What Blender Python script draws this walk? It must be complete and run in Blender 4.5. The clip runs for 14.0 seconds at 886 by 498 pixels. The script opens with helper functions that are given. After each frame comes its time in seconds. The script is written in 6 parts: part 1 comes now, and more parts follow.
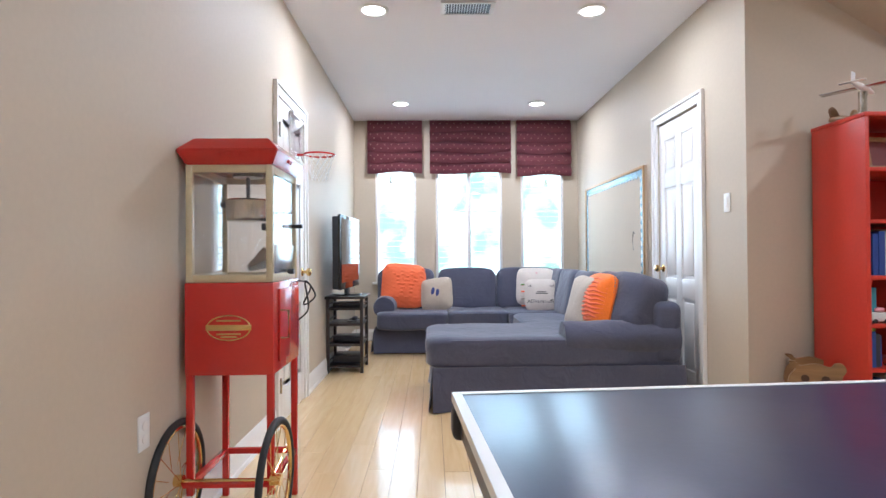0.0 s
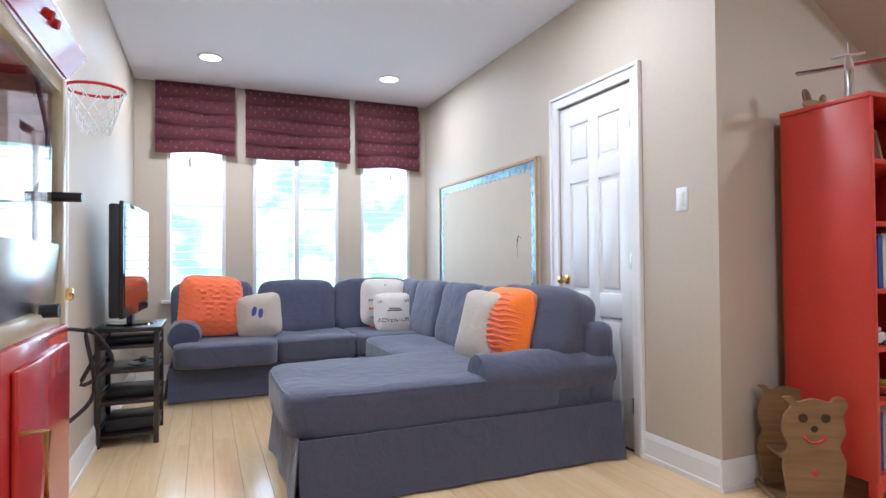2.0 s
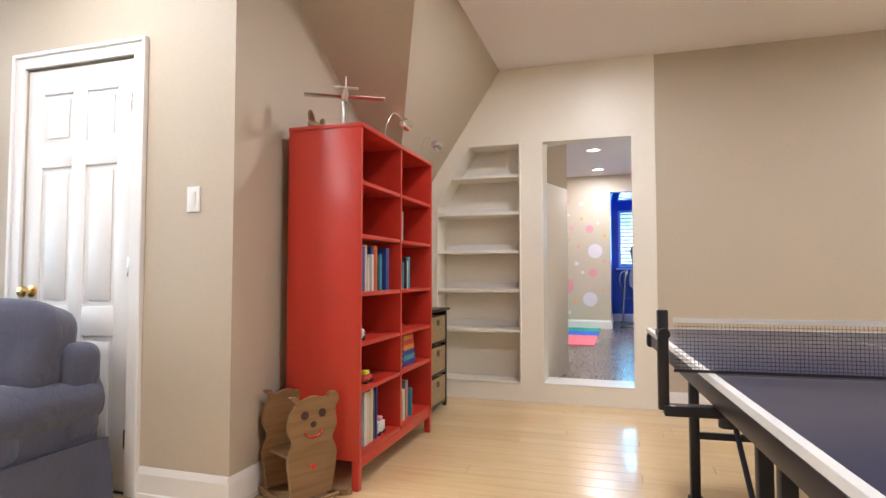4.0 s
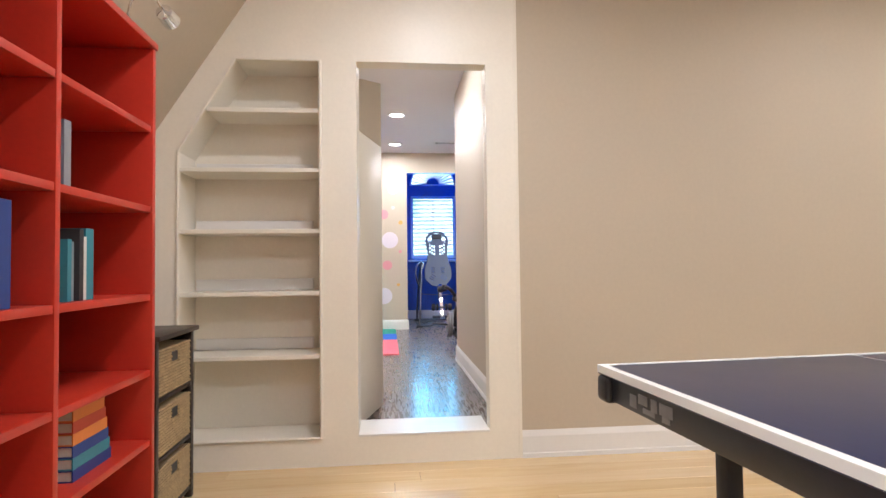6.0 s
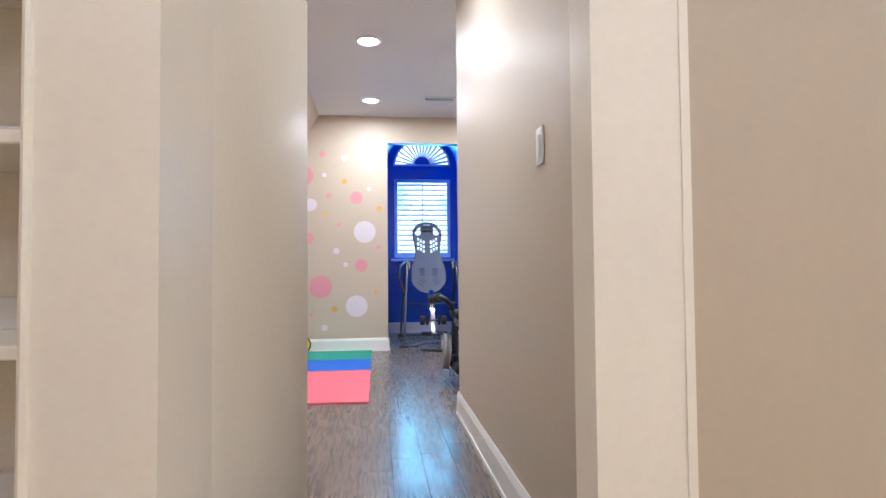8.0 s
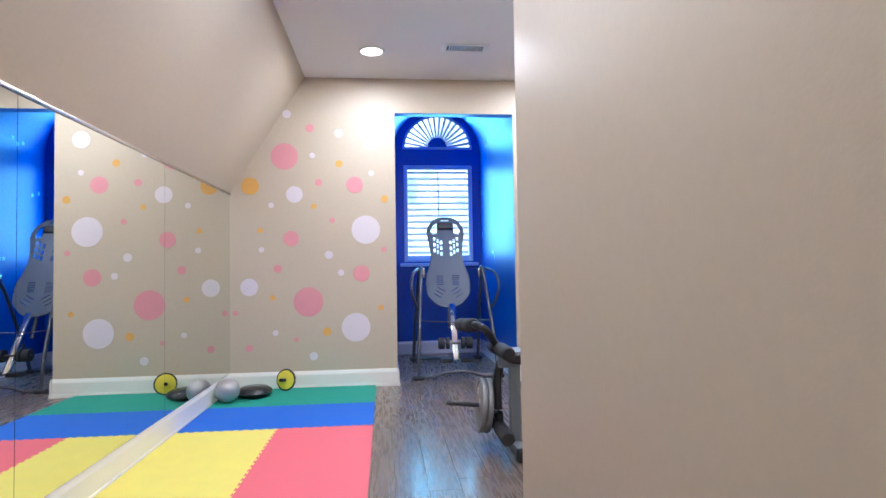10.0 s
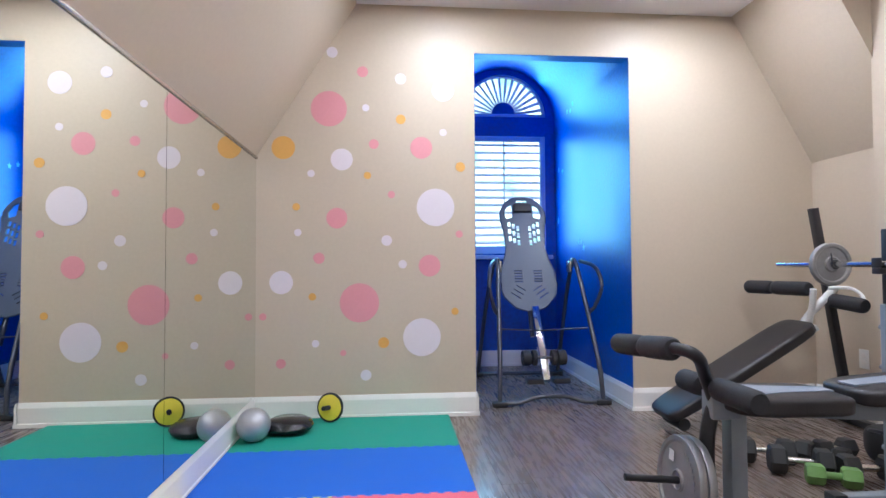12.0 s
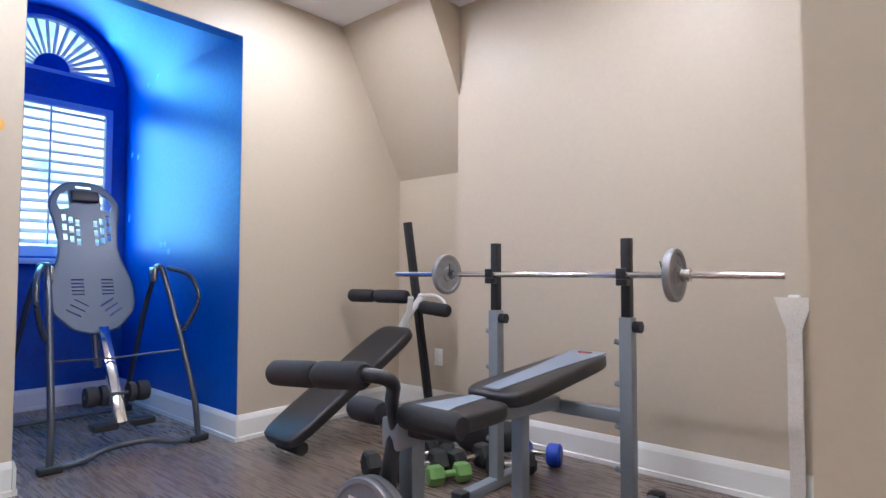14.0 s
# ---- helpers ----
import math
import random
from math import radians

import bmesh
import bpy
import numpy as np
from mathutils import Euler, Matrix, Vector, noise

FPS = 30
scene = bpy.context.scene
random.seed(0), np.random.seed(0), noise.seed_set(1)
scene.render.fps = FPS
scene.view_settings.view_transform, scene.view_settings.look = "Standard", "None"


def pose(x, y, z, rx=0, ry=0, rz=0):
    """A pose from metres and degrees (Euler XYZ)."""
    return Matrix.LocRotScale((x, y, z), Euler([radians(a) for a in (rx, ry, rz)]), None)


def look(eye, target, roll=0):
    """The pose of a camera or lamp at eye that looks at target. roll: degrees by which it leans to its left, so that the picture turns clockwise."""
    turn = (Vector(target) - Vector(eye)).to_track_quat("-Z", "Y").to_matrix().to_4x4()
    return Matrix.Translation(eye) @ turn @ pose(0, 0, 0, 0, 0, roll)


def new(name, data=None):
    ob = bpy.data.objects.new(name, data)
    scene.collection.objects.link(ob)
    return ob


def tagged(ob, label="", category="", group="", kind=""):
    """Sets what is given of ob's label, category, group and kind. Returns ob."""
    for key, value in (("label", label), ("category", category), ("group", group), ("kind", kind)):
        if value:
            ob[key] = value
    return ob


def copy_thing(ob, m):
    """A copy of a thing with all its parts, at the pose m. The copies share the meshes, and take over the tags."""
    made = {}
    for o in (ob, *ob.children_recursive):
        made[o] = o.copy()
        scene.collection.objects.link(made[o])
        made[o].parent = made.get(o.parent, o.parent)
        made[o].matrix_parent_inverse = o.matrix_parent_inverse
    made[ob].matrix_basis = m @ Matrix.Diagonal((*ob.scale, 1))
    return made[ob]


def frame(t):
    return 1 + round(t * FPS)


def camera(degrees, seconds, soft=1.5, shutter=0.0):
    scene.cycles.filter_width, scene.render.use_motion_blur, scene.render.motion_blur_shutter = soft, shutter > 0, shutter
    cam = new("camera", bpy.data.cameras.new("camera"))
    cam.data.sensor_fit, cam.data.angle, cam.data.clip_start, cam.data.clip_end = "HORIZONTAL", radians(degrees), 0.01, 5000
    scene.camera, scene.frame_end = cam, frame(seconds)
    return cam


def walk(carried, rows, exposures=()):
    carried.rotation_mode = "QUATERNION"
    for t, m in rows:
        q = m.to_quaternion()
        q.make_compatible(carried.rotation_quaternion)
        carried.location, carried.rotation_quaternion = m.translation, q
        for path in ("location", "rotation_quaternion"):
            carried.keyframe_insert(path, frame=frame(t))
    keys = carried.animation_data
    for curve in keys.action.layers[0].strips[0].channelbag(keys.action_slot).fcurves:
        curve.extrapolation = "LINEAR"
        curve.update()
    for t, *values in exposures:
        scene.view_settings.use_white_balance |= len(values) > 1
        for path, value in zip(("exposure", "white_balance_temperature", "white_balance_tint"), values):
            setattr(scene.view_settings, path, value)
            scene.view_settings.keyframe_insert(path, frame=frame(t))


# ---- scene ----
cam = camera(76.1, 14.0)
PATH = [
    (0, (-0.249, -0.413, 1.051), (-0.21, 1.586, 1.07), -0.4),
    (0.4, (-0.356, -0.114, 1.068), (-0.21, 1.881, 1.101), -0.3),
    (0.5, (-0.39, -0.041, 1.073), (-0.181, 1.947, 1.106), -0.0),
    (1, (-0.455, 0.331, 1.088), (-0.075, 2.295, 1.127), -0.6),
    (1.5, (-0.532, 0.643, 1.081), (-0.06, 2.586, 1.127), -1.3),
    (2, (-0.612, 0.894, 1.061), (0.161, 2.738, 1.101), -0.4),
    (2.5, (-0.565, 1.093, 1.018), (0.639, 2.688, 1.079), 0.3),
    (3, (-0.521, 1.108, 1.027), (1.052, 2.341, 1.096), 0.4),
    (3.4, (-0.522, 1.154, 1.017), (1.255, 2.068, 1.103), 0.1),
    (3.5, (-0.532, 1.161, 1.016), (1.274, 2.017, 1.104), -0.0),
    (4, (-0.544, 1.179, 1.017), (1.365, 1.77, 1.105), 0.0),
    (4.2, (-0.515, 1.198, 1.027), (1.427, 1.668, 1.11), 0.2),
    (6.3, (1.377, 1.617, 1.006), (3.364, 1.403, 1.067), -0.7),
    (6.5, (1.574, 1.582, 1.014), (3.562, 1.37, 1.075), -0.6),
    (7, (2.125, 1.498, 1.002), (4.111, 1.266, 1.067), -0.6),
    (7.3, (2.443, 1.465, 0.998), (4.429, 1.235, 1.065), -0.8),
    (7.5, (2.644, 1.456, 0.999), (4.63, 1.224, 1.063), -0.6),
    (7.7, (2.838, 1.441, 0.996), (4.823, 1.206, 1.062), -0.5),
    (10, (4.619, 1.394, 1.066), (6.608, 1.19, 1.135), -0.9),
    (10.5, (4.932, 1.44, 1.095), (6.927, 1.29, 1.133), -0.9),
    (11, (5.243, 1.561, 1.102), (7.242, 1.516, 1.127), -0.7),
    (11.5, (5.549, 1.701, 1.041), (7.548, 1.653, 1.094), -0.5),
    (12, (5.86, 1.818, 1.029), (7.852, 1.645, 1.091), -0.3),
    (12.5, (6.107, 1.899, 1.029), (8.049, 1.425, 1.105), -0.1),
    (12.8, (6.241, 1.907, 1.021), (8.112, 1.204, 1.102), -0.1),
    (13, (6.335, 1.886, 1.026), (8.144, 1.035, 1.105), -0.1),
    (13.5, (6.449, 1.908, 1.049), (8.041, 0.7, 1.123), -0.2),
    (14, (6.452, 1.937, 1.036), (7.765, 0.431, 1.121), 0.1),
]
walk(cam, [(t, look(eye, target, roll)) for t, eye, target, roll in PATH], [(0.0, -0.12, 5320, 10), (1.5, -0.18, 5120, 10), (2.5, -0.22, 5370, 10), (3.5, -0.02, 5870, 10), (6.5, 0.15, 5870, 10), (7.5, 0.05, 5720, 10), (10.0, -0.05, 5470, 10), (11.0, -0.12, 5470, 10), (14.0, -0.22, 5520, 10)])

# plan, in metres
H = 2.70
G = 0.09
WX, EX, NY, SY = -1.20, 1.56, 6.56, -2.40
SX = 4.01
KY = 2.80
GX0, GX1 = 4.29, 9.44
GY0, GY1 = -0.75, 2.678

# ---------------------------------------------------------------- world and sun
world = bpy.data.worlds.new("world")
scene.world = world
world.use_nodes = True
wn = world.node_tree
sky = wn.nodes.new("ShaderNodeTexSky")
sky.sky_type, sky.sun_disc = "NISHITA", False
sky.sun_elevation, sky.sun_rotation = radians(50), radians(200)
wn.nodes["Background"].inputs[1].default_value = 0.15
wn.links.new(sky.outputs[0], wn.nodes["Background"].inputs[0])
sun = bpy.data.lights.new("sun", "SUN")
sun.energy, sun.angle, sun.color = 3.0, radians(0.5), (1.0, 0.95, 0.88)
sun_ob = new("sun", sun)
sun_ob.matrix_world = look((0, -20, 30), (0, -3, 10))


def area_lamp(name, m, sx, sy, watts, color=(1, 1, 1), shape="RECTANGLE"):
    li = bpy.data.lights.new(name, "AREA")
    li.shape, li.size, li.size_y, li.energy, li.color = shape, sx, sy, watts, color
    ob = new(name, li)
    ob.matrix_world = m
    return ob


DAY = (0.74, 0.87, 1.0)
SKYBLUE = (0.16, 0.62, 1.0)
for x0, x1 in ((-0.92, -0.47), (-0.17, 0.58), (0.88, 1.35)):
    area_lamp("window_daylight", look(((x0 + x1) / 2, NY + 0.10, 1.42), ((x0 + x1) / 2, 0, 1.30)), x1 - x0, 1.25, 14 * (x1 - x0) / 0.5, DAY)
area_lamp("window_daylight", look((11.15, 0.76, 1.72), (5, 0.76, 1.5)), 0.72, 1.0, 19, SKYBLUE)
area_lamp("window_daylight", look((11.15, 0.76, 2.62), (5, 0.76, 2.0)), 0.66, 0.30, 8, SKYBLUE)
# last three: unseen, placed as fill to brighten the shelf-wall side
LAMPS_ROOM = [(-0.58, 5.75), (0.91, 5.75), (-0.63, 3.385), (0.845, 3.385), (-0.55, -1.35), (0.93, -1.35)] + [(0.93, 1.05), (2.75, 1.30), (2.75, -1.35)]
LAMPS_GYM = [(8.82, 1.475), (8.85, 0.063), (7.32, 1.478), (5.52, 1.475), (7.35, 0.07)]
WARM = (1.0, 0.95, 0.92)
for x, y in LAMPS_ROOM + LAMPS_GYM:
    area_lamp("ceiling_lamp", look((x, y, H - 0.022), (x, y + 0.001, 0)), 0.15, 0.15, 21, WARM, "DISK")


# ---------------------------------------------------------------- materials
def link_chain(m):
    m.use_nodes = True
    return m.node_tree, m.node_tree.nodes["Principled BSDF"]


def mat(name, color, rough=0.6, metal=0.0, vary=0.10, scale=6.0, fine=60.0, bump=0.15, bump_scale=None, tone_random=0.0, coat=0.0, sheen=0.0, spec=0.5, stretch=(1, 1, 1)):
    """A plain surface: colour that varies at two scales, uneven gloss and fine relief."""
    m = bpy.data.materials.new(name)
    nt, bsdf = link_chain(m)
    N, L = nt.nodes, nt.links
    tc = N.new("ShaderNodeTexCoord")
    mp = N.new("ShaderNodeMapping")
    mp.inputs["Scale"].default_value = stretch
    L.new(tc.outputs["Object"], mp.inputs[0])
    n1, n2 = N.new("ShaderNodeTexNoise"), N.new("ShaderNodeTexNoise")
    n1.inputs["Scale"].default_value, n1.inputs["Detail"].default_value = scale, 4
    n2.inputs["Scale"].default_value, n2.inputs["Detail"].default_value = fine, 3
    L.new(mp.outputs[0], n1.inputs[0])
    L.new(mp.outputs[0], n2.inputs[0])
    add = N.new("ShaderNodeMath")
    add.operation = "ADD"
    L.new(n1.outputs[0], add.inputs[0])
    L.new(n2.outputs[0], add.inputs[1])
    last = add
    if tone_random:
        oi = N.new("ShaderNodeObjectInfo")
        mu = N.new("ShaderNodeMath")
        mu.operation, mu.inputs[1].default_value = "MULTIPLY_ADD", tone_random
        L.new(oi.outputs["Random"], mu.inputs[0])
        L.new(add.outputs[0], mu.inputs[2])
        last = mu
    ramp = N.new("ShaderNodeMapRange")
    ramp.inputs["From Min"].default_value, ramp.inputs["From Max"].default_value = 0.6, 1.4 + tone_random
    ramp.inputs["To Min"].default_value, ramp.inputs["To Max"].default_value = 1 - vary, 1 + vary
    L.new(last.outputs[0], ramp.inputs[0])
    mix = N.new("ShaderNodeVectorMath")
    mix.operation = "SCALE"
    mix.inputs[0].default_value = color
    L.new(ramp.outputs[0], mix.inputs["Scale"])
    L.new(mix.outputs[0], bsdf.inputs["Base Color"])
    rr = N.new("ShaderNodeMapRange")
    rr.inputs["To Min"].default_value, rr.inputs["To Max"].default_value = rough * 0.85, min(1, rough * 1.15)
    L.new(n1.outputs[0], rr.inputs[0])
    L.new(rr.outputs[0], bsdf.inputs["Roughness"])
    bsdf.inputs["Metallic"].default_value = metal
    bsdf.inputs["Specular IOR Level"].default_value = spec
    bsdf.inputs["Coat Weight"].default_value = coat
    bsdf.inputs["Sheen Weight"].default_value = sheen
    if bump:
        bp = N.new("ShaderNodeBump")
        bp.inputs["Strength"].default_value, bp.inputs["Distance"].default_value = bump, 0.002
        src = n2
        if bump_scale:
            src = N.new("ShaderNodeTexNoise")
            src.inputs["Scale"].default_value = bump_scale
            L.new(mp.outputs[0], src.inputs[0])
        L.new(src.outputs[0], bp.inputs["Height"])
        L.new(bp.outputs[0], bsdf.inputs["Normal"])
    return m


def wood(name, c1, c2, rough=0.35, stretch=(1.2, 14, 14), tone=0.5, scale=2.0, coat=0.0):
    """Long-grained wood; each board has its own tone."""
    m = bpy.data.materials.new(name)
    nt, bsdf = link_chain(m)
    N, L = nt.nodes, nt.links
    tc, oi = N.new("ShaderNodeTexCoord"), N.new("ShaderNodeObjectInfo")
    sh = N.new("ShaderNodeVectorMath")
    sh.operation = "MULTIPLY_ADD"
    sh.inputs[1].default_value = (17, 29, 7)
    L.new(oi.outputs["Random"], sh.inputs[0])
    L.new(tc.outputs["Object"], sh.inputs[2])
    mp = N.new("ShaderNodeMapping")
    mp.inputs["Scale"].default_value = stretch
    L.new(sh.outputs[0], mp.inputs[0])
    n1, n2 = N.new("ShaderNodeTexNoise"), N.new("ShaderNodeTexNoise")
    n1.inputs["Scale"].default_value, n1.inputs["Detail"].default_value, n1.inputs["Distortion"].default_value = scale, 8, 1.2
    n2.inputs["Scale"].default_value, n2.inputs["Detail"].default_value = 9, 5
    L.new(mp.outputs[0], n1.inputs[0])
    L.new(mp.outputs[0], n2.inputs[0])
    mu = N.new("ShaderNodeMath")
    mu.operation, mu.inputs[1].default_value = "MULTIPLY_ADD", tone
    L.new(oi.outputs["Random"], mu.inputs[0])
    L.new(n1.outputs[0], mu.inputs[2])
    rp = N.new("ShaderNodeMapRange")
    rp.inputs["From Min"].default_value, rp.inputs["From Max"].default_value = 0.3, 0.75 + tone
    L.new(mu.outputs[0], rp.inputs[0])
    cm = N.new("ShaderNodeMix")
    cm.data_type = "RGBA"
    cm.inputs[6].default_value, cm.inputs[7].default_value = (*c1, 1), (*c2, 1)
    L.new(rp.outputs[0], cm.inputs[0])
    L.new(cm.outputs[2], bsdf.inputs["Base Color"])
    rr = N.new("ShaderNodeMapRange")
    rr.inputs["To Min"].default_value, rr.inputs["To Max"].default_value = rough * 0.8, rough * 1.25
    L.new(n2.outputs[0], rr.inputs[0])
    L.new(rr.outputs[0], bsdf.inputs["Roughness"])
    bsdf.inputs["Coat Weight"].default_value = coat
    bp = N.new("ShaderNodeBump")
    bp.inputs["Strength"].default_value, bp.inputs["Distance"].default_value = 0.12, 0.001
    L.new(n2.outputs[0], bp.inputs["Height"])
    L.new(bp.outputs[0], bsdf.inputs["Normal"])
    return m


def fabric(name, color, weave=900.0, vary=0.14, wrinkle=0.5, sheen=0.3):
    """Woven cloth: threads, soft creases and faint wear."""
    m = mat(name, color, 0.9, 0, vary, 3.5, 120, 0, sheen=sheen, spec=0.2)
    nt = m.node_tree
    N, L = nt.nodes, nt.links
    tc = next(n for n in N if n.type == "TEX_COORD")
    w = N.new("ShaderNodeTexNoise")
    w.inputs["Scale"].default_value = weave / 3
    c = N.new("ShaderNodeTexNoise")
    c.inputs["Scale"].default_value, c.inputs["Detail"].default_value, c.inputs["Distortion"].default_value = 7, 3, 1.5
    L.new(tc.outputs["Object"], w.inputs[0])
    L.new(tc.outputs["Object"], c.inputs[0])
    b1, b2 = N.new("ShaderNodeBump"), N.new("ShaderNodeBump")
    b1.inputs["Strength"].default_value, b1.inputs["Distance"].default_value = 0.35, 0.001
    b2.inputs["Strength"].default_value, b2.inputs["Distance"].default_value = wrinkle, 0.02
    L.new(w.outputs[0], b1.inputs["Height"])
    L.new(c.outputs[0], b2.inputs["Height"])
    L.new(b1.outputs[0], b2.inputs["Normal"])
    L.new(b2.outputs[0], N["Principled BSDF"].inputs["Normal"])
    return m


def glow(name, color, strength):
    m = bpy.data.materials.new(name)
    nt, bsdf = link_chain(m)
    bsdf.inputs["Base Color"].default_value = (*color, 1)
    bsdf.inputs["Emission Color"].default_value = (*color, 1)
    bsdf.inputs["Emission Strength"].default_value = strength
    return m


def glass(name, tint=(1, 1, 1), rough=0.02):
    m = bpy.data.materials.new(name)
    m.use_nodes = True
    N, L = m.node_tree.nodes, m.node_tree.links
    N.remove(N["Principled BSDF"])
    tr, gl, fr, mx = N.new("ShaderNodeBsdfTransparent"), N.new("ShaderNodeBsdfGlossy"), N.new("ShaderNodeLayerWeight"), N.new("ShaderNodeMixShader")
    cube, gain = N.new("ShaderNodeMath"), N.new("ShaderNodeMath")
    tr.inputs[0].default_value = (*tint, 1)
    gl.inputs["Roughness"].default_value = rough
    cube.operation, cube.inputs[1].default_value = "POWER", 4.0
    gain.operation, gain.inputs[1].default_value, gain.inputs[2].default_value = "MULTIPLY_ADD", 0.6, 0.09
    L.new(fr.outputs["Facing"], cube.inputs[0])
    L.new(cube.outputs[0], gain.inputs[0])
    L.new(gain.outputs[0], mx.inputs[0])
    L.new(tr.outputs[0], mx.inputs[1])
    L.new(gl.outputs[0], mx.inputs[2])
    L.new(mx.outputs[0], N["Material Output"].inputs[0])
    return m


SATIN = mat("satin_tan_wall_paint", (0.55, 0.468, 0.365), 0.48, vary=0.035, scale=0.9, fine=45, bump=0.12, bump_scale=160, spec=0.5)
TAN = mat("tan_wall_paint", (0.53, 0.455, 0.35), 0.58, vary=0.035, scale=0.9, fine=45, bump=0.12, bump_scale=160, spec=0.5)
CEIL = mat("ceiling_paint", (0.85, 0.83, 0.84), 0.85, vary=0.02, scale=1.2, fine=80, bump=0.10, spec=0.3)
TRIM = mat("white_trim_paint", (0.82, 0.80, 0.77), 0.30, vary=0.02, scale=3, bump=0.05, spec=0.5)
CREAM = mat("cream_joinery_paint", (0.87, 0.82, 0.715), 0.38, vary=0.03, scale=3, bump=0.06)
BLUEP = mat("deep_blue_mural_paint", (0.002, 0.075, 0.42), 0.38, vary=0.35, scale=2.2, fine=30, bump=0.5, bump_scale=60, spec=0.75)
REDP = mat("red_furniture_paint", (0.50, 0.035, 0.018), 0.32, vary=0.07, scale=3, bump=0.05)
CARTR = mat("red_enamelled_steel", (0.52, 0.022, 0.016), 0.22, vary=0.05, scale=4, bump=0.02, coat=0.4)
MAPLE = wood("pale_maple_boards", (0.66, 0.46, 0.22), (0.78, 0.585, 0.33), 0.21, (1.0, 12, 12), 0.28, coat=0.25)
VINYL = wood("grey_brown_vinyl_planks", (0.115, 0.084, 0.068), (0.205, 0.155, 0.125), 0.27, (0.7, 9, 9), 0.50, 1.6, coat=0.12)
SUBF = mat("dark_joint", (0.06, 0.04, 0.03), 0.8)
SOFAF = fabric("slate_blue_sofa_cloth", (0.088, 0.092, 0.135), wrinkle=0.45)
ORANGE = fabric("orange_knit", (0.85, 0.17, 0.06), wrinkle=0.2)
ORANGE2 = fabric("bright_orange_cloth", (0.90, 0.20, 0.015), wrinkle=0.2)
BEIGE = fabric("beige_linen", (0.50, 0.43, 0.35), wrinkle=0.3)
OFFW = fabric("off_white_cotton", (0.68, 0.62, 0.56), wrinkle=0.3)
SHADE = fabric("burgundy_blind_cloth", (0.22, 0.065, 0.08), wrinkle=0.25)
MOTIF = fabric("tan_motif_thread", (0.60, 0.38, 0.32), wrinkle=0.1)
BLACKP = mat("black_plastic", (0.018, 0.018, 0.022), 0.38, vary=0.2, scale=9, bump=0.08)
FOAM = mat("black_foam", (0.022, 0.022, 0.026), 0.8, vary=0.2, scale=20, bump=0.5, bump_scale=220)
DARKW = wood("dark_stained_wood", (0.012, 0.008, 0.007), (0.045, 0.03, 0.025), 0.35)
NATW = wood("natural_pine", (0.42, 0.25, 0.11), (0.60, 0.40, 0.20), 0.45)
BEARW = wood("varnished_brown_wood", (0.16, 0.085, 0.035), (0.36, 0.21, 0.09), 0.4)
STEEL = mat("brushed_steel", (0.62, 0.60, 0.57), 0.25, 1.0, 0.08, 12, 90, 0.05)
CHROME = mat("polished_chrome", (0.8, 0.8, 0.8), 0.10, 1.0, 0.03, bump=0)
BRASS = mat("polished_brass", (0.80, 0.55, 0.22), 0.18, 1.0, 0.05, bump=0)
SILVERP = mat("silver_grey_painted_steel", (0.27, 0.30, 0.34), 0.35, 0.3, 0.06, 8, bump=0.03)
DARKM = mat("gunmetal_steel", (0.10, 0.105, 0.12), 0.30, 0.6, 0.08, 8, bump=0.03)
IRON = mat("grey_cast_iron", (0.30, 0.30, 0.31), 0.45, 0.6, 0.10, 20, bump=0.2)
VINYLB = mat("black_bench_vinyl", (0.022, 0.020, 0.022), 0.42, vary=0.15, scale=7, bump=0.25, bump_scale=180)
VINYLG = mat("grey_bench_vinyl", (0.22, 0.26, 0.33), 0.45, vary=0.08, scale=7, bump=0.2, bump_scale=180)
GREYPL = mat("grey_blue_plastic", (0.075, 0.10, 0.155), 0.35, vary=0.06, scale=6, bump=0.05)
BLUEPL = mat("blue_plastic", (0.01, 0.05, 0.45), 0.35, vary=0.08, bump=0.05)
WHITEPL = mat("white_plastic", (0.80, 0.80, 0.78), 0.35, vary=0.02, bump=0.02)
WHITEST = mat("white_painted_steel", (0.75, 0.74, 0.73), 0.35, vary=0.05, bump=0.02)
TABLETOP = mat("blue_table_paint", (0.016, 0.022, 0.065), 0.30, vary=0.10, scale=3, bump=0.05, spec=0.5)
NETM = mat("black_net_cord", (0.02, 0.02, 0.02), 0.7)
WICKER = mat("seagrass_weave", (0.42, 0.31, 0.17), 0.8, vary=0.25, scale=30, fine=120, bump=0.4)
RUBBER = mat("black_rubber", (0.02, 0.02, 0.02), 0.65, vary=0.1, bump=0.2)
GREEN_T = mat("teal_foam_mat", (0.02, 0.30, 0.22), 0.75, vary=0.06, scale=8, fine=200, bump=0.5, bump_scale=300)
BLUE_T = mat("blue_foam_mat", (0.015, 0.13, 0.62), 0.75, vary=0.06, scale=8, fine=200, bump=0.5, bump_scale=300)
PINK_T = mat("coral_foam_mat", (0.75, 0.14, 0.18), 0.75, vary=0.05, scale=8, fine=200, bump=0.5, bump_scale=300)
YELL_T = mat("yellow_foam_mat", (0.80, 0.70, 0.15), 0.75, vary=0.05, scale=8, fine=200, bump=0.5, bump_scale=300)
D_WHITE = mat("lilac_white_decal", (0.72, 0.66, 0.72), 0.5, vary=0.02, bump=0)
D_PINK = mat("pink_decal", (0.70, 0.30, 0.34), 0.5, vary=0.03, bump=0)
D_ORANGE = mat("amber_decal", (0.72, 0.40, 0.10), 0.5, vary=0.03, bump=0)
STAR = mat("pale_blue_mural_paint", (0.30, 0.60, 0.95), 0.4, vary=0.05, bump=0)
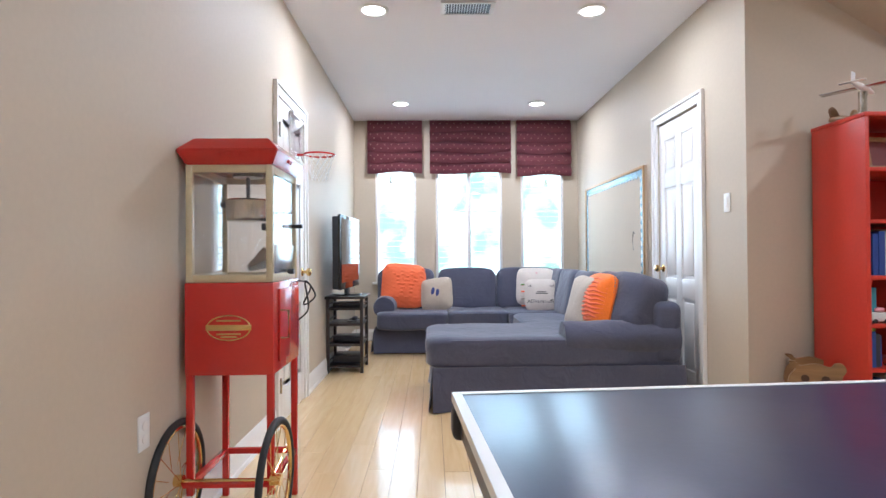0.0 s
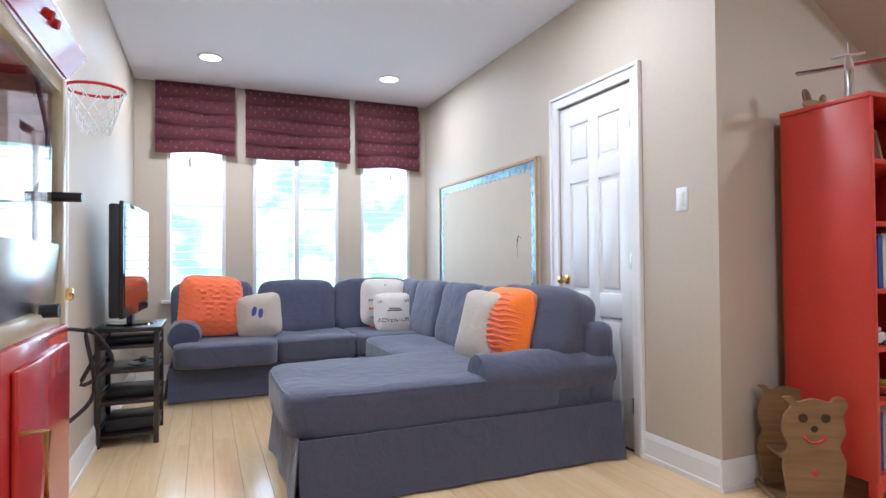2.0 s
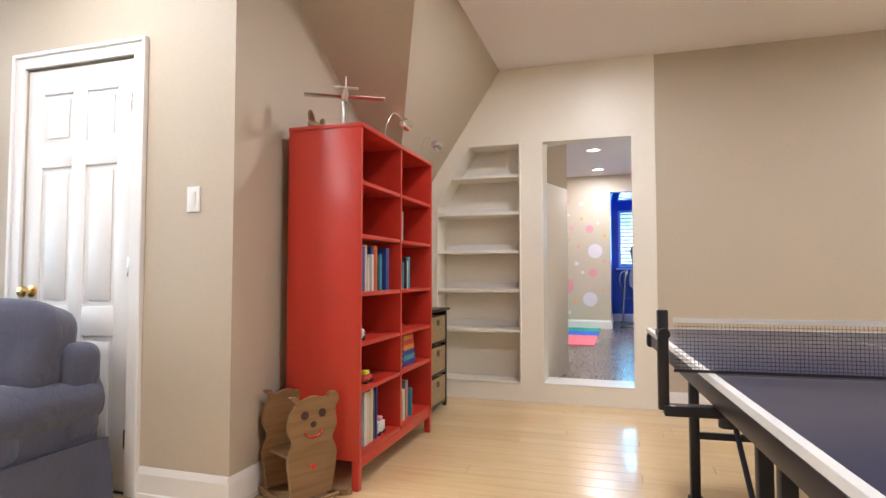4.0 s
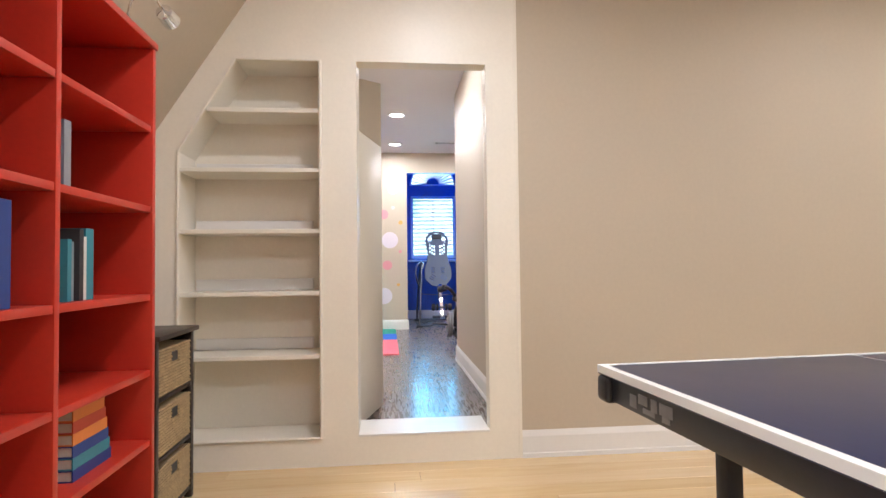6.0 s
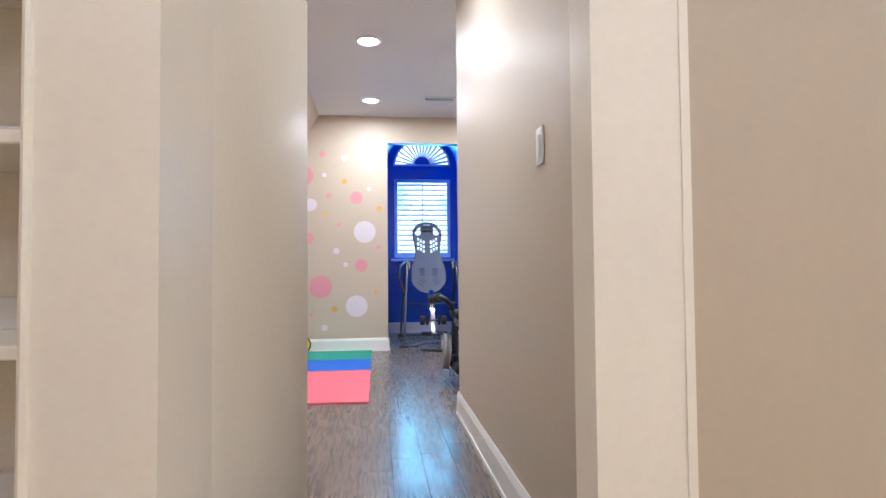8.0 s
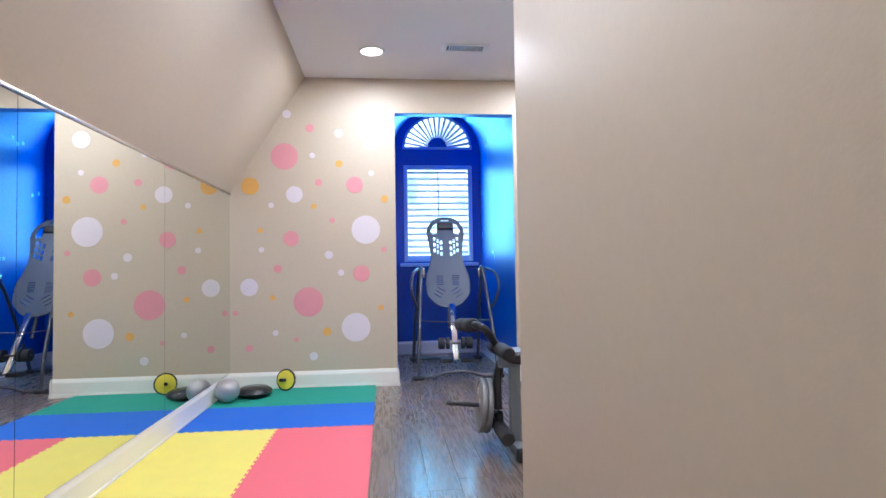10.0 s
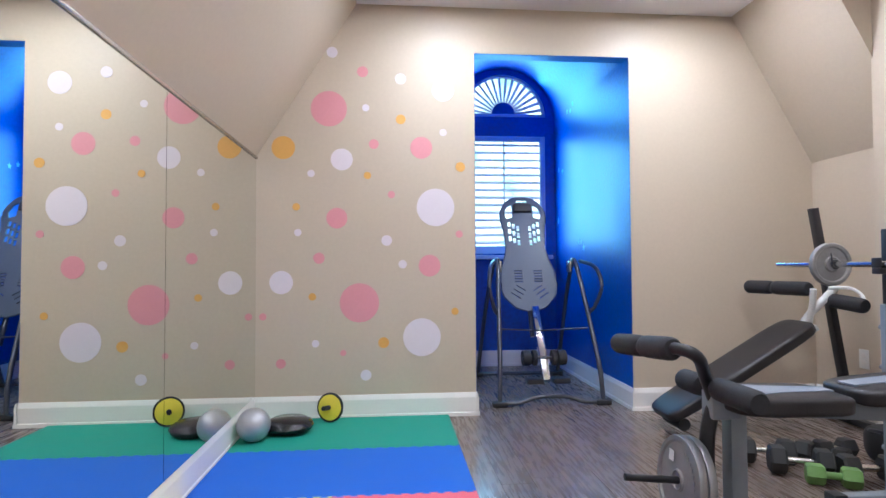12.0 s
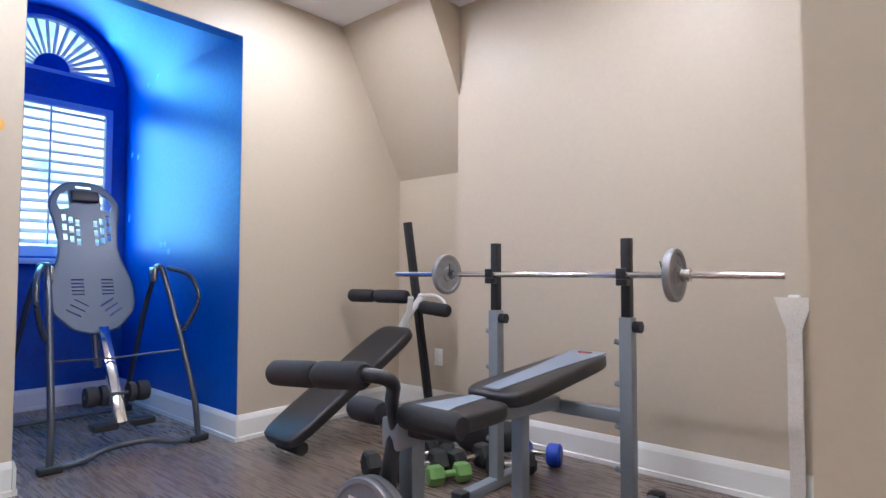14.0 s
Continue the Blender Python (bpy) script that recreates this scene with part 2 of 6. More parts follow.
SILVERB = mat("silver_vinyl", (0.45, 0.46, 0.48), 0.35, 0.5, 0.05, 9, bump=0.1)
YELLOWP = mat("yellow_plastic", (0.80, 0.66, 0.05), 0.4, vary=0.05, bump=0.05)
GREENP = mat("green_vinyl", (0.16, 0.30, 0.08), 0.5, vary=0.08, bump=0.1)
CORK = mat("tan_pin_board", (0.56, 0.47, 0.35), 0.75, vary=0.05, scale=5, fine=150, bump=0.3, bump_scale=300)
BORDER = mat("blue_silver_border", (0.26, 0.38, 0.43), 0.25, 0.5, 0.7, 25, 60, 0.2)
SCREEN = mat("black_screen_glass", (0.006, 0.006, 0.008), 0.06, vary=0.02, bump=0, spec=0.8)
MIRROR = bpy.data.materials.new("mirror_glass")
_nt, _b = link_chain(MIRROR)
_b.inputs["Base Color"].default_value, _b.inputs["Metallic"].default_value, _b.inputs["Roughness"].default_value = (0.80, 0.82, 0.78, 1), 1.0, 0.0
GLASS = glass("clear_glass")
PANE = glass("window_glass", (0.97, 1, 0.99))
LAMPW = glow("lit_diffuser", (1.0, 0.93, 0.82), 9.0)
SLATW = mat("white_shutter_slat", (0.85, 0.86, 0.88), 0.45, vary=0.02, bump=0.02)


def plain(name, c, rough=0.55):
    return mat(name, c, rough, vary=0.08, scale=14, bump=0.08)


BOOKS = [plain("book_cover_" + n, c) for n, c in (("navy", (0.02, 0.05, 0.22)), ("white", (0.62, 0.60, 0.56)), ("red", (0.48, 0.06, 0.03)), ("black", (0.03, 0.03, 0.035)), ("teal", (0.04, 0.22, 0.28)), ("cream", (0.55, 0.48, 0.33)), ("orange", (0.65, 0.20, 0.04)), ("grey", (0.25, 0.26, 0.28)))]
PAPER = plain("book_pages", (0.66, 0.62, 0.52), 0.8)

# outside: pale foliage and sky, far overexposed
OUT = bpy.data.materials.new("bright_garden")
OUT.use_nodes = True
_N, _L = OUT.node_tree.nodes, OUT.node_tree.links
_N.remove(_N["Principled BSDF"])
_em, _no, _cr, _tc = _N.new("ShaderNodeEmission"), _N.new("ShaderNodeTexNoise"), _N.new("ShaderNodeValToRGB"), _N.new("ShaderNodeTexCoord")
_no.inputs["Scale"].default_value, _no.inputs["Detail"].default_value = 1.6, 8
_cr.color_ramp.elements[0].position, _cr.color_ramp.elements[0].color = 0.40, (0.30, 0.52, 0.36, 1)
_cr.color_ramp.elements[1].position, _cr.color_ramp.elements[1].color = 0.60, (0.93, 1.0, 1.0, 1)
_em.inputs[1].default_value = 3.2
_L.new(_tc.outputs["Object"], _no.inputs[0])
_L.new(_no.outputs[0], _cr.inputs[0])
_L.new(_cr.outputs[0], _em.inputs[0])
_L.new(_em.outputs[0], _N["Material Output"].inputs[0])


# ---------------------------------------------------------------- mesh helpers
def slab(bm, x0, y0, z0, x1, y1, z1, bev=0.0, seg=2):
    r = bmesh.ops.create_cube(bm, size=1)
    vs = r["verts"]
    for v in vs:
        v.co = Vector(((x0, x1)[v.co.x > 0], (y0, y1)[v.co.y > 0], (z0, z1)[v.co.z > 0]))
    if bev:
        es = list({e for v in vs for e in v.link_edges})
        bmesh.ops.bevel(bm, geom=es, offset=bev, segments=seg, profile=0.5, affect="EDGES", clamp_overlap=True)
    return bm


def box(x0, y0, z0, x1, y1, z1, bev=0.0, seg=2):
    return slab(bmesh.new(), x0, y0, z0, x1, y1, z1, bev, seg)


def rod(bm, a, b, r, seg=12, r2=None):
    a, b = Vector(a), Vector(b)
    d = b - a
    m = Matrix.Translation((a + b) / 2) @ d.to_track_quat("Z", "Y").to_matrix().to_4x4()
    bmesh.ops.create_cone(bm, cap_ends=True, segments=seg, radius1=r, radius2=r if r2 is None else r2, depth=d.length, matrix=m)
    return bm


def tube(bm, pts, r, seg=10, closed=False):
    """A round tube along points."""
    pts = [Vector(p) for p in pts]
    n = len(pts)
    rings = []
    up = Vector((0, 0, 1))
    for i, p in enumerate(pts):
        a = pts[(i - 1) % n] if (closed or i) else p
        b = pts[(i + 1) % n] if (closed or i < n - 1) else p
        d = (b - a).normalized()
        s = d.cross(up)
        s = d.cross(Vector((0, 1, 0))) if s.length < 0.05 else s
        s.normalize()
        t = s.cross(d)
        rings.append([bm.verts.new(p + r * (math.cos(k * math.tau / seg) * s + math.sin(k * math.tau / seg) * t)) for k in range(seg)])
    for i in range(n if closed else n - 1):
        A, B = rings[i], rings[(i + 1) % n]
        sh = 0
        if closed and i == n - 1:
            sh = min(range(seg), key=lambda k: (A[0].co - B[k].co).length)
        for k in range(seg):
            bm.faces.new((A[k], A[(k + 1) % seg], B[(k + 1 + sh) % seg], B[(k + sh) % seg]))
    if not closed:
        bm.faces.new(rings[0][::-1])
        bm.faces.new(rings[-1])
    return bm


def curve_pts(pts, n=6):
    """Rounds a polyline (Catmull-Rom)."""
    P = [Vector(p) for p in pts]
    P = [2 * P[0] - P[1]] + P + [2 * P[-1] - P[-2]]
    out = []
    for i in range(1, len(P) - 2):
        for k in range(n):
            t = k / n
            a, b, c, d = P[i - 1 : i + 3]
            out.append(0.5 * (2 * b + (c - a) * t + (2 * a - 5 * b + 4 * c - d) * t * t + (3 * b - a - 3 * c + d) * t**3))
    return out + [P[-2]]


def prism(bm, poly, axis, a, b):
    """A polygon in the plane across axis ("x", "y" or "z"), from a to b along it."""
    def put(p, h):
        return {"x": (h, p[0], p[1]), "y": (p[0], h, p[1]), "z": (p[0], p[1], h)}[axis]
    A, B = [bm.verts.new(put(p, a)) for p in poly], [bm.verts.new(put(p, b)) for p in poly]
    n = len(poly)
    bm.faces.new(A)
    bm.faces.new(B[::-1])
    for i in range(n):
        bm.faces.new((A[i], B[i], B[(i + 1) % n], A[(i + 1) % n]))
    bmesh.ops.recalc_face_normals(bm, faces=bm.faces[:])
    return bm


def lathe(bm, profile, centre=(0, 0, 0), seg=24, axis="z"):
    """A turned body from (radius, height) pairs."""
    rings = []
    for r, h in profile:
        ring = []
        for k in range(seg):
            a = k * math.tau / seg
            p = (max(r, 1e-4) * math.cos(a), max(r, 1e-4) * math.sin(a), h)
            p = {"z": p, "x": (h, p[0], p[1]), "y": (p[0], h, p[1])}[axis]
            ring.append(bm.verts.new(Vector(p) + Vector(centre)))
        rings.append(ring)
    for A, B in zip(rings, rings[1:]):
        for k in range(seg):
            bm.faces.new((A[k], A[(k + 1) % seg], B[(k + 1) % seg], B[k]))
    bm.faces.new(rings[0][::-1])
    bm.faces.new(rings[-1])
    bmesh.ops.recalc_face_normals(bm, faces=bm.faces[:])
    return bm


def pad(sx, sy, sz, power=3.2, n=14, sag=0.0, lump=0.0, seed=0, edge=None):
    """A stuffed cushion: a rounded slab with plump faces."""
    bm = bmesh.new()
    bmesh.ops.create_cube(bm, size=2)
    bmesh.ops.subdivide_edges(bm, edges=bm.edges[:], cuts=n, use_grid_fill=True)
    for v in bm.verts:
        c = v.co
        m = max(abs(c.x), abs(c.y), abs(c.z))
        k = (abs(c.x) ** power + abs(c.y) ** power + abs(c.z) ** power) ** (1 / power)
        c = c / k * m
        q = Vector((c.x * sx / 2, c.y * sy / 2, c.z * sz / 2))
        if edge:
            pinch = 1 - edge * max(abs(c.x), abs(c.z)) ** 3
            q.y *= max(0.12, pinch)
        if sag:
            q.z -= sag * (1 - c.x**2) * (1 - c.y**2) * (c.z > 0)
        if lump:
            q += lump * noise.noise_vector(q * 5 + Vector((seed * 3.1, seed, 0)))
        v.co = q
    return bm


def finish(bm, name, material, smooth=True, angle=38):
    me = bpy.data.meshes.new(name)
    bm.to_mesh(me)
    bm.free()
    me.materials.append(material)
    if smooth:
        me.shade_smooth()
        me.set_sharp_from_angle(angle=radians(angle))
    return me


def part(name, bm, material, parent, label="", m=None, smooth=True, kind=""):
    ob = new(name, finish(bm, name, material, smooth) if isinstance(bm, bmesh.types.BMesh) else bm)
    ob.parent = parent
    if m is not None:
        ob.matrix_basis = m
    return tagged(ob, label, kind=kind)


def struct(name, bm, material, label="", parent=None, smooth=False):
    ob = new(name, finish(bm, name, material, smooth) if isinstance(bm, bmesh.types.BMesh) else bm)
    ob.parent = parent
    return tagged(ob, label, kind="structure") if parent is None else tagged(ob, label)


def thing(name, m, label, category, group=""):
    ob = new(name)
    ob.matrix_basis = m
    ob.empty_display_size = 0.1
    return tagged(ob, label, category, group)


def moved(bm, m):
    bmesh.ops.transform(bm, matrix=m, verts=bm.verts[:])
    return bm


def base_profile(bm, a, b, inward, z, h=0.14):
    """A baseboard from a to b (x, y) with a stepped top; inward: the side that it stands proud to."""
    a, b, n = Vector((*a, 0)), Vector((*b, 0)), Vector((*inward, 0))
    prof = [(0.001, 0), (0.020, 0), (0.020, 0.022), (0.014, 0.026), (0.014, h - 0.03), (0.009, h - 0.012), (0.005, h), (0.001, h)]
    A = [bm.verts.new(a + n * d + Vector((0, 0, z + k))) for d, k in prof]
    B = [bm.verts.new(b + n * d + Vector((0, 0, z + k))) for d, k in prof]
    for i in range(len(prof)):
        j = (i + 1) % len(prof)
        bm.faces.new((A[i], B[i], B[j], A[j]))
    bm.faces.new(A[::-1])
    bm.faces.new(B)
    bmesh.ops.recalc_face_normals(bm, faces=bm.faces[:])
    return bm

# ---------------------------------------------------------------- structure: games room
prof_flat = [(WX - 0.12, SY - 0.12), (SX + 0.14, SY - 0.12), (SX + 0.14, 2.10), (2.05, 2.10), (1.70, KY + 0.02), (EX + 0.12, KY + 0.02), (EX + 0.12, NY + 0.14), (WX - 0.12, NY + 0.14)]
struct("ceiling", prism(bmesh.new(), prof_flat, "z", H, H + 0.10), CEIL, "white painted flat ceiling over the games room")
bm = bmesh.new()
hip = [Vector(p) for p in ((2.05, 2.10, H), (SX + 0.02, 2.10, H), (SX + 0.02, KY + 0.05, H - 1.54 * 0.75), (3.60, KY + 0.05, H - 1.54 * 0.75))]
hip2 = [Vector(p) for p in ((2.05, 2.10, H), (3.60, KY + 0.05, H - 1.54 * 0.75), (1.68, KY + 0.05, H))]
for poly in (hip, hip2):
    lo = [bm.verts.new(p) for p in poly]
    hi = [bm.verts.new(p + Vector((0, 0.02, 0.12))) for p in poly]
    bm.faces.new(lo)
    bm.faces.new(hi[::-1])
    for i in range(len(lo)):
        bm.faces.new((lo[i], hi[i], hi[(i + 1) % len(lo)], lo[(i + 1) % len(lo)]))
bmesh.ops.recalc_face_normals(bm, faces=bm.faces[:])
struct("ceiling_slope", bm, TAN, "tan sloped attic ceiling with a hip")
struct("floor", box(WX - 0.1, SY - 0.1, -0.12, SX + 0.1, NY + 0.1, -0.006), SUBF, "dark subfloor under pale maple boards")
struct("wall_west", box(WX - 0.12, SY, -0.006, WX, NY, H), TAN, "tan painted wall behind the popcorn cart")
struct("wall_south", box(WX - 0.12, SY - 0.12, -0.006, SX + 0.02, SY, H), TAN, "plain tan painted wall")
struct("wall_alcove", box(EX + 0.12, KY, -0.006, SX, KY + 0.1, H), TAN, "tan painted wall behind the red bookcase")

# east wall with its door
DY0, DY1, DZ = 3.36, 4.06, 2.06
for y0, y1, z0, z1 in ((KY, DY0, -0.006, H), (DY1, NY, -0.006, H), (DY0, DY1, DZ, H)):
    struct("wall_east", box(EX, y0, z0, EX + 0.12, y1, z1), TAN, "tan painted wall with a white door")
struct("wall_closet", box(EX + 0.14, DY0 - 0.1, 0, EX + 0.18, DY1 + 0.1, DZ + 0.1), TAN, "closed back of the closet")


def casing(name, wall_x, side, y0, y1, z1, w=0.075):
    """A stepped door casing on a wall of constant x."""
    bm = bmesh.new()
    for a, b, c, d in ((y0 - w, 0, y0, z1 + w), (y1, 0, y1 + w, z1 + w), (y0, z1, y1, z1 + w)):
        slab(bm, min(wall_x, wall_x + side * 0.016), a, b, max(wall_x, wall_x + side * 0.016), c, d, 0.003)
    o = 0.018
    for a, b, c, d in ((y0 - w - 0.002, 0, y0 - w + o, z1 + w + 0.002), (y1 + w - o, 0, y1 + w + 0.002, z1 + w + 0.002), (y0 - w + o, z1 + w - o, y1 + w - o, z1 + w + 0.002)):
        slab(bm, min(wall_x, wall_x + side * 0.028), a, b, max(wall_x, wall_x + side * 0.028), c, d, 0.004)
    return struct(name, bm, TRIM, "white moulded door casing")


def panel_door(name, x, side, y0, y1, z1, knob_y, label, hinge_y):
    """A six-panel door whose shown face looks along side."""
    th = 0.035
    d = thing(name, pose(x, (y0 + y1) / 2, 0), label, "door")
    d["kind"] = "structure"
    del d["category"]
    w, hh = (y1 - y0) / 2 - 0.004, z1 - 0.01
    xs = sorted((0, -side * th))
    rows = ((0.22, 0.72), (0.86, 1.55), (1.67, 1.92))
    bm = bmesh.new()
    st = 0.105
    rail = [(0.008, rows[0][0]), (rows[0][1], rows[1][0]), (rows[1][1], rows[2][0]), (rows[2][1], hh)]
    for a, b in ((-w, -w + st), (w - st, w), (-0.045, 0.045)):
        slab(bm, xs[0], a, 0.008, xs[1], b, hh, 0.002)
    for a, b in rail:
        for p, q in ((-w + st, -0.045), (0.045, w - st)):
            slab(bm, xs[0], p, a, xs[1], q, b, 0.002)
    part("door_frame", bm, TRIM, d)
    for a, b in rows:
        for p, q in ((-w + st, -0.045), (0.045, w - st)):
            bm = bmesh.new()
            slab(bm, -side * 0.024 if side > 0 else 0.010, p, a, -side * 0.010 if side > 0 else 0.024, q, b)
            c = 0.028
            slab(bm, *((-0.012, p + c, a + c, -0.004, q - c, b - c) if side > 0 else (0.004, p + c, a + c, 0.012, q - c, b - c)), 0.006)
            part("door_panel", bm, TRIM, d)
    ky = knob_y - (y0 + y1) / 2
    k = lathe(bmesh.new(), [(0.030, 0), (0.030, 0.006), (0.012, 0.010), (0.011, 0.03), (0.026, 0.038), (0.029, 0.052), (0.022, 0.064), (0.0, 0.068)], seg=20, axis="x")
    part("door_knob", k, BRASS, d, "round polished brass knob", pose(0, ky, 0.93, 0, 0, 0 if side > 0 else 180))
    for z in (0.25, 1.05, 1.83):
        h = box(-0.004, -0.018, -0.045, 0.004, 0.018, 0.045, 0.002)
        rod(h, (side * 0.006, 0, -0.047), (side * 0.006, 0, 0.047), 0.006, 8)
        part("hinge", h, STEEL, d, "small satin steel hinge", pose(side * 0.003, hinge_y - (y0 + y1) / 2, z))
    return d


casing("trim", EX, -1, DY0, DY1, DZ)
panel_door("door_1", EX + 0.006, -1, DY0, DY1, DZ, DY1 - 0.07, "closed white six-panel door beside the sofa", DY0 + 0.008)
struct("door_jamb", box(EX + 0.002, DY0 - 0.001, 0, EX + 0.11, DY0 + 0.002, DZ), TRIM, "white door jamb")
casing("trim", WX, 1, 3.08, 3.77, 2.04)
panel_door("door_2", WX + 0.010, 1, 3.08, 3.77, 2.04, 3.70, "closed white panelled door with a toy hoop hung over it", 3.09)

# north wall with three windows
WIN = [(-0.94, -0.44), (-0.20, 0.62), (0.85, 1.38)]
WZ0, WZ1 = 0.72, 2.45
xs = [WX] + [v for w in WIN for v in w] + [EX + 0.12]
for a, b in zip(xs[::2], xs[1::2]):
    struct("wall_north", box(a, NY, -0.006, b, NY + 0.14, H), TAN, "tan painted wall between the windows")
for a, b in WIN:
    struct("wall_north", box(a, NY, -0.006, b, NY + 0.14, WZ0), TAN, "tan painted wall under a window")
    struct("wall_north", box(a, NY, WZ1, b, NY + 0.14, H), TAN, "tan painted wall above a window")


def window(name, x0, x1, z0, z1, y, lights=1, label="white window with shutters, blown out by daylight"):
    w = new(name)
    tagged(w, label, kind="structure")
    w.matrix_basis = pose((x0 + x1) / 2, y, z0)
    hw, hz = (x1 - x0) / 2, z1 - z0
    bm = bmesh.new()
    t = 0.035
    for a, b, c, d in ((-hw, 0, -hw + t, hz), (hw - t, 0, hw, hz), (-hw + t, 0, hw - t, t), (-hw + t, hz - t, hw - t, hz)):
        slab(bm, a, -0.012, b, c, 0.05, d, 0.004)
    if lights == 2:
        slab(bm, -0.024, -0.004, t, 0.024, 0.05, hz - t, 0.004)
    part("window_frame", bm, TRIM, w)
    part("window_sill", box(-hw - 0.04, -0.05, -0.03, hw + 0.04, -0.001, 0.0, 0.006), TRIM, w)
    spans = [(-hw + t, hw - t)] if lights == 1 else [(-hw + t, -0.024), (0.024, hw - t)]
    for a, b in spans:
        part("pane", box(a, 0.085, t, b, 0.09, hz - t), PANE, w).visible_shadow = False
        bm = bmesh.new()
        slab(bm, a, 0.08, hz * 0.49, b, 0.10, hz * 0.49 + 0.025)
        part("glazing_bar", bm, TRIM, w)
        bm = bmesh.new()
        n = int((hz - 2 * t) / 0.072)
        for i in range(n):
            z = t + 0.036 + i * 0.072
            s = box(a + 0.004, -0.026, -0.003, b - 0.004, 0.026, 0.003)
            me = moved(s, pose(0, 0.03, z, 6))
            tmp = bpy.data.meshes.new("tmp")
            me.to_mesh(tmp)
            me.free()
            bm.from_mesh(tmp)
            bpy.data.meshes.remove(tmp)
        part("shutter_slats", bm, SLATW, w, "thin white louvre slats")
    return w


for i, (a, b) in enumerate(WIN):
    window("window_%d" % (i + 1), a, b, WZ0, WZ1, NY, 2 if i == 1 else 1)
bk = struct("backdrop", box(-6, 9.0, -3, 6, 9.05, 6), OUT, "bright pale garden seen through the windows")
bk = struct("backdrop", box(14.2, -4, -3, 14.25, 6, 7), OUT, "bright pale garden beyond the gym window")

# shelf wall: cream joinery with a nook of shelves and the hidden doorway
T = 0.28
OY0, OY1, OZ0, OZ1 = 1.07, 1.75, 0.155, 2.08
NKY0, NKY1, NKB, NKT = 1.935, 2.64, 0.145, 2.08
FL = 0.915
struct("wall_shelf", box(SX + 0.012, SY, -0.006, SX + T, FL, H), TAN, "tan painted wall beside the doorway")
wl = struct("wall_joinery", box(SX, FL, -0.006, SX + 0.10, OY0, H), CREAM, "cream painted built-in frame around shelves and doorway")
struct("stile", box(SX, OY1, -0.006, SX + T, NKY0, H), CREAM, "", wl)
struct("header", box(SX, OY0, OZ1, SX + 0.10, OY1, H), CREAM, "", wl)
struct("doorway_base", box(SX, OY0, -0.006, SX + T, OY1, OZ0 - 0.012), CREAM, "", wl)
struct("threshold", box(SX - 0.004, OY0 + 0.001, OZ0 - 0.012, SX + T + 0.002, OY1 - 0.001, OZ0, 0.003), TRIM, "white painted raised threshold", wl)
struct("shelf_base", box(SX, NKY0, -0.006, SX + T, NKY1, NKB), CREAM, "", wl)
top = lambda y: H - 1.54 * (y - 2.10)
struct("stile", prism(bmesh.new(), [(NKY1, -0.006), (KY, -0.006), (KY, top(KY) + 0.02), (NKY1, top(NKY1) + 0.02)], "x", SX, SX + T), CREAM, "", wl)
struct("header", prism(bmesh.new(), [(NKY0, NKT), (2.36, NKT), (NKY1, 1.60), (NKY1, top(NKY1) + 0.02), (2.10, H), (NKY0, H)], "x", SX, SX + T), CREAM, "", wl)
struct("shelf_back", box(SX + 0.262, NKY0 - 0.01, 0.10, SX + T + 0.01, NKY1 + 0.01, NKT + 0.02), CREAM, "cream painted back of the shelf nook", wl)
bm = bmesh.new()
o = 0.016
edge = [(NKY0, NKB), (NKY0, NKT), (2.36, NKT), (NKY1, 1.60), (NKY1, NKB)]
for (a, b), (c, d) in zip(edge, edge[1:] + edge[:1]):
    tube(bm, [(SX - 0.003, a, b), (SX - 0.003, c, d)], 0.008, 8)
struct("bead_moulding", bm, CREAM, "", wl)
for z in (0.566, 0.889, 1.208, 1.522, 1.83):
    y1 = min(NKY1, NKY1 - max(0, (z - 1.60) / 1.714))
    struct("shelf", box(SX + 0.004, NKY0, z - 0.022, SX + 0.262, y1 - 0.001, z, 0.003), CREAM, "cream painted built-in shelf", wl)
    struct("cleat", box(SX + 0.245, NKY0 + 0.07, z + 0.001, SX + 0.262, y1 - 0.01, z + 0.062, 0.003), TRIM, "white back strip on the shelf", wl)
struct("trim", box(SX - 0.004, FL - 0.016, -0.002, SX + 0.013, FL, H), CREAM, "cream edge strip of the built-in frame")
struct("baseboard", base_profile(bmesh.new(), (SX + 0.012, SY), (SX + 0.012, FL - 0.017), (-1, 0), 0), TRIM, "white moulded baseboard")
struct("baseboard", base_profile(bmesh.new(), (EX, KY), (EX, DY0 - 0.078), (-1, 0), 0), TRIM, "white moulded baseboard")
struct("baseboard", base_profile(bmesh.new(), (EX, DY1 + 0.078), (EX, NY), (-1, 0), 0), TRIM, "white moulded baseboard")
struct("baseboard", base_profile(bmesh.new(), (EX - 0.020, KY), (SX, KY), (0, -1), 0), TRIM, "white moulded baseboard")
struct("baseboard", base_profile(bmesh.new(), (WX, SY), (WX, 3.00), (1, 0), 0), TRIM, "white moulded baseboard")
struct("baseboard", base_profile(bmesh.new(), (WX, 3.85), (WX, NY), (1, 0), 0), TRIM, "white moulded baseboard")
struct("baseboard", base_profile(bmesh.new(), (WX + 0.02, NY), (EX - 0.02, NY), (0, -1), 0), TRIM, "white moulded baseboard")

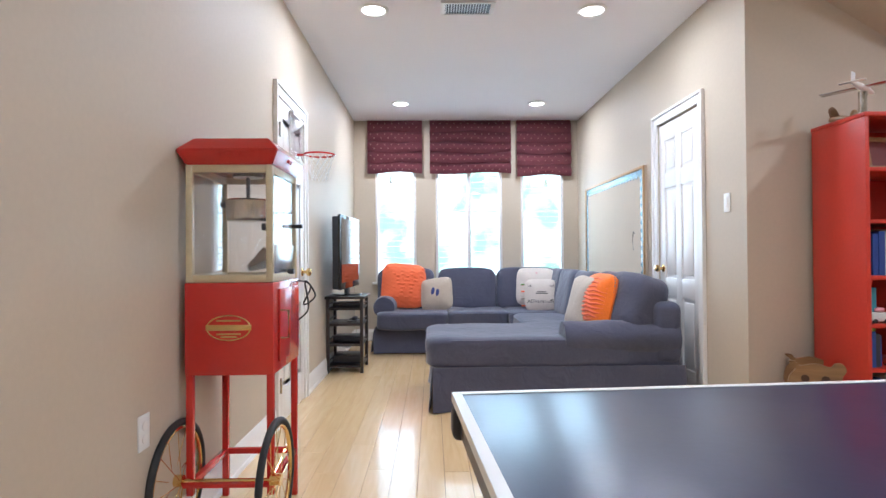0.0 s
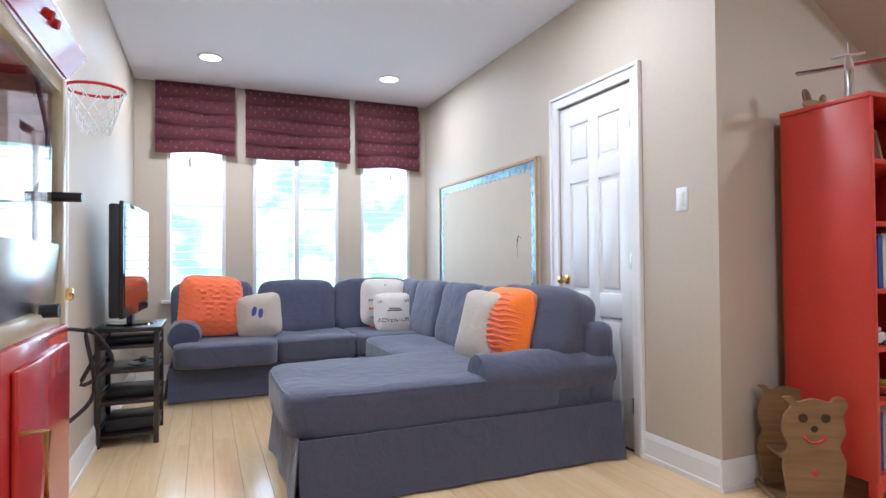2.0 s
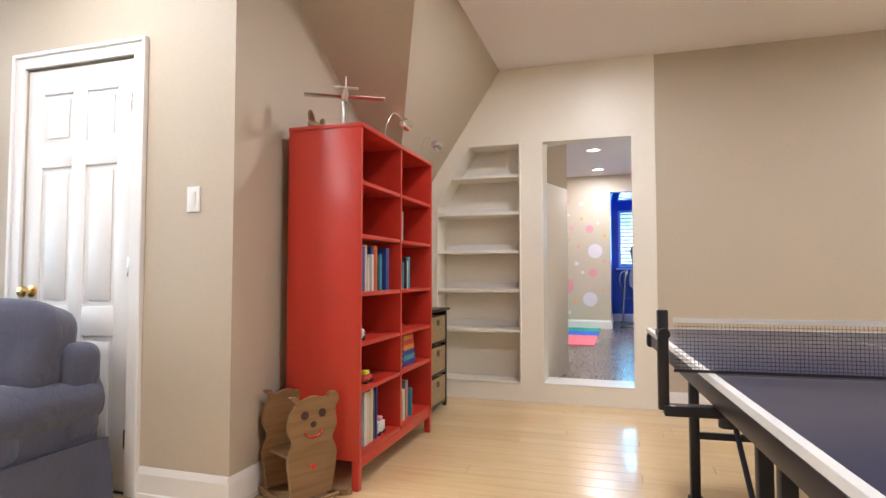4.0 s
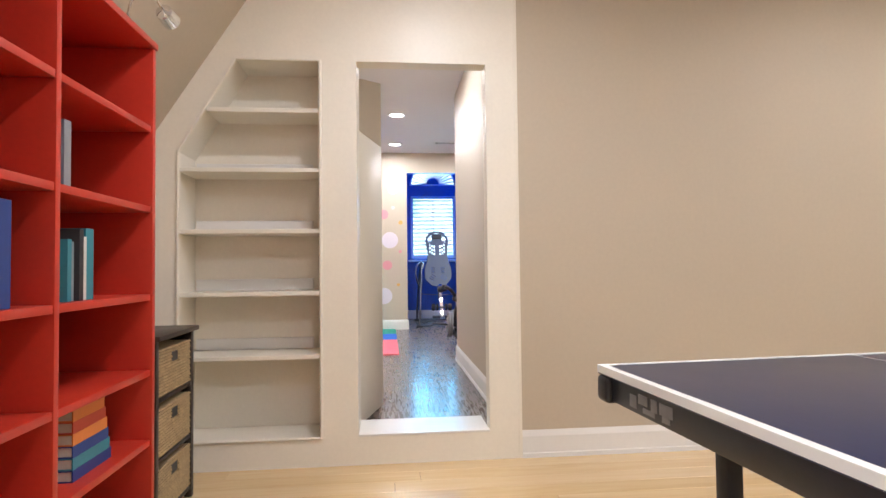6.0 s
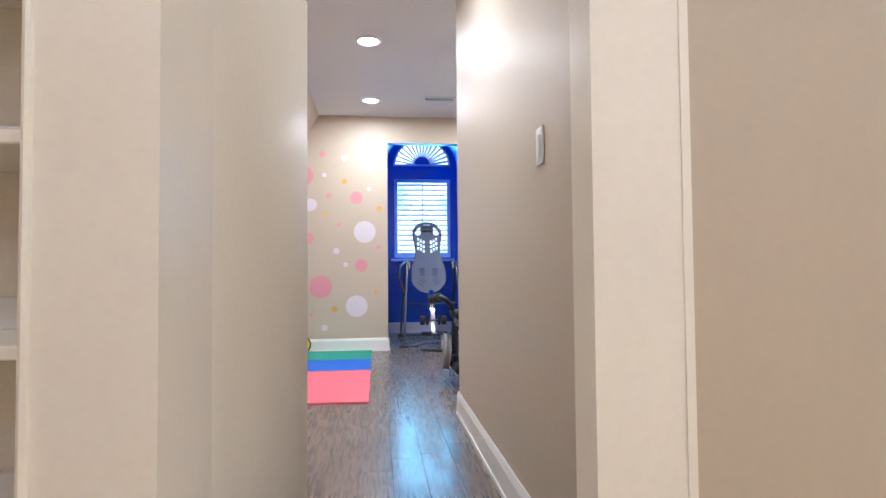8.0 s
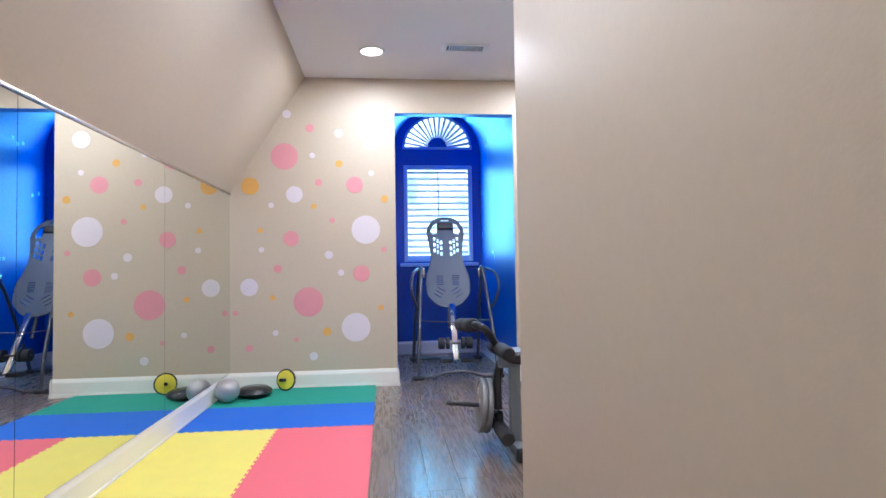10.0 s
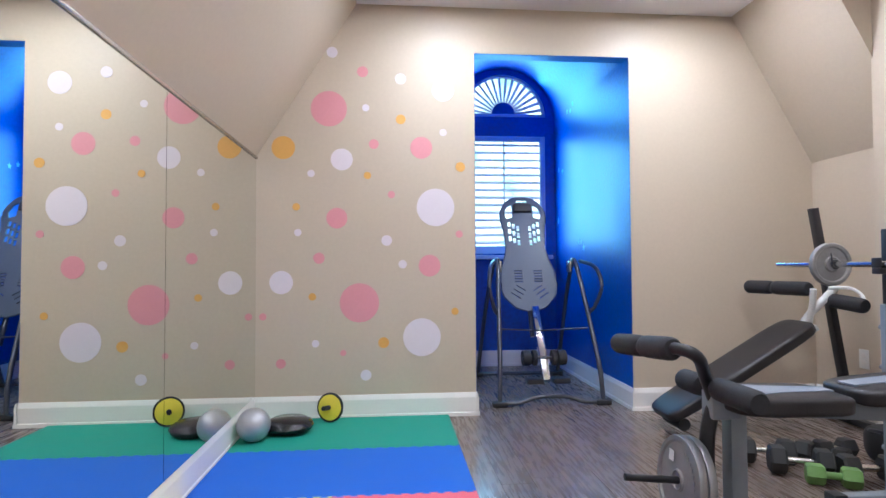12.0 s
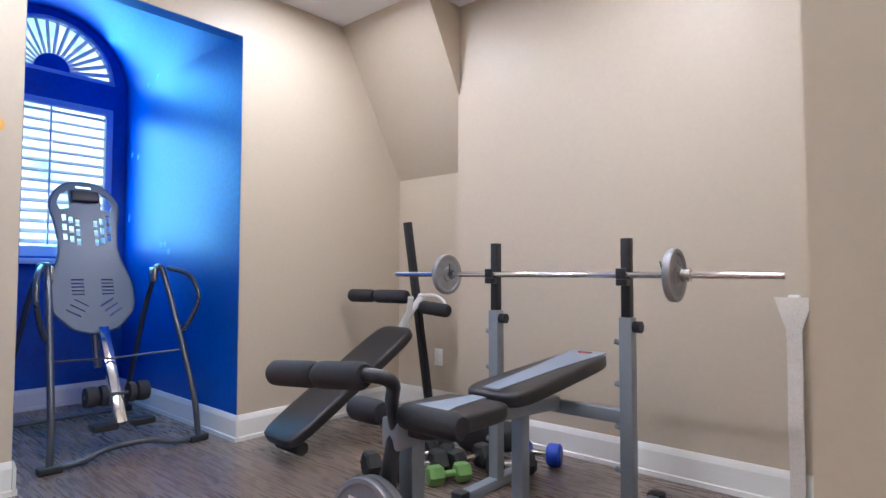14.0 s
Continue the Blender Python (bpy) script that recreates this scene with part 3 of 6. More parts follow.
# the hidden door, swung open into the gym
hd = new("door_3")
tagged(hd, "open cream hidden door swung back into the gym", kind="structure")
hd.matrix_basis = pose(SX + T + 0.03, 1.775, 0, 0, 0, math.degrees(math.atan2(1.63 - 1.775, 4.85 - 4.32)))
part("door_leaf", box(0, 0, G + 0.012, 0.55, 0.035, 1.81, 0.003), CREAM, hd)
part("upper_panel", prism(bmesh.new(), [(0, 1.812), (0.55, 1.812), (0.55, 2.24), (0, 2.10)], "y", 0.002, 0.033), TAN, hd, "tan painted sloping upper panel")
hb = box(-0.025, -0.006, 1.16, 0.02, 0.0, 1.27, 0.002)
rod(hb, (-0.002, -0.008, 1.155), (-0.002, -0.008, 1.275), 0.008, 10)
part("hinge", hb, STEEL, hd, "satin steel hinge")

# ---------------------------------------------------------------- structure: gym
struct("floor_gym", box(GX0 - 0.01, GY0 - 0.5, -0.12, 11.35, GY1 + 0.1, G - 0.006), SUBF, "dark subfloor under grey-brown planks")
struct("ceiling_gym", box(SX + 0.141, GY0, H, GX1 + 0.1, 2.05, H + 0.1), CEIL, "white painted flat ceiling over the gym")
bm = prism(bmesh.new(), [(2.05, H), (GY1 + 0.02, H - 1.54 * 0.67), (GY1 + 0.02, H - 1.54 * 0.67 + 0.14), (2.05, H + 0.10)], "x", GX0, GX1)
struct("ceiling_slope", bm, SATIN, "tan sloped ceiling above the wall mirror")
bm = prism(bmesh.new(), [(-0.45, H - 0.002), (-1.02, 1.68), (-1.02, 1.82), (-0.45, H + 0.08)], "x", 8.67, GX1)
struct("ceiling_slope", bm, SATIN, "tan sloped ceiling over the far gym corner")
struct("wall_knee", box(8.60, -1.10, G - 0.006, GX1 + 0.1, -1.0, 1.80), SATIN, "low tan wall under the slope")
struct("wall_gym_south", box(6.48, GY0 - 0.12, G - 0.006, 8.67, GY0, H), SATIN, "tan painted wall behind the weight rack")
struct("ceiling_gym_fill", box(6.48, -1.12, H + 0.001, GX1 + 0.1, GY0, H + 0.09), SATIN, "tan ceiling above the slope")
struct("wall_gym_return", box(8.66, -1.05, G - 0.006, 8.672, GY0 - 0.001, H), SATIN, "tan return of the wall")
struct("wall_gym_return", prism(bmesh.new(), [(-0.44, H), (GY0 - 0.001, 2.14), (GY0 - 0.001, H)], "x", 8.66, 8.672), SATIN, "tan return beside the slope")
struct("floor_landing", box(SX + 0.101, 0.90, -0.006, GX0 - 0.011, OY0 - 0.001, G), VINYL, "grey-brown floor strip behind the door jamb")
struct("wall_corridor", box(SX + 0.101, 0.80, G + 0.001, 6.60, 0.92, H), SATIN, "satin tan corridor wall with a light switch")
struct("wall_corridor_end", box(6.48, GY0, G - 0.006, 6.60, 0.80, H), SATIN, "tan painted end wall of the gym")
struct("wall_gym_closet", box(GX0, 1.83, G - 0.006, 5.02, 1.93, H), SATIN, "tan painted wall behind the open door")
struct("wall_gym_closet", box(5.02, 1.83, G - 0.006, 5.12, GY1, H), SATIN, "tan painted wall beside the mirror")
struct("wall_gym_north", box(5.02, GY1, G - 0.006, GX1, GY1 + 0.1, H), SATIN, "tan painted knee wall that carries the mirror")
AY0, AY1, AZ, AX = 0.27, 1.30, 2.405, 11.17
for y0, y1, z0, z1 in ((-1.10, AY0, G - 0.006, H + 0.05), (AY1, GY1 + 0.1, G - 0.006, H + 0.05), (AY0, AY1, AZ, H + 0.05)):
    struct("wall_gym_east", box(GX1, y0, z0, GX1 + 0.10, y1, z1), SATIN, "tan painted wall with scattered round decals")
# blue window alcove with a barrel vault
struct("wall_alcove_blue", box(GX1 + 0.10, AY0 - 0.1, G - 0.006, AX + 0.15, AY0, AZ + 0.6), BLUEP, "deep blue side wall painted with a night sky")
struct("wall_alcove_blue", box(GX1 + 0.10, AY1, G - 0.006, AX + 0.15, AY1 + 0.1, AZ + 0.6), BLUEP, "deep blue side wall of the window alcove")
bm = bmesh.new()
for x0, x1, y0, y1, z0, z1 in ((GX1 + 0.003, GX1 + 0.1, AY0 + 0.0015, AY0 + 0.003, G, AZ), (GX1 + 0.003, GX1 + 0.1, AY1 - 0.003, AY1 - 0.0015, G, AZ), (GX1 + 0.003, GX1 + 0.1, AY0 + 0.002, AY1 - 0.002, AZ - 0.004, AZ - 0.001)):
    slab(bm, x0, y0, z0, x1, y1, z1)
struct("alcove_reveal", bm, BLUEP, "deep blue painted reveal of the alcove")
bm = bmesh.new()
cy, R = (AY0 + AY1) / 2, (AY1 - AY0) / 2
prev = None
for k in range(25):
    a = math.pi * k / 24
    q = [bm.verts.new((x, cy + r * math.cos(a), AZ + r * math.sin(a))) for x in (GX1 + 0.10, AX + 0.15) for r in (R + 0.001, R + 0.06)]
    if prev:
        for i, j in ((0, 1), (1, 3), (3, 2), (2, 0)):
            bm.faces.new((prev[i], prev[j], q[j], q[i]))
    prev = q
bmesh.ops.recalc_face_normals(bm, faces=bm.faces[:])
struct("ceiling_vault", bm, BLUEP, "deep blue barrel vault over the alcove", smooth=True)
# window wall: lower light and half-round light above
BW0, BW1, BZ0, BZ1 = 0.37, 1.17, 1.15, 2.27
RC, RR = 0.77, 0.41
RZ = 2.46
cells = [(AY0, BW0, G - 0.006, RZ), (BW1, AY1, G - 0.006, RZ), (BW0, BW1, G - 0.006, BZ0), (BW0, BW1, BZ1, RZ)]
wb = None
for y0, y1, z0, z1 in cells:
    wb = struct("wall_window_blue", box(AX, y0, z0, AX + 0.12, y1, z1), BLUEP, "deep blue wall around the window")
bm = bmesh.new()
prev = None
for k in range(25):
    a = math.pi * k / 24
    outer = R + 0.02
    q = [bm.verts.new((x, cy2 + r * math.cos(a), zz + r * math.sin(a))) for x in (AX, AX + 0.12) for r, cy2, zz in ((RR, RC, RZ), (outer + 0.03, cy, RZ))]
    if prev:
        for i, j in ((0, 1), (1, 3), (3, 2), (2, 0)):
            bm.faces.new((prev[i], prev[j], q[j], q[i]))
    prev = q
bmesh.ops.recalc_face_normals(bm, faces=bm.faces[:])
struct("wall_window_blue", bm, BLUEP, "deep blue wall around the half-round window")
w4 = new("window_4")
w4.matrix_basis = pose(AX, RC, BZ0)
tagged(w4, "white-framed shuttered window in the blue alcove", kind="structure")
hw, hz = (BW1 - BW0) / 2, BZ1 - BZ0
# white frame and sill; the alcove's blue light is mixed into their colour
WFR = mat("white_frame_blue_cast", (0.50, 0.62, 0.82), 0.35, vary=0.03, bump=0.02)
bm = bmesh.new()
for a, b, c, d in ((-hw, 0, -hw + 0.045, hz), (hw - 0.045, 0, hw, hz), (-hw + 0.045, 0, hw - 0.045, 0.07), (-hw + 0.045, hz - 0.045, hw - 0.045, hz)):
    slab(bm, -0.012, a, b, 0.05, c, d, 0.004)
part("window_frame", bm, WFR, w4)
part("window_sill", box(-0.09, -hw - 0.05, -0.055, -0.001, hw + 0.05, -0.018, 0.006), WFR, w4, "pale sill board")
part("pane", box(0.08, -hw + 0.045, 0.07, 0.086, hw - 0.045, hz - 0.045), PANE, w4).visible_shadow = False
bm = bmesh.new()
for i in range(14):
    z = 0.105 + i * 0.072
    s = moved(box(-0.030, -hw + 0.05, -0.004, 0.030, hw - 0.05, 0.004), pose(0.03, 0, z, 0, -26, 0))
    tmp = bpy.data.meshes.new("tmp")
    s.to_mesh(tmp)
    s.free()
    bm.from_mesh(tmp)
    bpy.data.meshes.remove(tmp)
slab(bm, -0.012, -0.006, 0.08, -0.004, 0.006, hz - 0.05)
part("shutter_slats", bm, SLATW, w4, "wide white louvre slats with a tilt rod")
w5 = new("window_5")
w5.matrix_basis = pose(AX, RC, RZ)
tagged(w5, "half-round window with a sunburst shutter", kind="structure")
bm = bmesh.new()
arc = [(0.02, RR * 0.97 * math.cos(math.pi * k / 24), RR * 0.97 * math.sin(math.pi * k / 24)) for k in range(25)]
tube(bm, arc, 0.016, 8)
slab(bm, -0.004, -RR, -0.001, 0.05, RR, 0.028, 0.004)
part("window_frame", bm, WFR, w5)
bm = bmesh.new()
for k in range(1, 17):
    a = math.pi * k / 17
    s = moved(box(-0.002, 0.10, -0.016, 0.002, RR * 0.96, 0.016), pose(0.03, 0, 0.01, math.degrees(a), 0, 0) @ pose(0, 0, 0, 0, 40, 0))
    tmp = bpy.data.meshes.new("tmp")
    s.to_mesh(tmp)
    s.free()
    bm.from_mesh(tmp)
    bpy.data.meshes.remove(tmp)
part("sunburst_slats", bm, SLATW, w5, "fan of thin radiating slats")
part("sunburst_hub", prism(bmesh.new(), [(0.11 * math.cos(math.pi * k / 12), 0.11 * math.sin(math.pi * k / 12) + 0.028) for k in range(13)], "x", 0.0, 0.04), BLUEP, w5, "half-round blue hub")
part("pane", prism(bmesh.new(), [(RR * 0.99 * math.cos(math.pi * k / 24), RR * 0.99 * math.sin(math.pi * k / 24)) for k in range(25)], "x", 0.08, 0.086), PANE, w5, smooth=False).visible_shadow = False

# gym baseboards
for a, b, n in (((SX + 0.11, 0.92), (6.62, 0.92), (0, 1)), ((6.60, GY0), (6.60, 0.92), (1, 0)), ((6.62, GY0), (8.672, GY0), (0, 1)), ((8.672, -1.0), (GX1, -1.0), (0, 1)), ((8.672, -1.0), (8.672, GY0 + 0.02), (1, 0)), ((GX1, -0.98), (GX1, AY0), (-1, 0)), ((GX1, AY1), (GX1, GY1), (-1, 0)), ((5.12, GY1), (GX1 - 0.02, GY1), (0, -1)), ((GX1 - 0.02, AY0), (AX, AY0), (0, 1)), ((GX1 - 0.02, AY1), (AX, AY1), (0, -1)), ((AX, AY0 + 0.02), (AX, AY1 - 0.02), (-1, 0))):
    struct("baseboard", base_profile(bmesh.new(), a, b, n, G, 0.145), TRIM, "white moulded baseboard")


# ---------------------------------------------------------------- ceiling fittings and switches
def ceiling_light():
    d = thing("ceiling_light", pose(0, 0, 0), "round recessed ceiling downlight with a white trim ring, lit", "ceiling light", "recessed ceiling lights")
    part("trim_ring", lathe(bmesh.new(), [(0.078, -0.001), (0.078, -0.010), (0.088, -0.014), (0.100, -0.006), (0.102, -0.001)], seg=32), WHITEPL, d)
    part("diffuser", lathe(bmesh.new(), [(0.0, -0.004), (0.076, -0.004), (0.076, -0.008), (0.0, -0.008)], seg=28), LAMPW, d, "glowing warm white diffuser")
    return d


cl = ceiling_light()
# the added fill lamps get a fitting like the rest
spots = LAMPS_ROOM + LAMPS_GYM
for i, (x, y) in enumerate(spots):
    if i:
        copy_thing(cl, pose(x, y, H))
cl.matrix_basis = pose(*spots[0], H)


def vent(x, y, sx, sy):
    d = thing("ceiling_vent", pose(x, y, H), "white metal ceiling air vent with narrow louvres", "vent")
    bm = bmesh.new()
    for a, b, c, e in ((-sx / 2, -sy / 2, sx / 2, -sy / 2 + 0.02), (-sx / 2, sy / 2 - 0.02, sx / 2, sy / 2), (-sx / 2, -sy / 2 + 0.02, -sx / 2 + 0.03, sy / 2 - 0.02), (sx / 2 - 0.03, -sy / 2 + 0.02, sx / 2, sy / 2 - 0.02)):
        slab(bm, a, b, -0.010, c, e, -0.001, 0.002)
    part("frame", bm, WHITEPL, d)
    # no duct is built: a black sheet gives its shade
    part("backing", box(-sx / 2 + 0.02, -sy / 2 + 0.01, -0.002, sx / 2 - 0.02, sy / 2 - 0.01, -0.001), BLACKP, d, "black sheet in place of the shade inside the duct")
    n = int((sx - 0.06) / 0.018)
    for i in range(n):
        x0 = -sx / 2 + 0.036 + i * 0.018
        part("slat", moved(box(-0.001, -sy / 2 + 0.02, -0.006, 0.001, sy / 2 - 0.02, 0.004), pose(x0, 0, -0.006, 0, 28)), WHITEPL, d)
    return d


vent(0.0, 3.36, 0.36, 0.20)
v = vent(8.72, 0.785, 0.34, 0.14)
v.matrix_basis = pose(8.72, 0.785, H, 0, 0, 90)


def plate(name, m, label, category, rocker=True):
    """A wall plate; its back lies on the plane x = 0 and it looks along +x."""
    d = thing(name, m, label, category)
    part("cover", box(0, -0.036, -0.058, 0.006, 0.036, 0.058, 0.003), WHITEPL, d)
    if rocker:
        part("rocker", moved(box(0, -0.016, -0.033, 0.005, 0.016, 0.033, 0.002), pose(0.005, 0, 0, 0, 5)), TRIM, d)
    else:
        for z in (-0.022, 0.022):
            part("socket", lathe(bmesh.new(), [(0.016, 0.005), (0.016, 0.0085), (0.014, 0.009), (0, 0.009)], (0, 0, z), 16, "x"), TRIM, d)
    return d


plate("light_switch", pose(EX, 3.01, 1.355, 0, 0, 180), "white rocker light switch on the tan wall", "light switch")
plate("light_switch", pose(4.80, 0.92, 1.37, 0, 0, 90), "white rocker light switch on the corridor wall", "light switch")
plate("wall_outlet", pose(WX, 1.465, 0.475), "white double wall outlet behind the popcorn cart", "outlet", False)
plate("wall_outlet", pose(SX + 0.012, -0.28, 0.405, 0, 0, 180), "white double wall outlet by the table tennis table", "outlet", False)
plate("wall_outlet", pose(9.0, GY0 + 0, 0.42), "white double wall outlet on the low tan wall", "outlet", False).matrix_basis = pose(9.05, -1.0, 0.46, 0, 0, 90)


# ---------------------------------------------------------------- roman blinds
def roman_blind(x0, x1, z0, tassel=True):
    w = x1 - x0
    d = thing("roman_blind", pose((x0 + x1) / 2, NY - 0.005, H - 0.012), "burgundy patterned roman blind, half drawn up over the window", "blind", "blinds at the windows")
    n, hh = 5, H - 0.012 - z0
    bm = bmesh.new()
    nx = 24
    rows = []
    seed = x0 * 7
    prof = []
    for i in range(n):
        top, bot = -i * hh / n, -(i + 1) * hh / n
        for k in range(6):
            t = k / 5
            bulge = 0.028 + 0.030 * math.sin(math.pi * min(1, t * 1.05)) ** 0.8 + 0.012 * i / n + 0.022 * t
            prof.append((bulge, top + (bot - top) * t, i))
        prof.append((0.026, bot + 0.010, i))
    for b, z, i in prof:
        row = []
        for k in range(nx + 1):
            u = k / nx
            wob = 0.006 * math.sin(u * 9 + i * 1.7 + seed) + 0.004 * math.sin(u * 21 + i)
            row.append(bm.verts.new(((u - 0.5) * (w - 0.004 * abs(math.sin(i * 2.1 + seed))), -b + wob, z + 0.010 * math.sin(u * math.pi * 2 + i * 1.3 + seed) * min(1, -z * 6))))
        rows.append(row)
    for A, B in zip(rows, rows[1:]):
        for k in range(nx):
            bm.faces.new((A[k], A[k + 1], B[k + 1], B[k]))
    bmesh.ops.solidify(bm, geom=bm.faces[:], thickness=0.004)
    bmesh.ops.recalc_face_normals(bm, faces=bm.faces[:])
    part("cloth", bm, SHADE, d)
    part("headrail", box(-w / 2, -0.03, -0.03, w / 2, 0, 0.01, 0.003), SHADE, d)
    bm = bmesh.new()
    for i in range(n):
        z = -(i + 0.5) * hh / n
        m = int(w / 0.085)
        for k in range(m):
            for j, dz in enumerate((0.022, -0.025)):
                x = -w / 2 + 0.045 + k * 0.085 + (0.042 if j else 0)
                if abs(x) < w / 2 - 0.02:
                    b = 0.028 + 0.030 + 0.012 * i / n + 0.013 + (0.004 if not j else 0.006)
                    f = [bm.verts.new((x + 0.011 * math.cos(a) * (1 if q % 2 else 0.5), -b - 0.010, z + dz + 0.011 * math.sin(a) * (1 if q % 2 else 0.5))) for q, a in enumerate(np.linspace(0, math.tau, 9)[:-1])]
                    bm.faces.new(f)
    bmesh.ops.solidify(bm, geom=bm.faces[:], thickness=0.0015)
    part("woven_pattern", bm, MOTIF, d, "small tan woven rosettes", kind="stuff")
    if tassel:
        t = lathe(bmesh.new(), [(0.003, 0.0), (0.012, -0.012), (0.008, -0.022), (0.016, -0.075), (0.0, -0.076)], (0, -0.05, 0), 12)
        rod(t, (0, -0.05, 0), (0, -0.05, 0.06), 0.002, 6)
        part("tassel", t, BEIGE, d, "beige cord tassel", pose(-0.05 if x0 < 0 else 0.02, 0, -hh - 0.05))
    return d


roman_blind(-1.03, -0.36, 2.05)
roman_blind(-0.27, 0.73, 2.04, False)
roman_blind(0.80, 1.47, 2.01)


# ---------------------------------------------------------------- sectional sofa
SF = {"x0": -0.87, "x1": 1.44, "yb": 6.46}
so = thing("sectional_sofa", pose(0, 0, 0), "large slate-blue slipcovered corner sofa with chaise before the windows", "sofa")


def skirt(pts, z1, closed=False):
    """A hanging cloth skirt with small box pleats at its corners."""
    bm = bmesh.new()
    prev = None
    for i, (a, b) in enumerate(zip(pts, pts[1:])):
        a, b = Vector((*a, 0)), Vector((*b, 0))
        d = (b - a)
        n = max(2, int(d.length / 0.05))
        nrm = Vector((d.y, -d.x, 0)).normalized()
        for k in range(n + 1):
            t = k / n
            edge = min(t, 1 - t) * d.length
            flare = 0.018 + 0.006 * math.sin(t * d.length * 19 + i) + (0.016 if edge < 0.06 else 0)
            top = a + d * t
            bot = top + nrm * flare
            q = [bm.verts.new((top.x, top.y, z1)), bm.verts.new((bot.x, bot.y, 0.012)), bm.verts.new((bot.x - nrm.x * 0.006, bot.y - nrm.y * 0.006, 0.012)), bm.verts.new((top.x - nrm.x * 0.006, top.y - nrm.y * 0.006, z1))]
            if prev and k:
                for u in range(4):
                    bm.faces.new((prev[u], prev[(u + 1) % 4], q[(u + 1) % 4], q[u]))
            prev = q
    bmesh.ops.recalc_face_normals(bm, faces=bm.faces[:])
    return bm


CY0, CY1 = 3.34, 4.24
bm = bmesh.new()
slab(bm, SF["x0"] + 0.02, 5.62, 0.06, SF["x1"], SF["yb"], 0.27, 0.03)
slab(bm, 0.56, CY1 - 0.02, 0.06, SF["x1"], 5.63, 0.27, 0.03)
slab(bm, -0.24, CY0 + 0.02, 0.06, SF["x1"], CY1, 0.29, 0.03)
part("base", bm, SOFAF, so)
bm = bmesh.new()
slab(bm, SF["x0"] + 0.05, 6.24, 0.30, SF["x1"], SF["yb"], 0.76, 0.06, 4)
slab(bm, 1.24, CY0 + 0.02, 0.30, SF["x1"], 6.30, 0.72, 0.06, 4)
part("back_frame", bm, SOFAF, so)
part("skirt", skirt([(-0.25, 4.26), (-0.25, CY0), (SF["x1"], CY0)], 0.30), SOFAF, so)
part("skirt", skirt([(SF["x0"], 6.40), (SF["x0"], 5.60), (0.56, 5.60)], 0.26), SOFAF, so)


def arm(length, label=""):
    """A rolled arm lying along +x."""
    bm = bmesh.new()
    prof = [(-0.10, 0.0), (-0.10, 0.24)] + [(0.125 * math.cos(a) - 0.005, 0.29 + 0.115 * math.sin(a)) for a in np.linspace(math.pi * 1.05, -0.25 * math.pi, 14)] + [(0.075, 0.20), (0.07, 0.0)]
    n = 16
    rings = []
    for k in range(n + 1):
        u = k / n
        x = length * u
        e = min(u, 1 - u) * n
        s = 0.90 if e < 0.5 else (0.975 if e < 1.5 else 1)
        rings.append([bm.verts.new((x, p * s, q * (0.985 if e < 0.5 else 1) + 0.004 * math.sin(u * 14 + p * 30))) for p, q in prof])
    for A, B in zip(rings, rings[1:]):
        for k in range(len(prof)):
            bm.faces.new((A[k], A[(k + 1) % len(prof)], B[(k + 1) % len(prof)], B[k]))
    bm.faces.new(rings[0][::-1])
    bm.faces.new(rings[-1])
    bmesh.ops.recalc_face_normals(bm, faces=bm.faces[:])
    return bm


part("arm", arm(0.78), SOFAF, so, m=pose(1.42, CY0 + 0.11, 0.185, 0, 0, 180))
part("arm", arm(0.62), SOFAF, so, m=pose(SF["x0"] + 0.10, 5.66, 0.195, 0, 0, 90))


def cushion(name, sx, sy, sz, x, y, z, rx=0, rz=0, power=4.0, lump=0.010, sag=0.012, seed=1, ry=0):
    c = part(name, pad(sx, sy, sz, power, 12, sag, lump, seed), SOFAF, so, m=pose(x, y, z, rx, ry, rz))
    return c


def piping(sx, sy, parent, z=0.0, power=7.0):
    pts = []
    for k in range(48):
        a = k * math.tau / 48
        c, s = math.cos(a), math.sin(a)
        r = (abs(c) ** power + abs(s) ** power) ** (-1 / power)
        pts.append((c * r * sx / 2, s * r * sy / 2, z))
    part("piping", tube(bmesh.new(), pts, 0.0065, 6, True), SOFAF, parent)


c = cushion("seat_cushion", 1.44, 0.90, 0.22, 0.42, 3.80, 0.385, power=9, seed=3)
piping(1.42, 0.88, c, 0.085)
piping(1.42, 0.88, c, -0.085)
for x, y, sx, sy, sd in ((-0.46, 5.86, 0.76, 0.80, 4), (0.24, 5.88, 0.66, 0.74, 5), (0.92, 5.84, 0.74, 0.82, 6), (0.92, 4.88, 0.72, 1.12, 7)):
    c = cushion("seat_cushion", sx, sy, 0.20, x, y, 0.352, power=8, seed=sd)
    piping(sx * 0.985, sy * 0.985, c, 0.07)
for x, w, sd in ((-0.55, 0.66, 11), (0.16, 0.68, 12), (0.86, 0.72, 13)):
    cushion("back_cushion", w, 0.24, 0.52, x, 6.22, 0.63, rx=-10, power=6, seed=sd, sag=0)
for y, w, sd in ((5.92, 0.50, 14), (5.40, 0.62, 15), (4.78, 0.64, 16), (4.18, 0.60, 17)):
    cushion("back_cushion", w, 0.24, 0.50, 1.20, y, 0.63, rx=-12, rz=-90, power=6, seed=sd, sag=0)
cushion("back_cushion", 0.64, 0.32, 0.44, 1.16, 3.70, 0.685, rx=-16, rz=-72, power=4.6, lump=0.02, seed=21, sag=0)


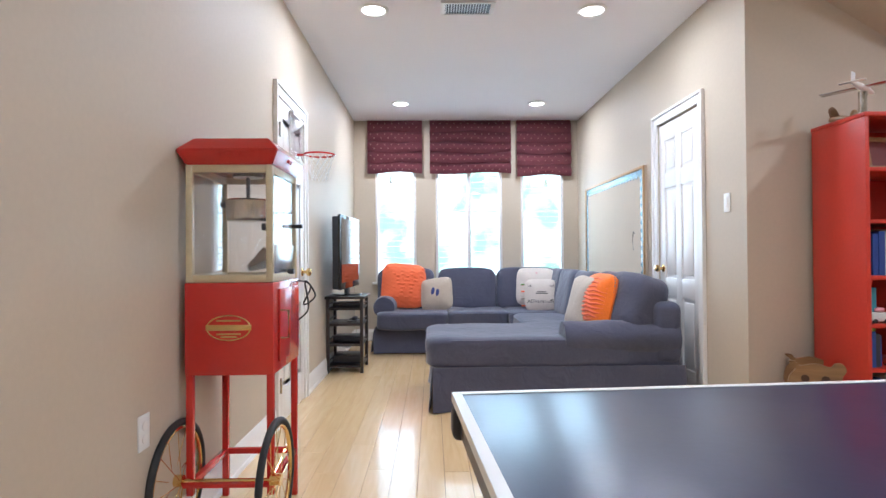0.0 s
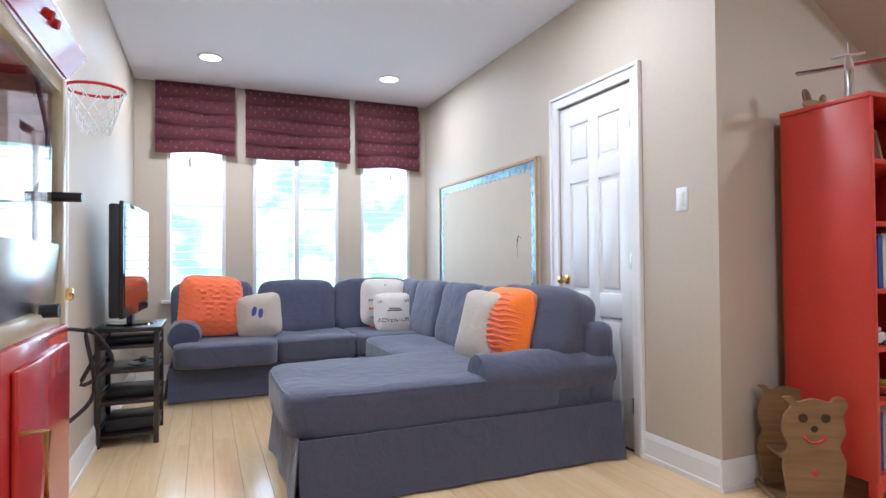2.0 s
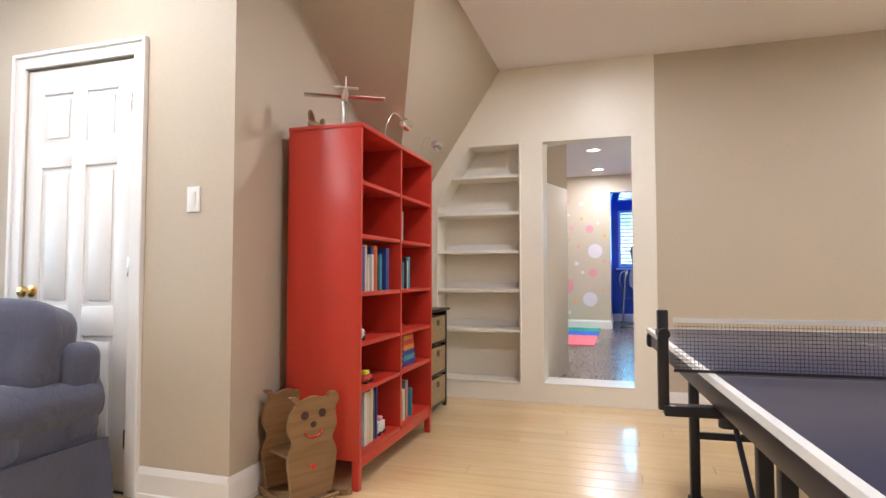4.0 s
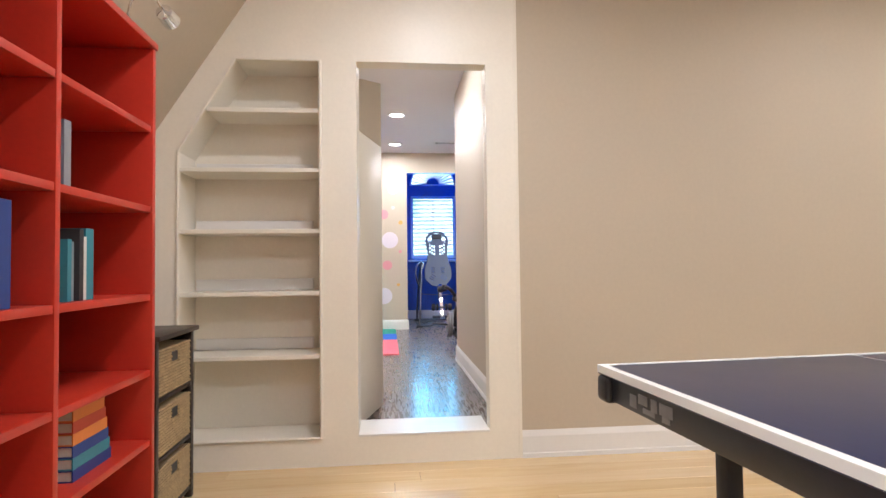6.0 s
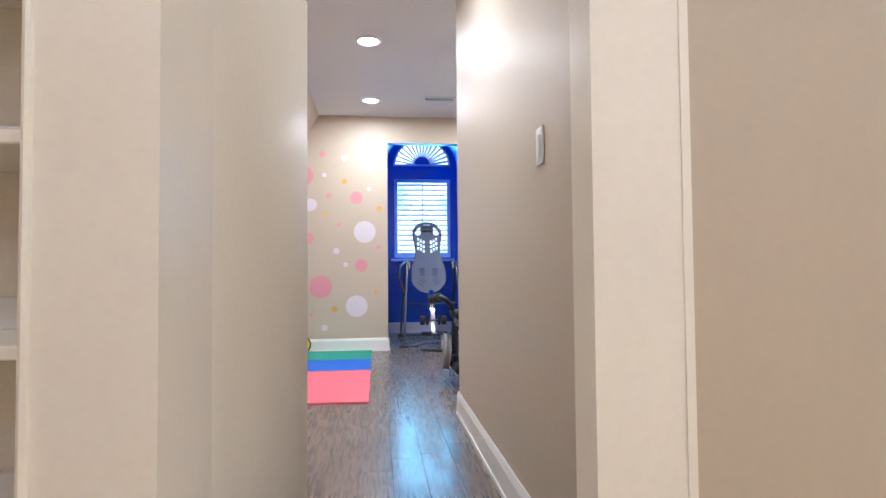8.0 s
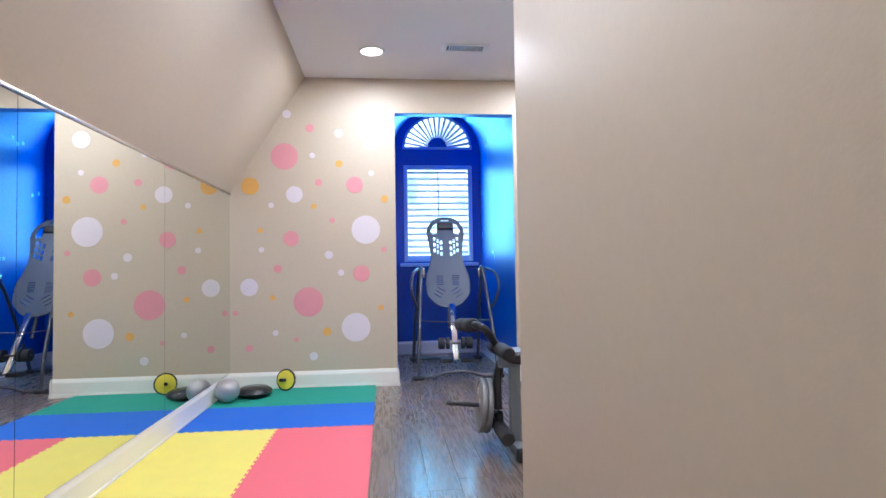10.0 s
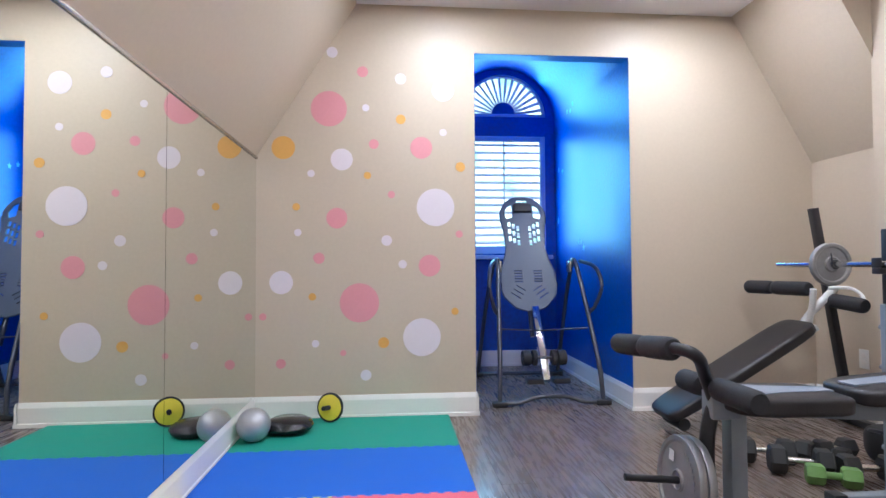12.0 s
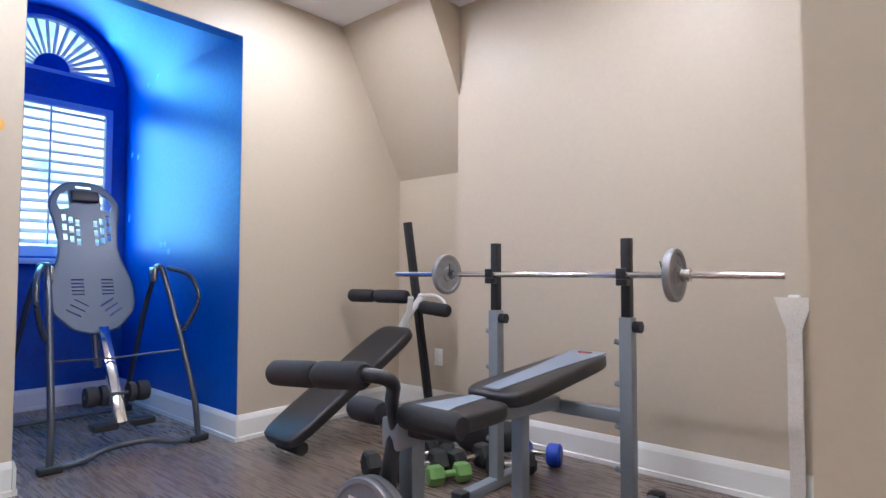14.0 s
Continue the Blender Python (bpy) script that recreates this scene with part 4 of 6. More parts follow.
# ---------------------------------------------------------------- loose pillows
def pillow(name, s, m, material, label, thick=0.16, ruched=0, seed=0):
    d = thing(name, m, label, "pillow", "pillows on the sofa")
    bm = pad(s, thick, s, 5.0, 22 if ruched else 12, 0, 0.006, seed, edge=0.86)
    if ruched:
        for v in bm.verts:
            k = 1 - max(abs(v.co.x), abs(v.co.z)) / (s / 2)
            v.co.y += math.copysign(1, v.co.y) * 0.009 * math.sin(v.co.z * 130 + 1.5 * math.sin(v.co.x * 60)) * (0.3 + k)
            v.co.x += 0.004 * math.sin(v.co.z * 130)
    part("cover", bm, material, d)
    return d


pillow("throw_pillow", 0.50, pose(-0.57, 5.98, 0.70, -14, 5, 8), ORANGE, "coral-orange ruched knit throw pillow leaning on the sofa back", ruched=1, seed=2)
p = pillow("throw_pillow", 0.37, pose(-0.20, 5.86, 0.61, -16, -8, -20), BEIGE, "beige linen pillow with blue bird motif beside an orange pillow", 0.13, seed=4)
for i, (x, z) in enumerate(((-0.02, 0.02), (0.03, 0.0))):
    part("bird_motif", moved(pad(0.045, 0.01, 0.10, 2.2, 4), pose(x, -0.062, z, 0, 12)), plain("navy_thread_%s" % "ab"[i], (0.03, 0.05, 0.22)), p)
p = pillow("throw_pillow", 0.44, pose(0.93, 6.02, 0.675, -12, 3, -6), OFFW, "off-white throw pillow with coral dots in the sofa corner", 0.15, seed=6)
bm = bmesh.new()
for i in range(5):
    for k in range(5):
        rod(bm, (-0.15 + i * 0.075 + (k % 2) * 0.02, -0.078 + 0.022 * (abs(i - 2) + abs(k - 2)) / 2, -0.15 + k * 0.075), (-0.15 + i * 0.075 + (k % 2) * 0.02, -0.070 + 0.022 * (abs(i - 2) + abs(k - 2)) / 2, -0.15 + k * 0.075), 0.009, 8)
part("dot_print", bm, D_PINK, p, kind="stuff")


def words(txt, size, m, material, parent):
    cu = bpy.data.curves.new("lettering", "FONT")
    cu.body, cu.size, cu.extrude, cu.align_x, cu.align_y = txt, size, 0.001, "CENTER", "CENTER"
    ob = new("lettering", cu)
    me = bpy.data.meshes.new_from_object(ob)
    bpy.data.objects.remove(ob)
    me.materials.clear()
    me.materials.append(material)
    return part("lettering", me, material, parent, m=m)


p = pillow("throw_pillow", 0.36, pose(0.94, 5.76, 0.60, -20, 0, -4), OFFW, "small off-white lettered throw pillow with coral side tassels", 0.12, seed=8)
INK = plain("black_ink", (0.02, 0.02, 0.02))
words("LIFE WAS MEANT", 0.038, pose(0, -0.050, 0.085, 90), INK, p)
words("ADVENTURE", 0.055, pose(0, -0.052, -0.085, 90), INK, p)
for w, z in ((0.10, 0.018), (0.13, 0.000)):
    part("lettering_bar", box(-w / 2, -0.067, z - 0.004, w / 2, -0.062, z + 0.004), INK, p)
for s in (-1, 1):
    for i, c in enumerate((ORANGE, BEIGE, ORANGE, GREENP)):
        t = lathe(bmesh.new(), [(0.002, 0), (0.010, 0.008), (0.008, 0.03), (0.012, 0.045), (0, 0.046)], seg=8, axis="x")
        part("side_tassel", t, c, p, m=pose(s * 0.17, 0, -0.12 + i * 0.08, 0, 0, 0 if s > 0 else 180))
pillow("throw_pillow", 0.44, pose(0.90, 3.94, 0.66, -14, 3, -84), BEIGE, "beige linen throw pillow standing behind the orange pillow", 0.14, seed=9)
p = pillow("throw_pillow", 0.46, pose(0.98, 3.76, 0.675, -12, 0, -84), ORANGE2, "bright orange throw pillow with ruched front near the chaise arm", 0.19, seed=10)
bm = bmesh.new()
for i in range(13):
    z = -0.18 + i * 0.03
    tube(bm, curve_pts([(-0.19 + k * 0.054, -0.012 - 0.085 * (1 - abs((k - 3.5) / 3.8) ** 3) * (1 - abs(z / 0.215) ** 3), z + 0.006 * math.sin(k * 2.2 + i)) for k in range(8)], 2), 0.012, 6)
part("ruched_front", bm, ORANGE, p, "coral ruched ribs", kind="stuff")
part("piping", tube(bmesh.new(), [(0.222 * math.copysign(min(1, abs(math.cos(a)) ** 0.35), math.cos(a)), 0, 0.222 * math.copysign(min(1, abs(math.sin(a)) ** 0.35), math.sin(a))) for a in np.linspace(0, math.tau, 41)[:-1]], 0.007, 6, True), plain("grey_cord", (0.20, 0.20, 0.22)), p)

# ---------------------------------------------------------------- pin board on the east wall
pb = thing("pin_board", pose(EX - 0.004, 5.19, 0.82), "large tan pin board with silver-blue border behind the sofa", "pin board")
bw, bh = 0.90, 0.97
part("panel", box(-0.018, -bw, 0, 0, bw, bh), CORK, pb)
bm = bmesh.new()
for a, b, c, d in ((-bw, 0, -bw + 0.025, bh), (bw - 0.025, 0, bw, bh), (-bw, bh - 0.025, bw, bh), (-bw, 0, bw, 0.025)):
    slab(bm, -0.034, a, b, -0.0185, c, d, 0.004)
part("frame", bm, NATW, pb)
bm = bmesh.new()
for a, b, c, d in ((-bw + 0.026, 0.026, -bw + 0.075, bh - 0.026), (bw - 0.075, 0.026, bw - 0.026, bh - 0.026), (-bw + 0.075, bh - 0.075, bw - 0.075, bh - 0.026)):
    slab(bm, -0.021, a, b, -0.0185, c, d)
for k in range(22):
    lathe(bm, [(0, -0.024), (0.022, -0.0235), (0.022, -0.0215), (0, -0.0215)], (0, -bw + 0.10 + k * (2 * bw - 0.2) / 21, bh - 0.075), 10, "x")
for s in (-1, 1):
    for k in range(12):
        lathe(bm, [(0, -0.024), (0.020, -0.0235), (0.020, -0.0215), (0, -0.0215)], (0, s * (bw - 0.075), 0.06 + k * 0.072), 10, "x")
part("border", bm, BORDER, pb, "shiny scalloped silver-blue paper border")
bm = bmesh.new()
tube(bm, [(-0.0195, -0.62, 0.26), (-0.0195, -0.60, 0.34), (-0.0195, -0.625, 0.42)], 0.0022, 5)
tube(bm, [(-0.0195, -0.66, 0.40), (-0.0195, -0.625, 0.42), (-0.0195, -0.60, 0.38)], 0.0022, 5)
part("pencil_mark", bm, INK, pb)

# ---------------------------------------------------------------- television and its stand
st = thing("tv_stand", pose(-1.03, 4.84, 0), "dark-stained wooden stand with four open shelves under the television", "tv stand")
for x in (-0.15, 0.15):
    for y in (-0.19, 0.19):
        part("leg", box(x - 0.014, y - 0.014, 0, x + 0.014, y + 0.014, 0.66, 0.003), DARKW, st)
part("top", box(-0.18, -0.24, 0.66, 0.18, 0.24, 0.685, 0.005), DARKW, st)
for z in (0.05, 0.24, 0.42, 0.56):
    part("shelf", box(-0.155, -0.20, z, 0.155, 0.20, z + 0.018, 0.003), DARKW, st)
    for x in (-0.15, 0.15):
        part("rail", rod(bmesh.new(), (x, -0.18, z + 0.05), (x, 0.18, z + 0.05), 0.006, 8), DARKW, st)
for z, hh, w, lab, n in ((0.068, 0.07, 0.26, "black video player on the stand shelf", "video_player"), (0.258, 0.05, 0.22, "black game console on the stand shelf", "game_console"), (0.578, 0.035, 0.24, "slim black disc player under the stand top", "disc_player")):
    e = thing(n, pose(-1.03, 4.84, z), lab, "electronics")
    part("case", box(-0.12, -w / 2, 0.006, 0.13, w / 2, 0.006 + hh, 0.006), BLACKP, e)
    part("front_strip", box(0.131, -w / 2 + 0.02, 0.012, 0.134, w / 2 - 0.02, 0.02), STEEL, e)
    for a in (-0.09, 0.09):
        part("foot", rod(bmesh.new(), (a, 0, 0), (a, 0, 0.007), 0.012, 8), RUBBER, e)
gc = thing("game_controller", pose(-0.96, 4.80, 0.442), "black game controller with its cable heaped on the shelf", "game controller")
bm = pad(0.05, 0.15, 0.035, 2.6, 6)
part("body", moved(bm, pose(0, 0, 0.03)), BLACKP, gc)
part("cable", tube(bmesh.new(), curve_pts([(-0.02, 0.02, 0.03), (-0.06, 0.09, 0.01), (0.03, 0.13, 0.01), (0.05, 0.02, 0.008), (-0.03, -0.09, 0.008), (-0.08, -0.02, 0.01)], 6), 0.004, 6), BLACKP, gc)
tv = thing("television", pose(-1.03, 4.82, 0.686, 0, 0, -4), "black flat-screen television on the dark stand, switched off", "television")
part("foot", lathe(bmesh.new(), [(0.0, 0.014), (0.13, 0.012), (0.14, 0.0), (0.0, 0.0)], seg=32), SCREEN, tv)
part("neck", box(-0.02, -0.05, 0.01, 0.015, 0.05, 0.09, 0.008), BLACKP, tv)
part("case", box(-0.045, -0.39, 0.07, 0.010, 0.39, 0.70, 0.012), BLACKP, tv)
part("bezel", moved(box(0.0, -0.40, 0, 0.022, 0.40, 0.65, 0.006), pose(0.008, 0, 0.065)), SCREEN, tv)
part("screen", box(0.0305, -0.365, 0.125, 0.033, 0.365, 0.685), SCREEN, tv, "glossy dark screen")

# ---------------------------------------------------------------- toy hoop over the west door
hp = thing("toy_hoop", pose(WX + 0.045, 3.42, 2.00), "small red toy hoop with white net over the door", "toy hoop")
part("door_hook", box(-0.03, -0.10, -0.02, 0.004, 0.10, 0.006, 0.002), WHITEPL, hp)
part("backboard", box(0.0, -0.19, -0.30, 0.008, 0.19, -0.02, 0.006), GLASS, hp, "clear plastic backboard")
rim = [(0.15 + 0.10 * math.cos(a), 0.10 * math.sin(a), -0.27) for a in np.linspace(0, math.tau, 33)[:-1]]
bm = tube(bmesh.new(), rim, 0.006, 8, True)
rod(bm, (0.0, 0, -0.27), (0.05, 0, -0.27), 0.008, 8)
part("rim", bm, CARTR, hp)
bm = bmesh.new()
for k in range(12):
    for sg in (-1, 1):
        pts = []
        for i in range(6):
            a = k * math.tau / 12 + sg * i * math.tau / 24
            r = 0.10 - 0.010 * i
            pts.append((0.15 + r * math.cos(a), r * math.sin(a), -0.27 - i * 0.034))
        tube(bm, pts, 0.002, 4)
part("net", bm, WHITEPL, hp, "knotted white net")

# ---------------------------------------------------------------- popcorn cart
pc = thing("popcorn_cart", pose(-1.01, 1.92, 0) @ Matrix.Scale(0.965, 4, (0, 0, 1)), "vintage-style red popcorn cart with glass cabinet by the wall", "popcorn cart")
W2, D2 = 0.150, 0.182
for x in (-W2, W2):
    for y in (-D2, D2):
        part("leg", box(x - 0.013, y - 0.013, 0.0 if y > 0 else 0.16, x + 0.013, y + 0.013, 0.66, 0.003), CARTR, pc)
bm = bmesh.new()
for y in (-D2, D2):
    slab(bm, -W2 + 0.013, y - 0.011, 0.19, W2 - 0.013, y + 0.011, 0.215, 0.002)
for x in (-W2, W2):
    slab(bm, x - 0.011, -D2 + 0.013, 0.19, x + 0.011, D2 - 0.013, 0.215, 0.002)
part("lower_rail", bm, CARTR, pc)
part("body", box(-W2 - 0.016, -D2 - 0.018, 0.625, W2 + 0.016, D2 + 0.018, 0.985, 0.006), CARTR, pc)
dr = part("door", box(W2 + 0.0165, -D2 + 0.045, 0.665, W2 + 0.026, D2 - 0.02, 0.955, 0.004), CARTR, pc)
part("handle", tube(bmesh.new(), [(W2 + 0.024, -0.13, 0.76), (W2 + 0.055, -0.13, 0.76), (W2 + 0.055, -0.13, 0.87), (W2 + 0.024, -0.13, 0.87)], 0.005, 8), BRASS, dr, "polished brass pull")
em = bmesh.new()
ring = [(0.065 * math.cos(a) * 1.25, -D2 - 0.0195, 0.81 + 0.048 * math.sin(a)) for a in np.linspace(0, math.tau, 33)[:-1]]
tube(em, ring, 0.0025, 6, True)
slab(em, -0.085, -D2 - 0.0215, 0.800, 0.085, -D2 - 0.0185, 0.822, 0.001)
for z, w in ((0.838, 0.045), (0.786, 0.045), (0.775, 0.03)):
    slab(em, -w, -D2 - 0.0205, z - 0.003, w, -D2 - 0.0185, z + 0.003)
part("emblem", em, BRASS, pc, "oval gold emblem")
for z0, z1, t in ((0.985, 1.015, 0.008), (1.415, 1.445, 0.008)):
    bm = bmesh.new()
    for y in (-D2, D2):
        slab(bm, -W2, y - t, z0, W2, y + t, z1, 0.002)
    for x in (-W2, W2):
        slab(bm, x - t, -D2 + t, z0, x + t, D2 - t, z1, 0.002)
    part("cabinet_rail", bm, plain("pale_gold_trim_%d" % (z0 > 1.1), (0.55, 0.47, 0.30), 0.3), pc)
GOLDT = plain("pale_gold_metal", (0.60, 0.52, 0.34), 0.3)
for x in (-W2, W2):
    for y in (-D2, D2):
        part("cabinet_post", box(x - 0.012, y - 0.012, 0.986, x + 0.012, y + 0.012, 1.444, 0.002), GOLDT, pc)
part("cabinet_floor", box(-W2, -D2, 0.986, W2, D2, 0.998), STEEL, pc)
part("glass_pane", box(-W2 + 0.012, -D2 - 0.002, 1.015, W2 - 0.012, -D2 + 0.002, 1.415), GLASS, pc)
part("glass_pane", box(-W2 - 0.002, -D2 + 0.012, 1.015, -W2 + 0.002, D2 - 0.012, 1.415), GLASS, pc)
part("glass_pane", box(-W2 + 0.012, D2 - 0.002, 1.015, W2 - 0.012, D2 + 0.002, 1.415), GLASS, pc)
part("glass_door", box(W2 - 0.002, -D2 + 0.012, 1.12, W2 + 0.003, D2 - 0.012, 1.415), GLASS, pc)
part("chute_flap", moved(box(-0.004, -D2 + 0.014, 0, 0.0, D2 - 0.014, 0.135, 0.002), pose(W2, 0, 1.0, 0, 4)), STEEL, pc, "brushed steel flap")
part("flap_knob", rod(bmesh.new(), (W2 + 0.004, 0.06, 1.02), (W2 + 0.03, 0.06, 1.02), 0.012, 12), BLACKP, pc)
part("door_catch", rod(bmesh.new(), (W2, 0.15, 1.22), (W2 + 0.045, 0.15, 1.22), 0.009, 10), BLACKP, pc)
kt = part("kettle", lathe(bmesh.new(), [(0.0, 1.235), (0.078, 1.235), (0.088, 1.245), (0.090, 1.315), (0.094, 1.320), (0.086, 1.326), (0.03, 1.332), (0.0, 1.333)], (0.01, 0.0, 0), 28), STEEL, pc, "polished steel popping kettle")
bm = rod(bmesh.new(), (0.01, 0, 1.330), (0.01, 0, 1.442), 0.008, 10)
rod(bm, (0.01, 0, 1.420), (0.01, 0, 1.436), 0.06, 20)
rod(bm, (-0.10, 0, 1.305), (-0.075, 0, 1.305), 0.012, 10)
part("kettle_hanger", bm, DARKM, pc)
part("kettle_handle", box(0.07, -0.03, 1.195, 0.13, 0.02, 1.225, 0.006), BLACKP, pc)
part("kettle_cable", tube(bmesh.new(), curve_pts([(0.11, 0.03, 1.220), (0.14, 0.10, 1.230), (0.15, 0.12, 1.310), (0.13, 0.13, 1.430)], 6), 0.004, 6), DARKM, pc)
part("scoop", moved(rod(bmesh.new(), (0, 0, 0), (0, 0, 0.10), 0.012, 4, 0.050), pose(0.02, -0.04, 1.035, 0, 60, 20)), STEEL, pc)
bm = bmesh.new()
a0, b0, a1, b1 = W2 + 0.012, D2 + 0.012, W2 + 0.040, D2 + 0.040
loops = [[(-a0, -b0, 1.445), (a0, -b0, 1.445), (a0, b0, 1.445), (-a0, b0, 1.445)], [(-a1, -b1, 1.50), (a1, -b1, 1.50), (a1, b1, 1.50), (-a1, b1, 1.50)], [(-a0 + 0.02, -b0 + 0.02, 1.552), (a0 - 0.02, -b0 + 0.02, 1.552), (a0 - 0.02, b0 - 0.02, 1.552), (-a0 + 0.02, b0 - 0.02, 1.552)]]
vs = [[bm.verts.new(p) for p in l] for l in loops]
for A, B in zip(vs, vs[1:]):
    for k in range(4):
        bm.faces.new((A[k], A[(k + 1) % 4], B[(k + 1) % 4], B[k]))
bm.faces.new(vs[0][::-1])
bm.faces.new(vs[-1])
bmesh.ops.bevel(bm, geom=bm.edges[:], offset=0.004, segments=2, affect="EDGES")
part("roof", bm, CARTR, pc)
bm = bmesh.new()
for k in range(3):
    rod(bm, (-0.03 + k * 0.035, -b0 - 0.012, 1.485), (-0.03 + k * 0.035, -b0 - 0.026, 1.481), 0.008, 10)
for k in range(2):
    rod(bm, (a0 + 0.012, -0.03 + k * 0.035, 1.485), (a0 + 0.026, -0.03 + k * 0.035, 1.481), 0.008, 10)
part("roof_stud", bm, CARTR, pc)
for sx in (-1, 1):
    wh = part("wheel", lathe(bmesh.new(), [(0.0, -0.02), (0.022, -0.02), (0.022, 0.02), (0.0, 0.02)], seg=16, axis="x"), BRASS, pc, "brass-spoked wheel", pose(sx * (W2 + 0.030), -D2 - 0.04, 0.232))
    part("tyre", tube(bmesh.new(), [(0, 0.218 * math.cos(a), 0.218 * math.sin(a)) for a in np.linspace(0, math.tau, 49)[:-1]], 0.0135, 10, True), RUBBER, wh)
    part("rim", tube(bmesh.new(), [(0, 0.200 * math.cos(a), 0.200 * math.sin(a)) for a in np.linspace(0, math.tau, 49)[:-1]], 0.008, 8, True), BRASS, wh)
    bm = bmesh.new()
    for k in range(16):
        a = k * math.tau / 16
        rod(bm, (0.014 * (-1) ** k, 0.018 * math.cos(a + 0.4), 0.018 * math.sin(a + 0.4)), (0, 0.198 * math.cos(a), 0.198 * math.sin(a)), 0.0016, 5)
    part("spokes", bm, BRASS, wh)
part("axle", rod(bmesh.new(), (-W2 - 0.03, -D2 - 0.04, 0.232), (W2 + 0.03, -D2 - 0.04, 0.232), 0.007, 8), BRASS, pc)
part("axle_bracket", box(-W2 - 0.01, -D2 - 0.05, 0.205, W2 + 0.01, -D2 - 0.012, 0.22, 0.002), CARTR, pc)
part("power_cable", tube(bmesh.new(), curve_pts([(W2 - 0.02, D2 + 0.02, 0.98), (W2 + 0.06, D2 + 0.06, 0.95), (W2 + 0.03, D2 + 0.05, 0.86), (W2 + 0.08, D2 + 0.07, 0.90), (W2 + 0.04, D2 + 0.04, 0.97), (W2 + 0.05, D2 + 0.06, 0.84), (W2, D2 + 0.03, 0.78)], 6), 0.004, 6), RUBBER, pc, "coiled black power cable")

# ---------------------------------------------------------------- red bookcase
BX0, BX1, BY0, BY1, BZ = 1.90, 2.98, 2.345, 2.74, 1.745
bc = thing("bookcase", pose(BX0, BY0, 0), "tall red two-column bookcase, part filled, against the tan wall", "bookcase")
bwid, bdep = BX1 - BX0, BY1 - BY0
t = 0.022
for x in (0, bwid - t):
    part("side_panel", box(x, 0, 0.14, x + t, bdep, BZ - 0.022, 0.002), REDP, bc)
part("top_board", box(-0.004, -0.006, BZ - 0.022, bwid + 0.004, bdep, BZ, 0.003), REDP, bc)
part("back_panel", box(t, bdep - 0.008, 0.15, bwid - t, bdep - 0.001, BZ - 0.023), REDP, bc)
mid = bwid / 2
SH = [0.17, 0.47, 0.69, 0.93, 1.21, 1.47]
part("plinth", box(t, 0.006, 0.10, bwid - t, 0.024, 0.148, 0.002), REDP, bc)
part("divider", box(mid - 0.01, 0.004, 0.171, mid + 0.01, bdep - 0.009, BZ - 0.023, 0.001), REDP, bc)
for z in SH:
    for a, b in ((t, mid - 0.011), (mid + 0.011, bwid - t)):
        part("shelf", box(a, 0.006, z - 0.020, b, bdep - 0.009, z, 0.0015), REDP, bc)
for x in (0.002, bwid - 0.042):
    for y in (0.004, bdep - 0.044):
        part("leg", box(x, y, 0, x + 0.036, y + 0.036, 0.14, 0.003), REDP, bc)


def book(x, y, z, th, d, h, mt, lab, lean=0.0, flat=False):
    b = thing("book", pose(x, y, z, 0, lean, 0) if not flat else pose(x, y, z, 0, 90, 0) @ pose(-th, 0, 0), lab, "book", "books on the shelves")
    c = bmesh.new()
    slab(c, 0, 0, 0, 0.003, d, h)
    slab(c, th - 0.003, 0, 0, th, d, h)
    slab(c, 0.003, 0, 0, th - 0.003, 0.003, h)
    part("cover", c, mt, b, smooth=False)
    part("pages", box(0.003, 0.003, 0.004, th - 0.003, d - 0.004, h - 0.004), PAPER, b, smooth=False)
    return b


rnd = random.Random(11)
names = ("navy", "white", "red", "black", "teal", "cream", "orange", "grey")


def row(x0, x1, z, hmin, hmax, picks):
    x, k = x0, 0
    while x < x1 - 0.02:
        th = rnd.uniform(0.016, 0.042)
        if x + th > x1:
            break
        i = picks[k % len(picks)]
        k += 1
        hh = rnd.uniform(hmin, hmax)
        size = "thick" if th > 0.03 else "slim"
        book(BX0 + x, BY0 + rnd.uniform(0.03, 0.06), z + 0.0005, th - 0.001, rnd.uniform(0.13, 0.19), hh, BOOKS[i], "%s %s book standing on the red shelf" % (size, names[i]))
        x += th


row(t + 0.01, 0.44, SH[3], 0.17, 0.235, [4, 0, 0, 1, 5, 1, 1, 0, 2, 6])
row(mid + 0.02, 0.80, SH[3], 0.14, 0.20, [7, 3, 1, 4])
row(t + 0.01, 0.30, SH[0], 0.20, 0.27, [5, 3, 0, 7, 1, 5])
row(mid + 0.02, 0.80, SH[0], 0.16, 0.24, [6, 7, 4, 5, 0])
row(t + 0.01, 0.12, SH[1], 0.13, 0.18, [0, 3])
row(t + 0.01, 0.10, SH[2], 0.15, 0.19, [7, 4])
row(mid + 0.02, 0.66, SH[2], 0.12, 0.17, [3, 1])
row(mid + 0.02, 0.66, SH[4], 0.15, 0.19, [4, 0, 7])
row(t + 0.01, 0.08, SH[4], 0.12, 0.15, [3, 2])
for k, i in enumerate((0, 4, 0, 6, 2, 6)):
    book(BX0 + mid + 0.16, BY0 + 0.05, SH[1] + 0.0305 * k, 0.030, 0.17, 0.20 - 0.008 * k, BOOKS[i], "%s book lying in a stack on the red shelf" % names[i], flat=True)
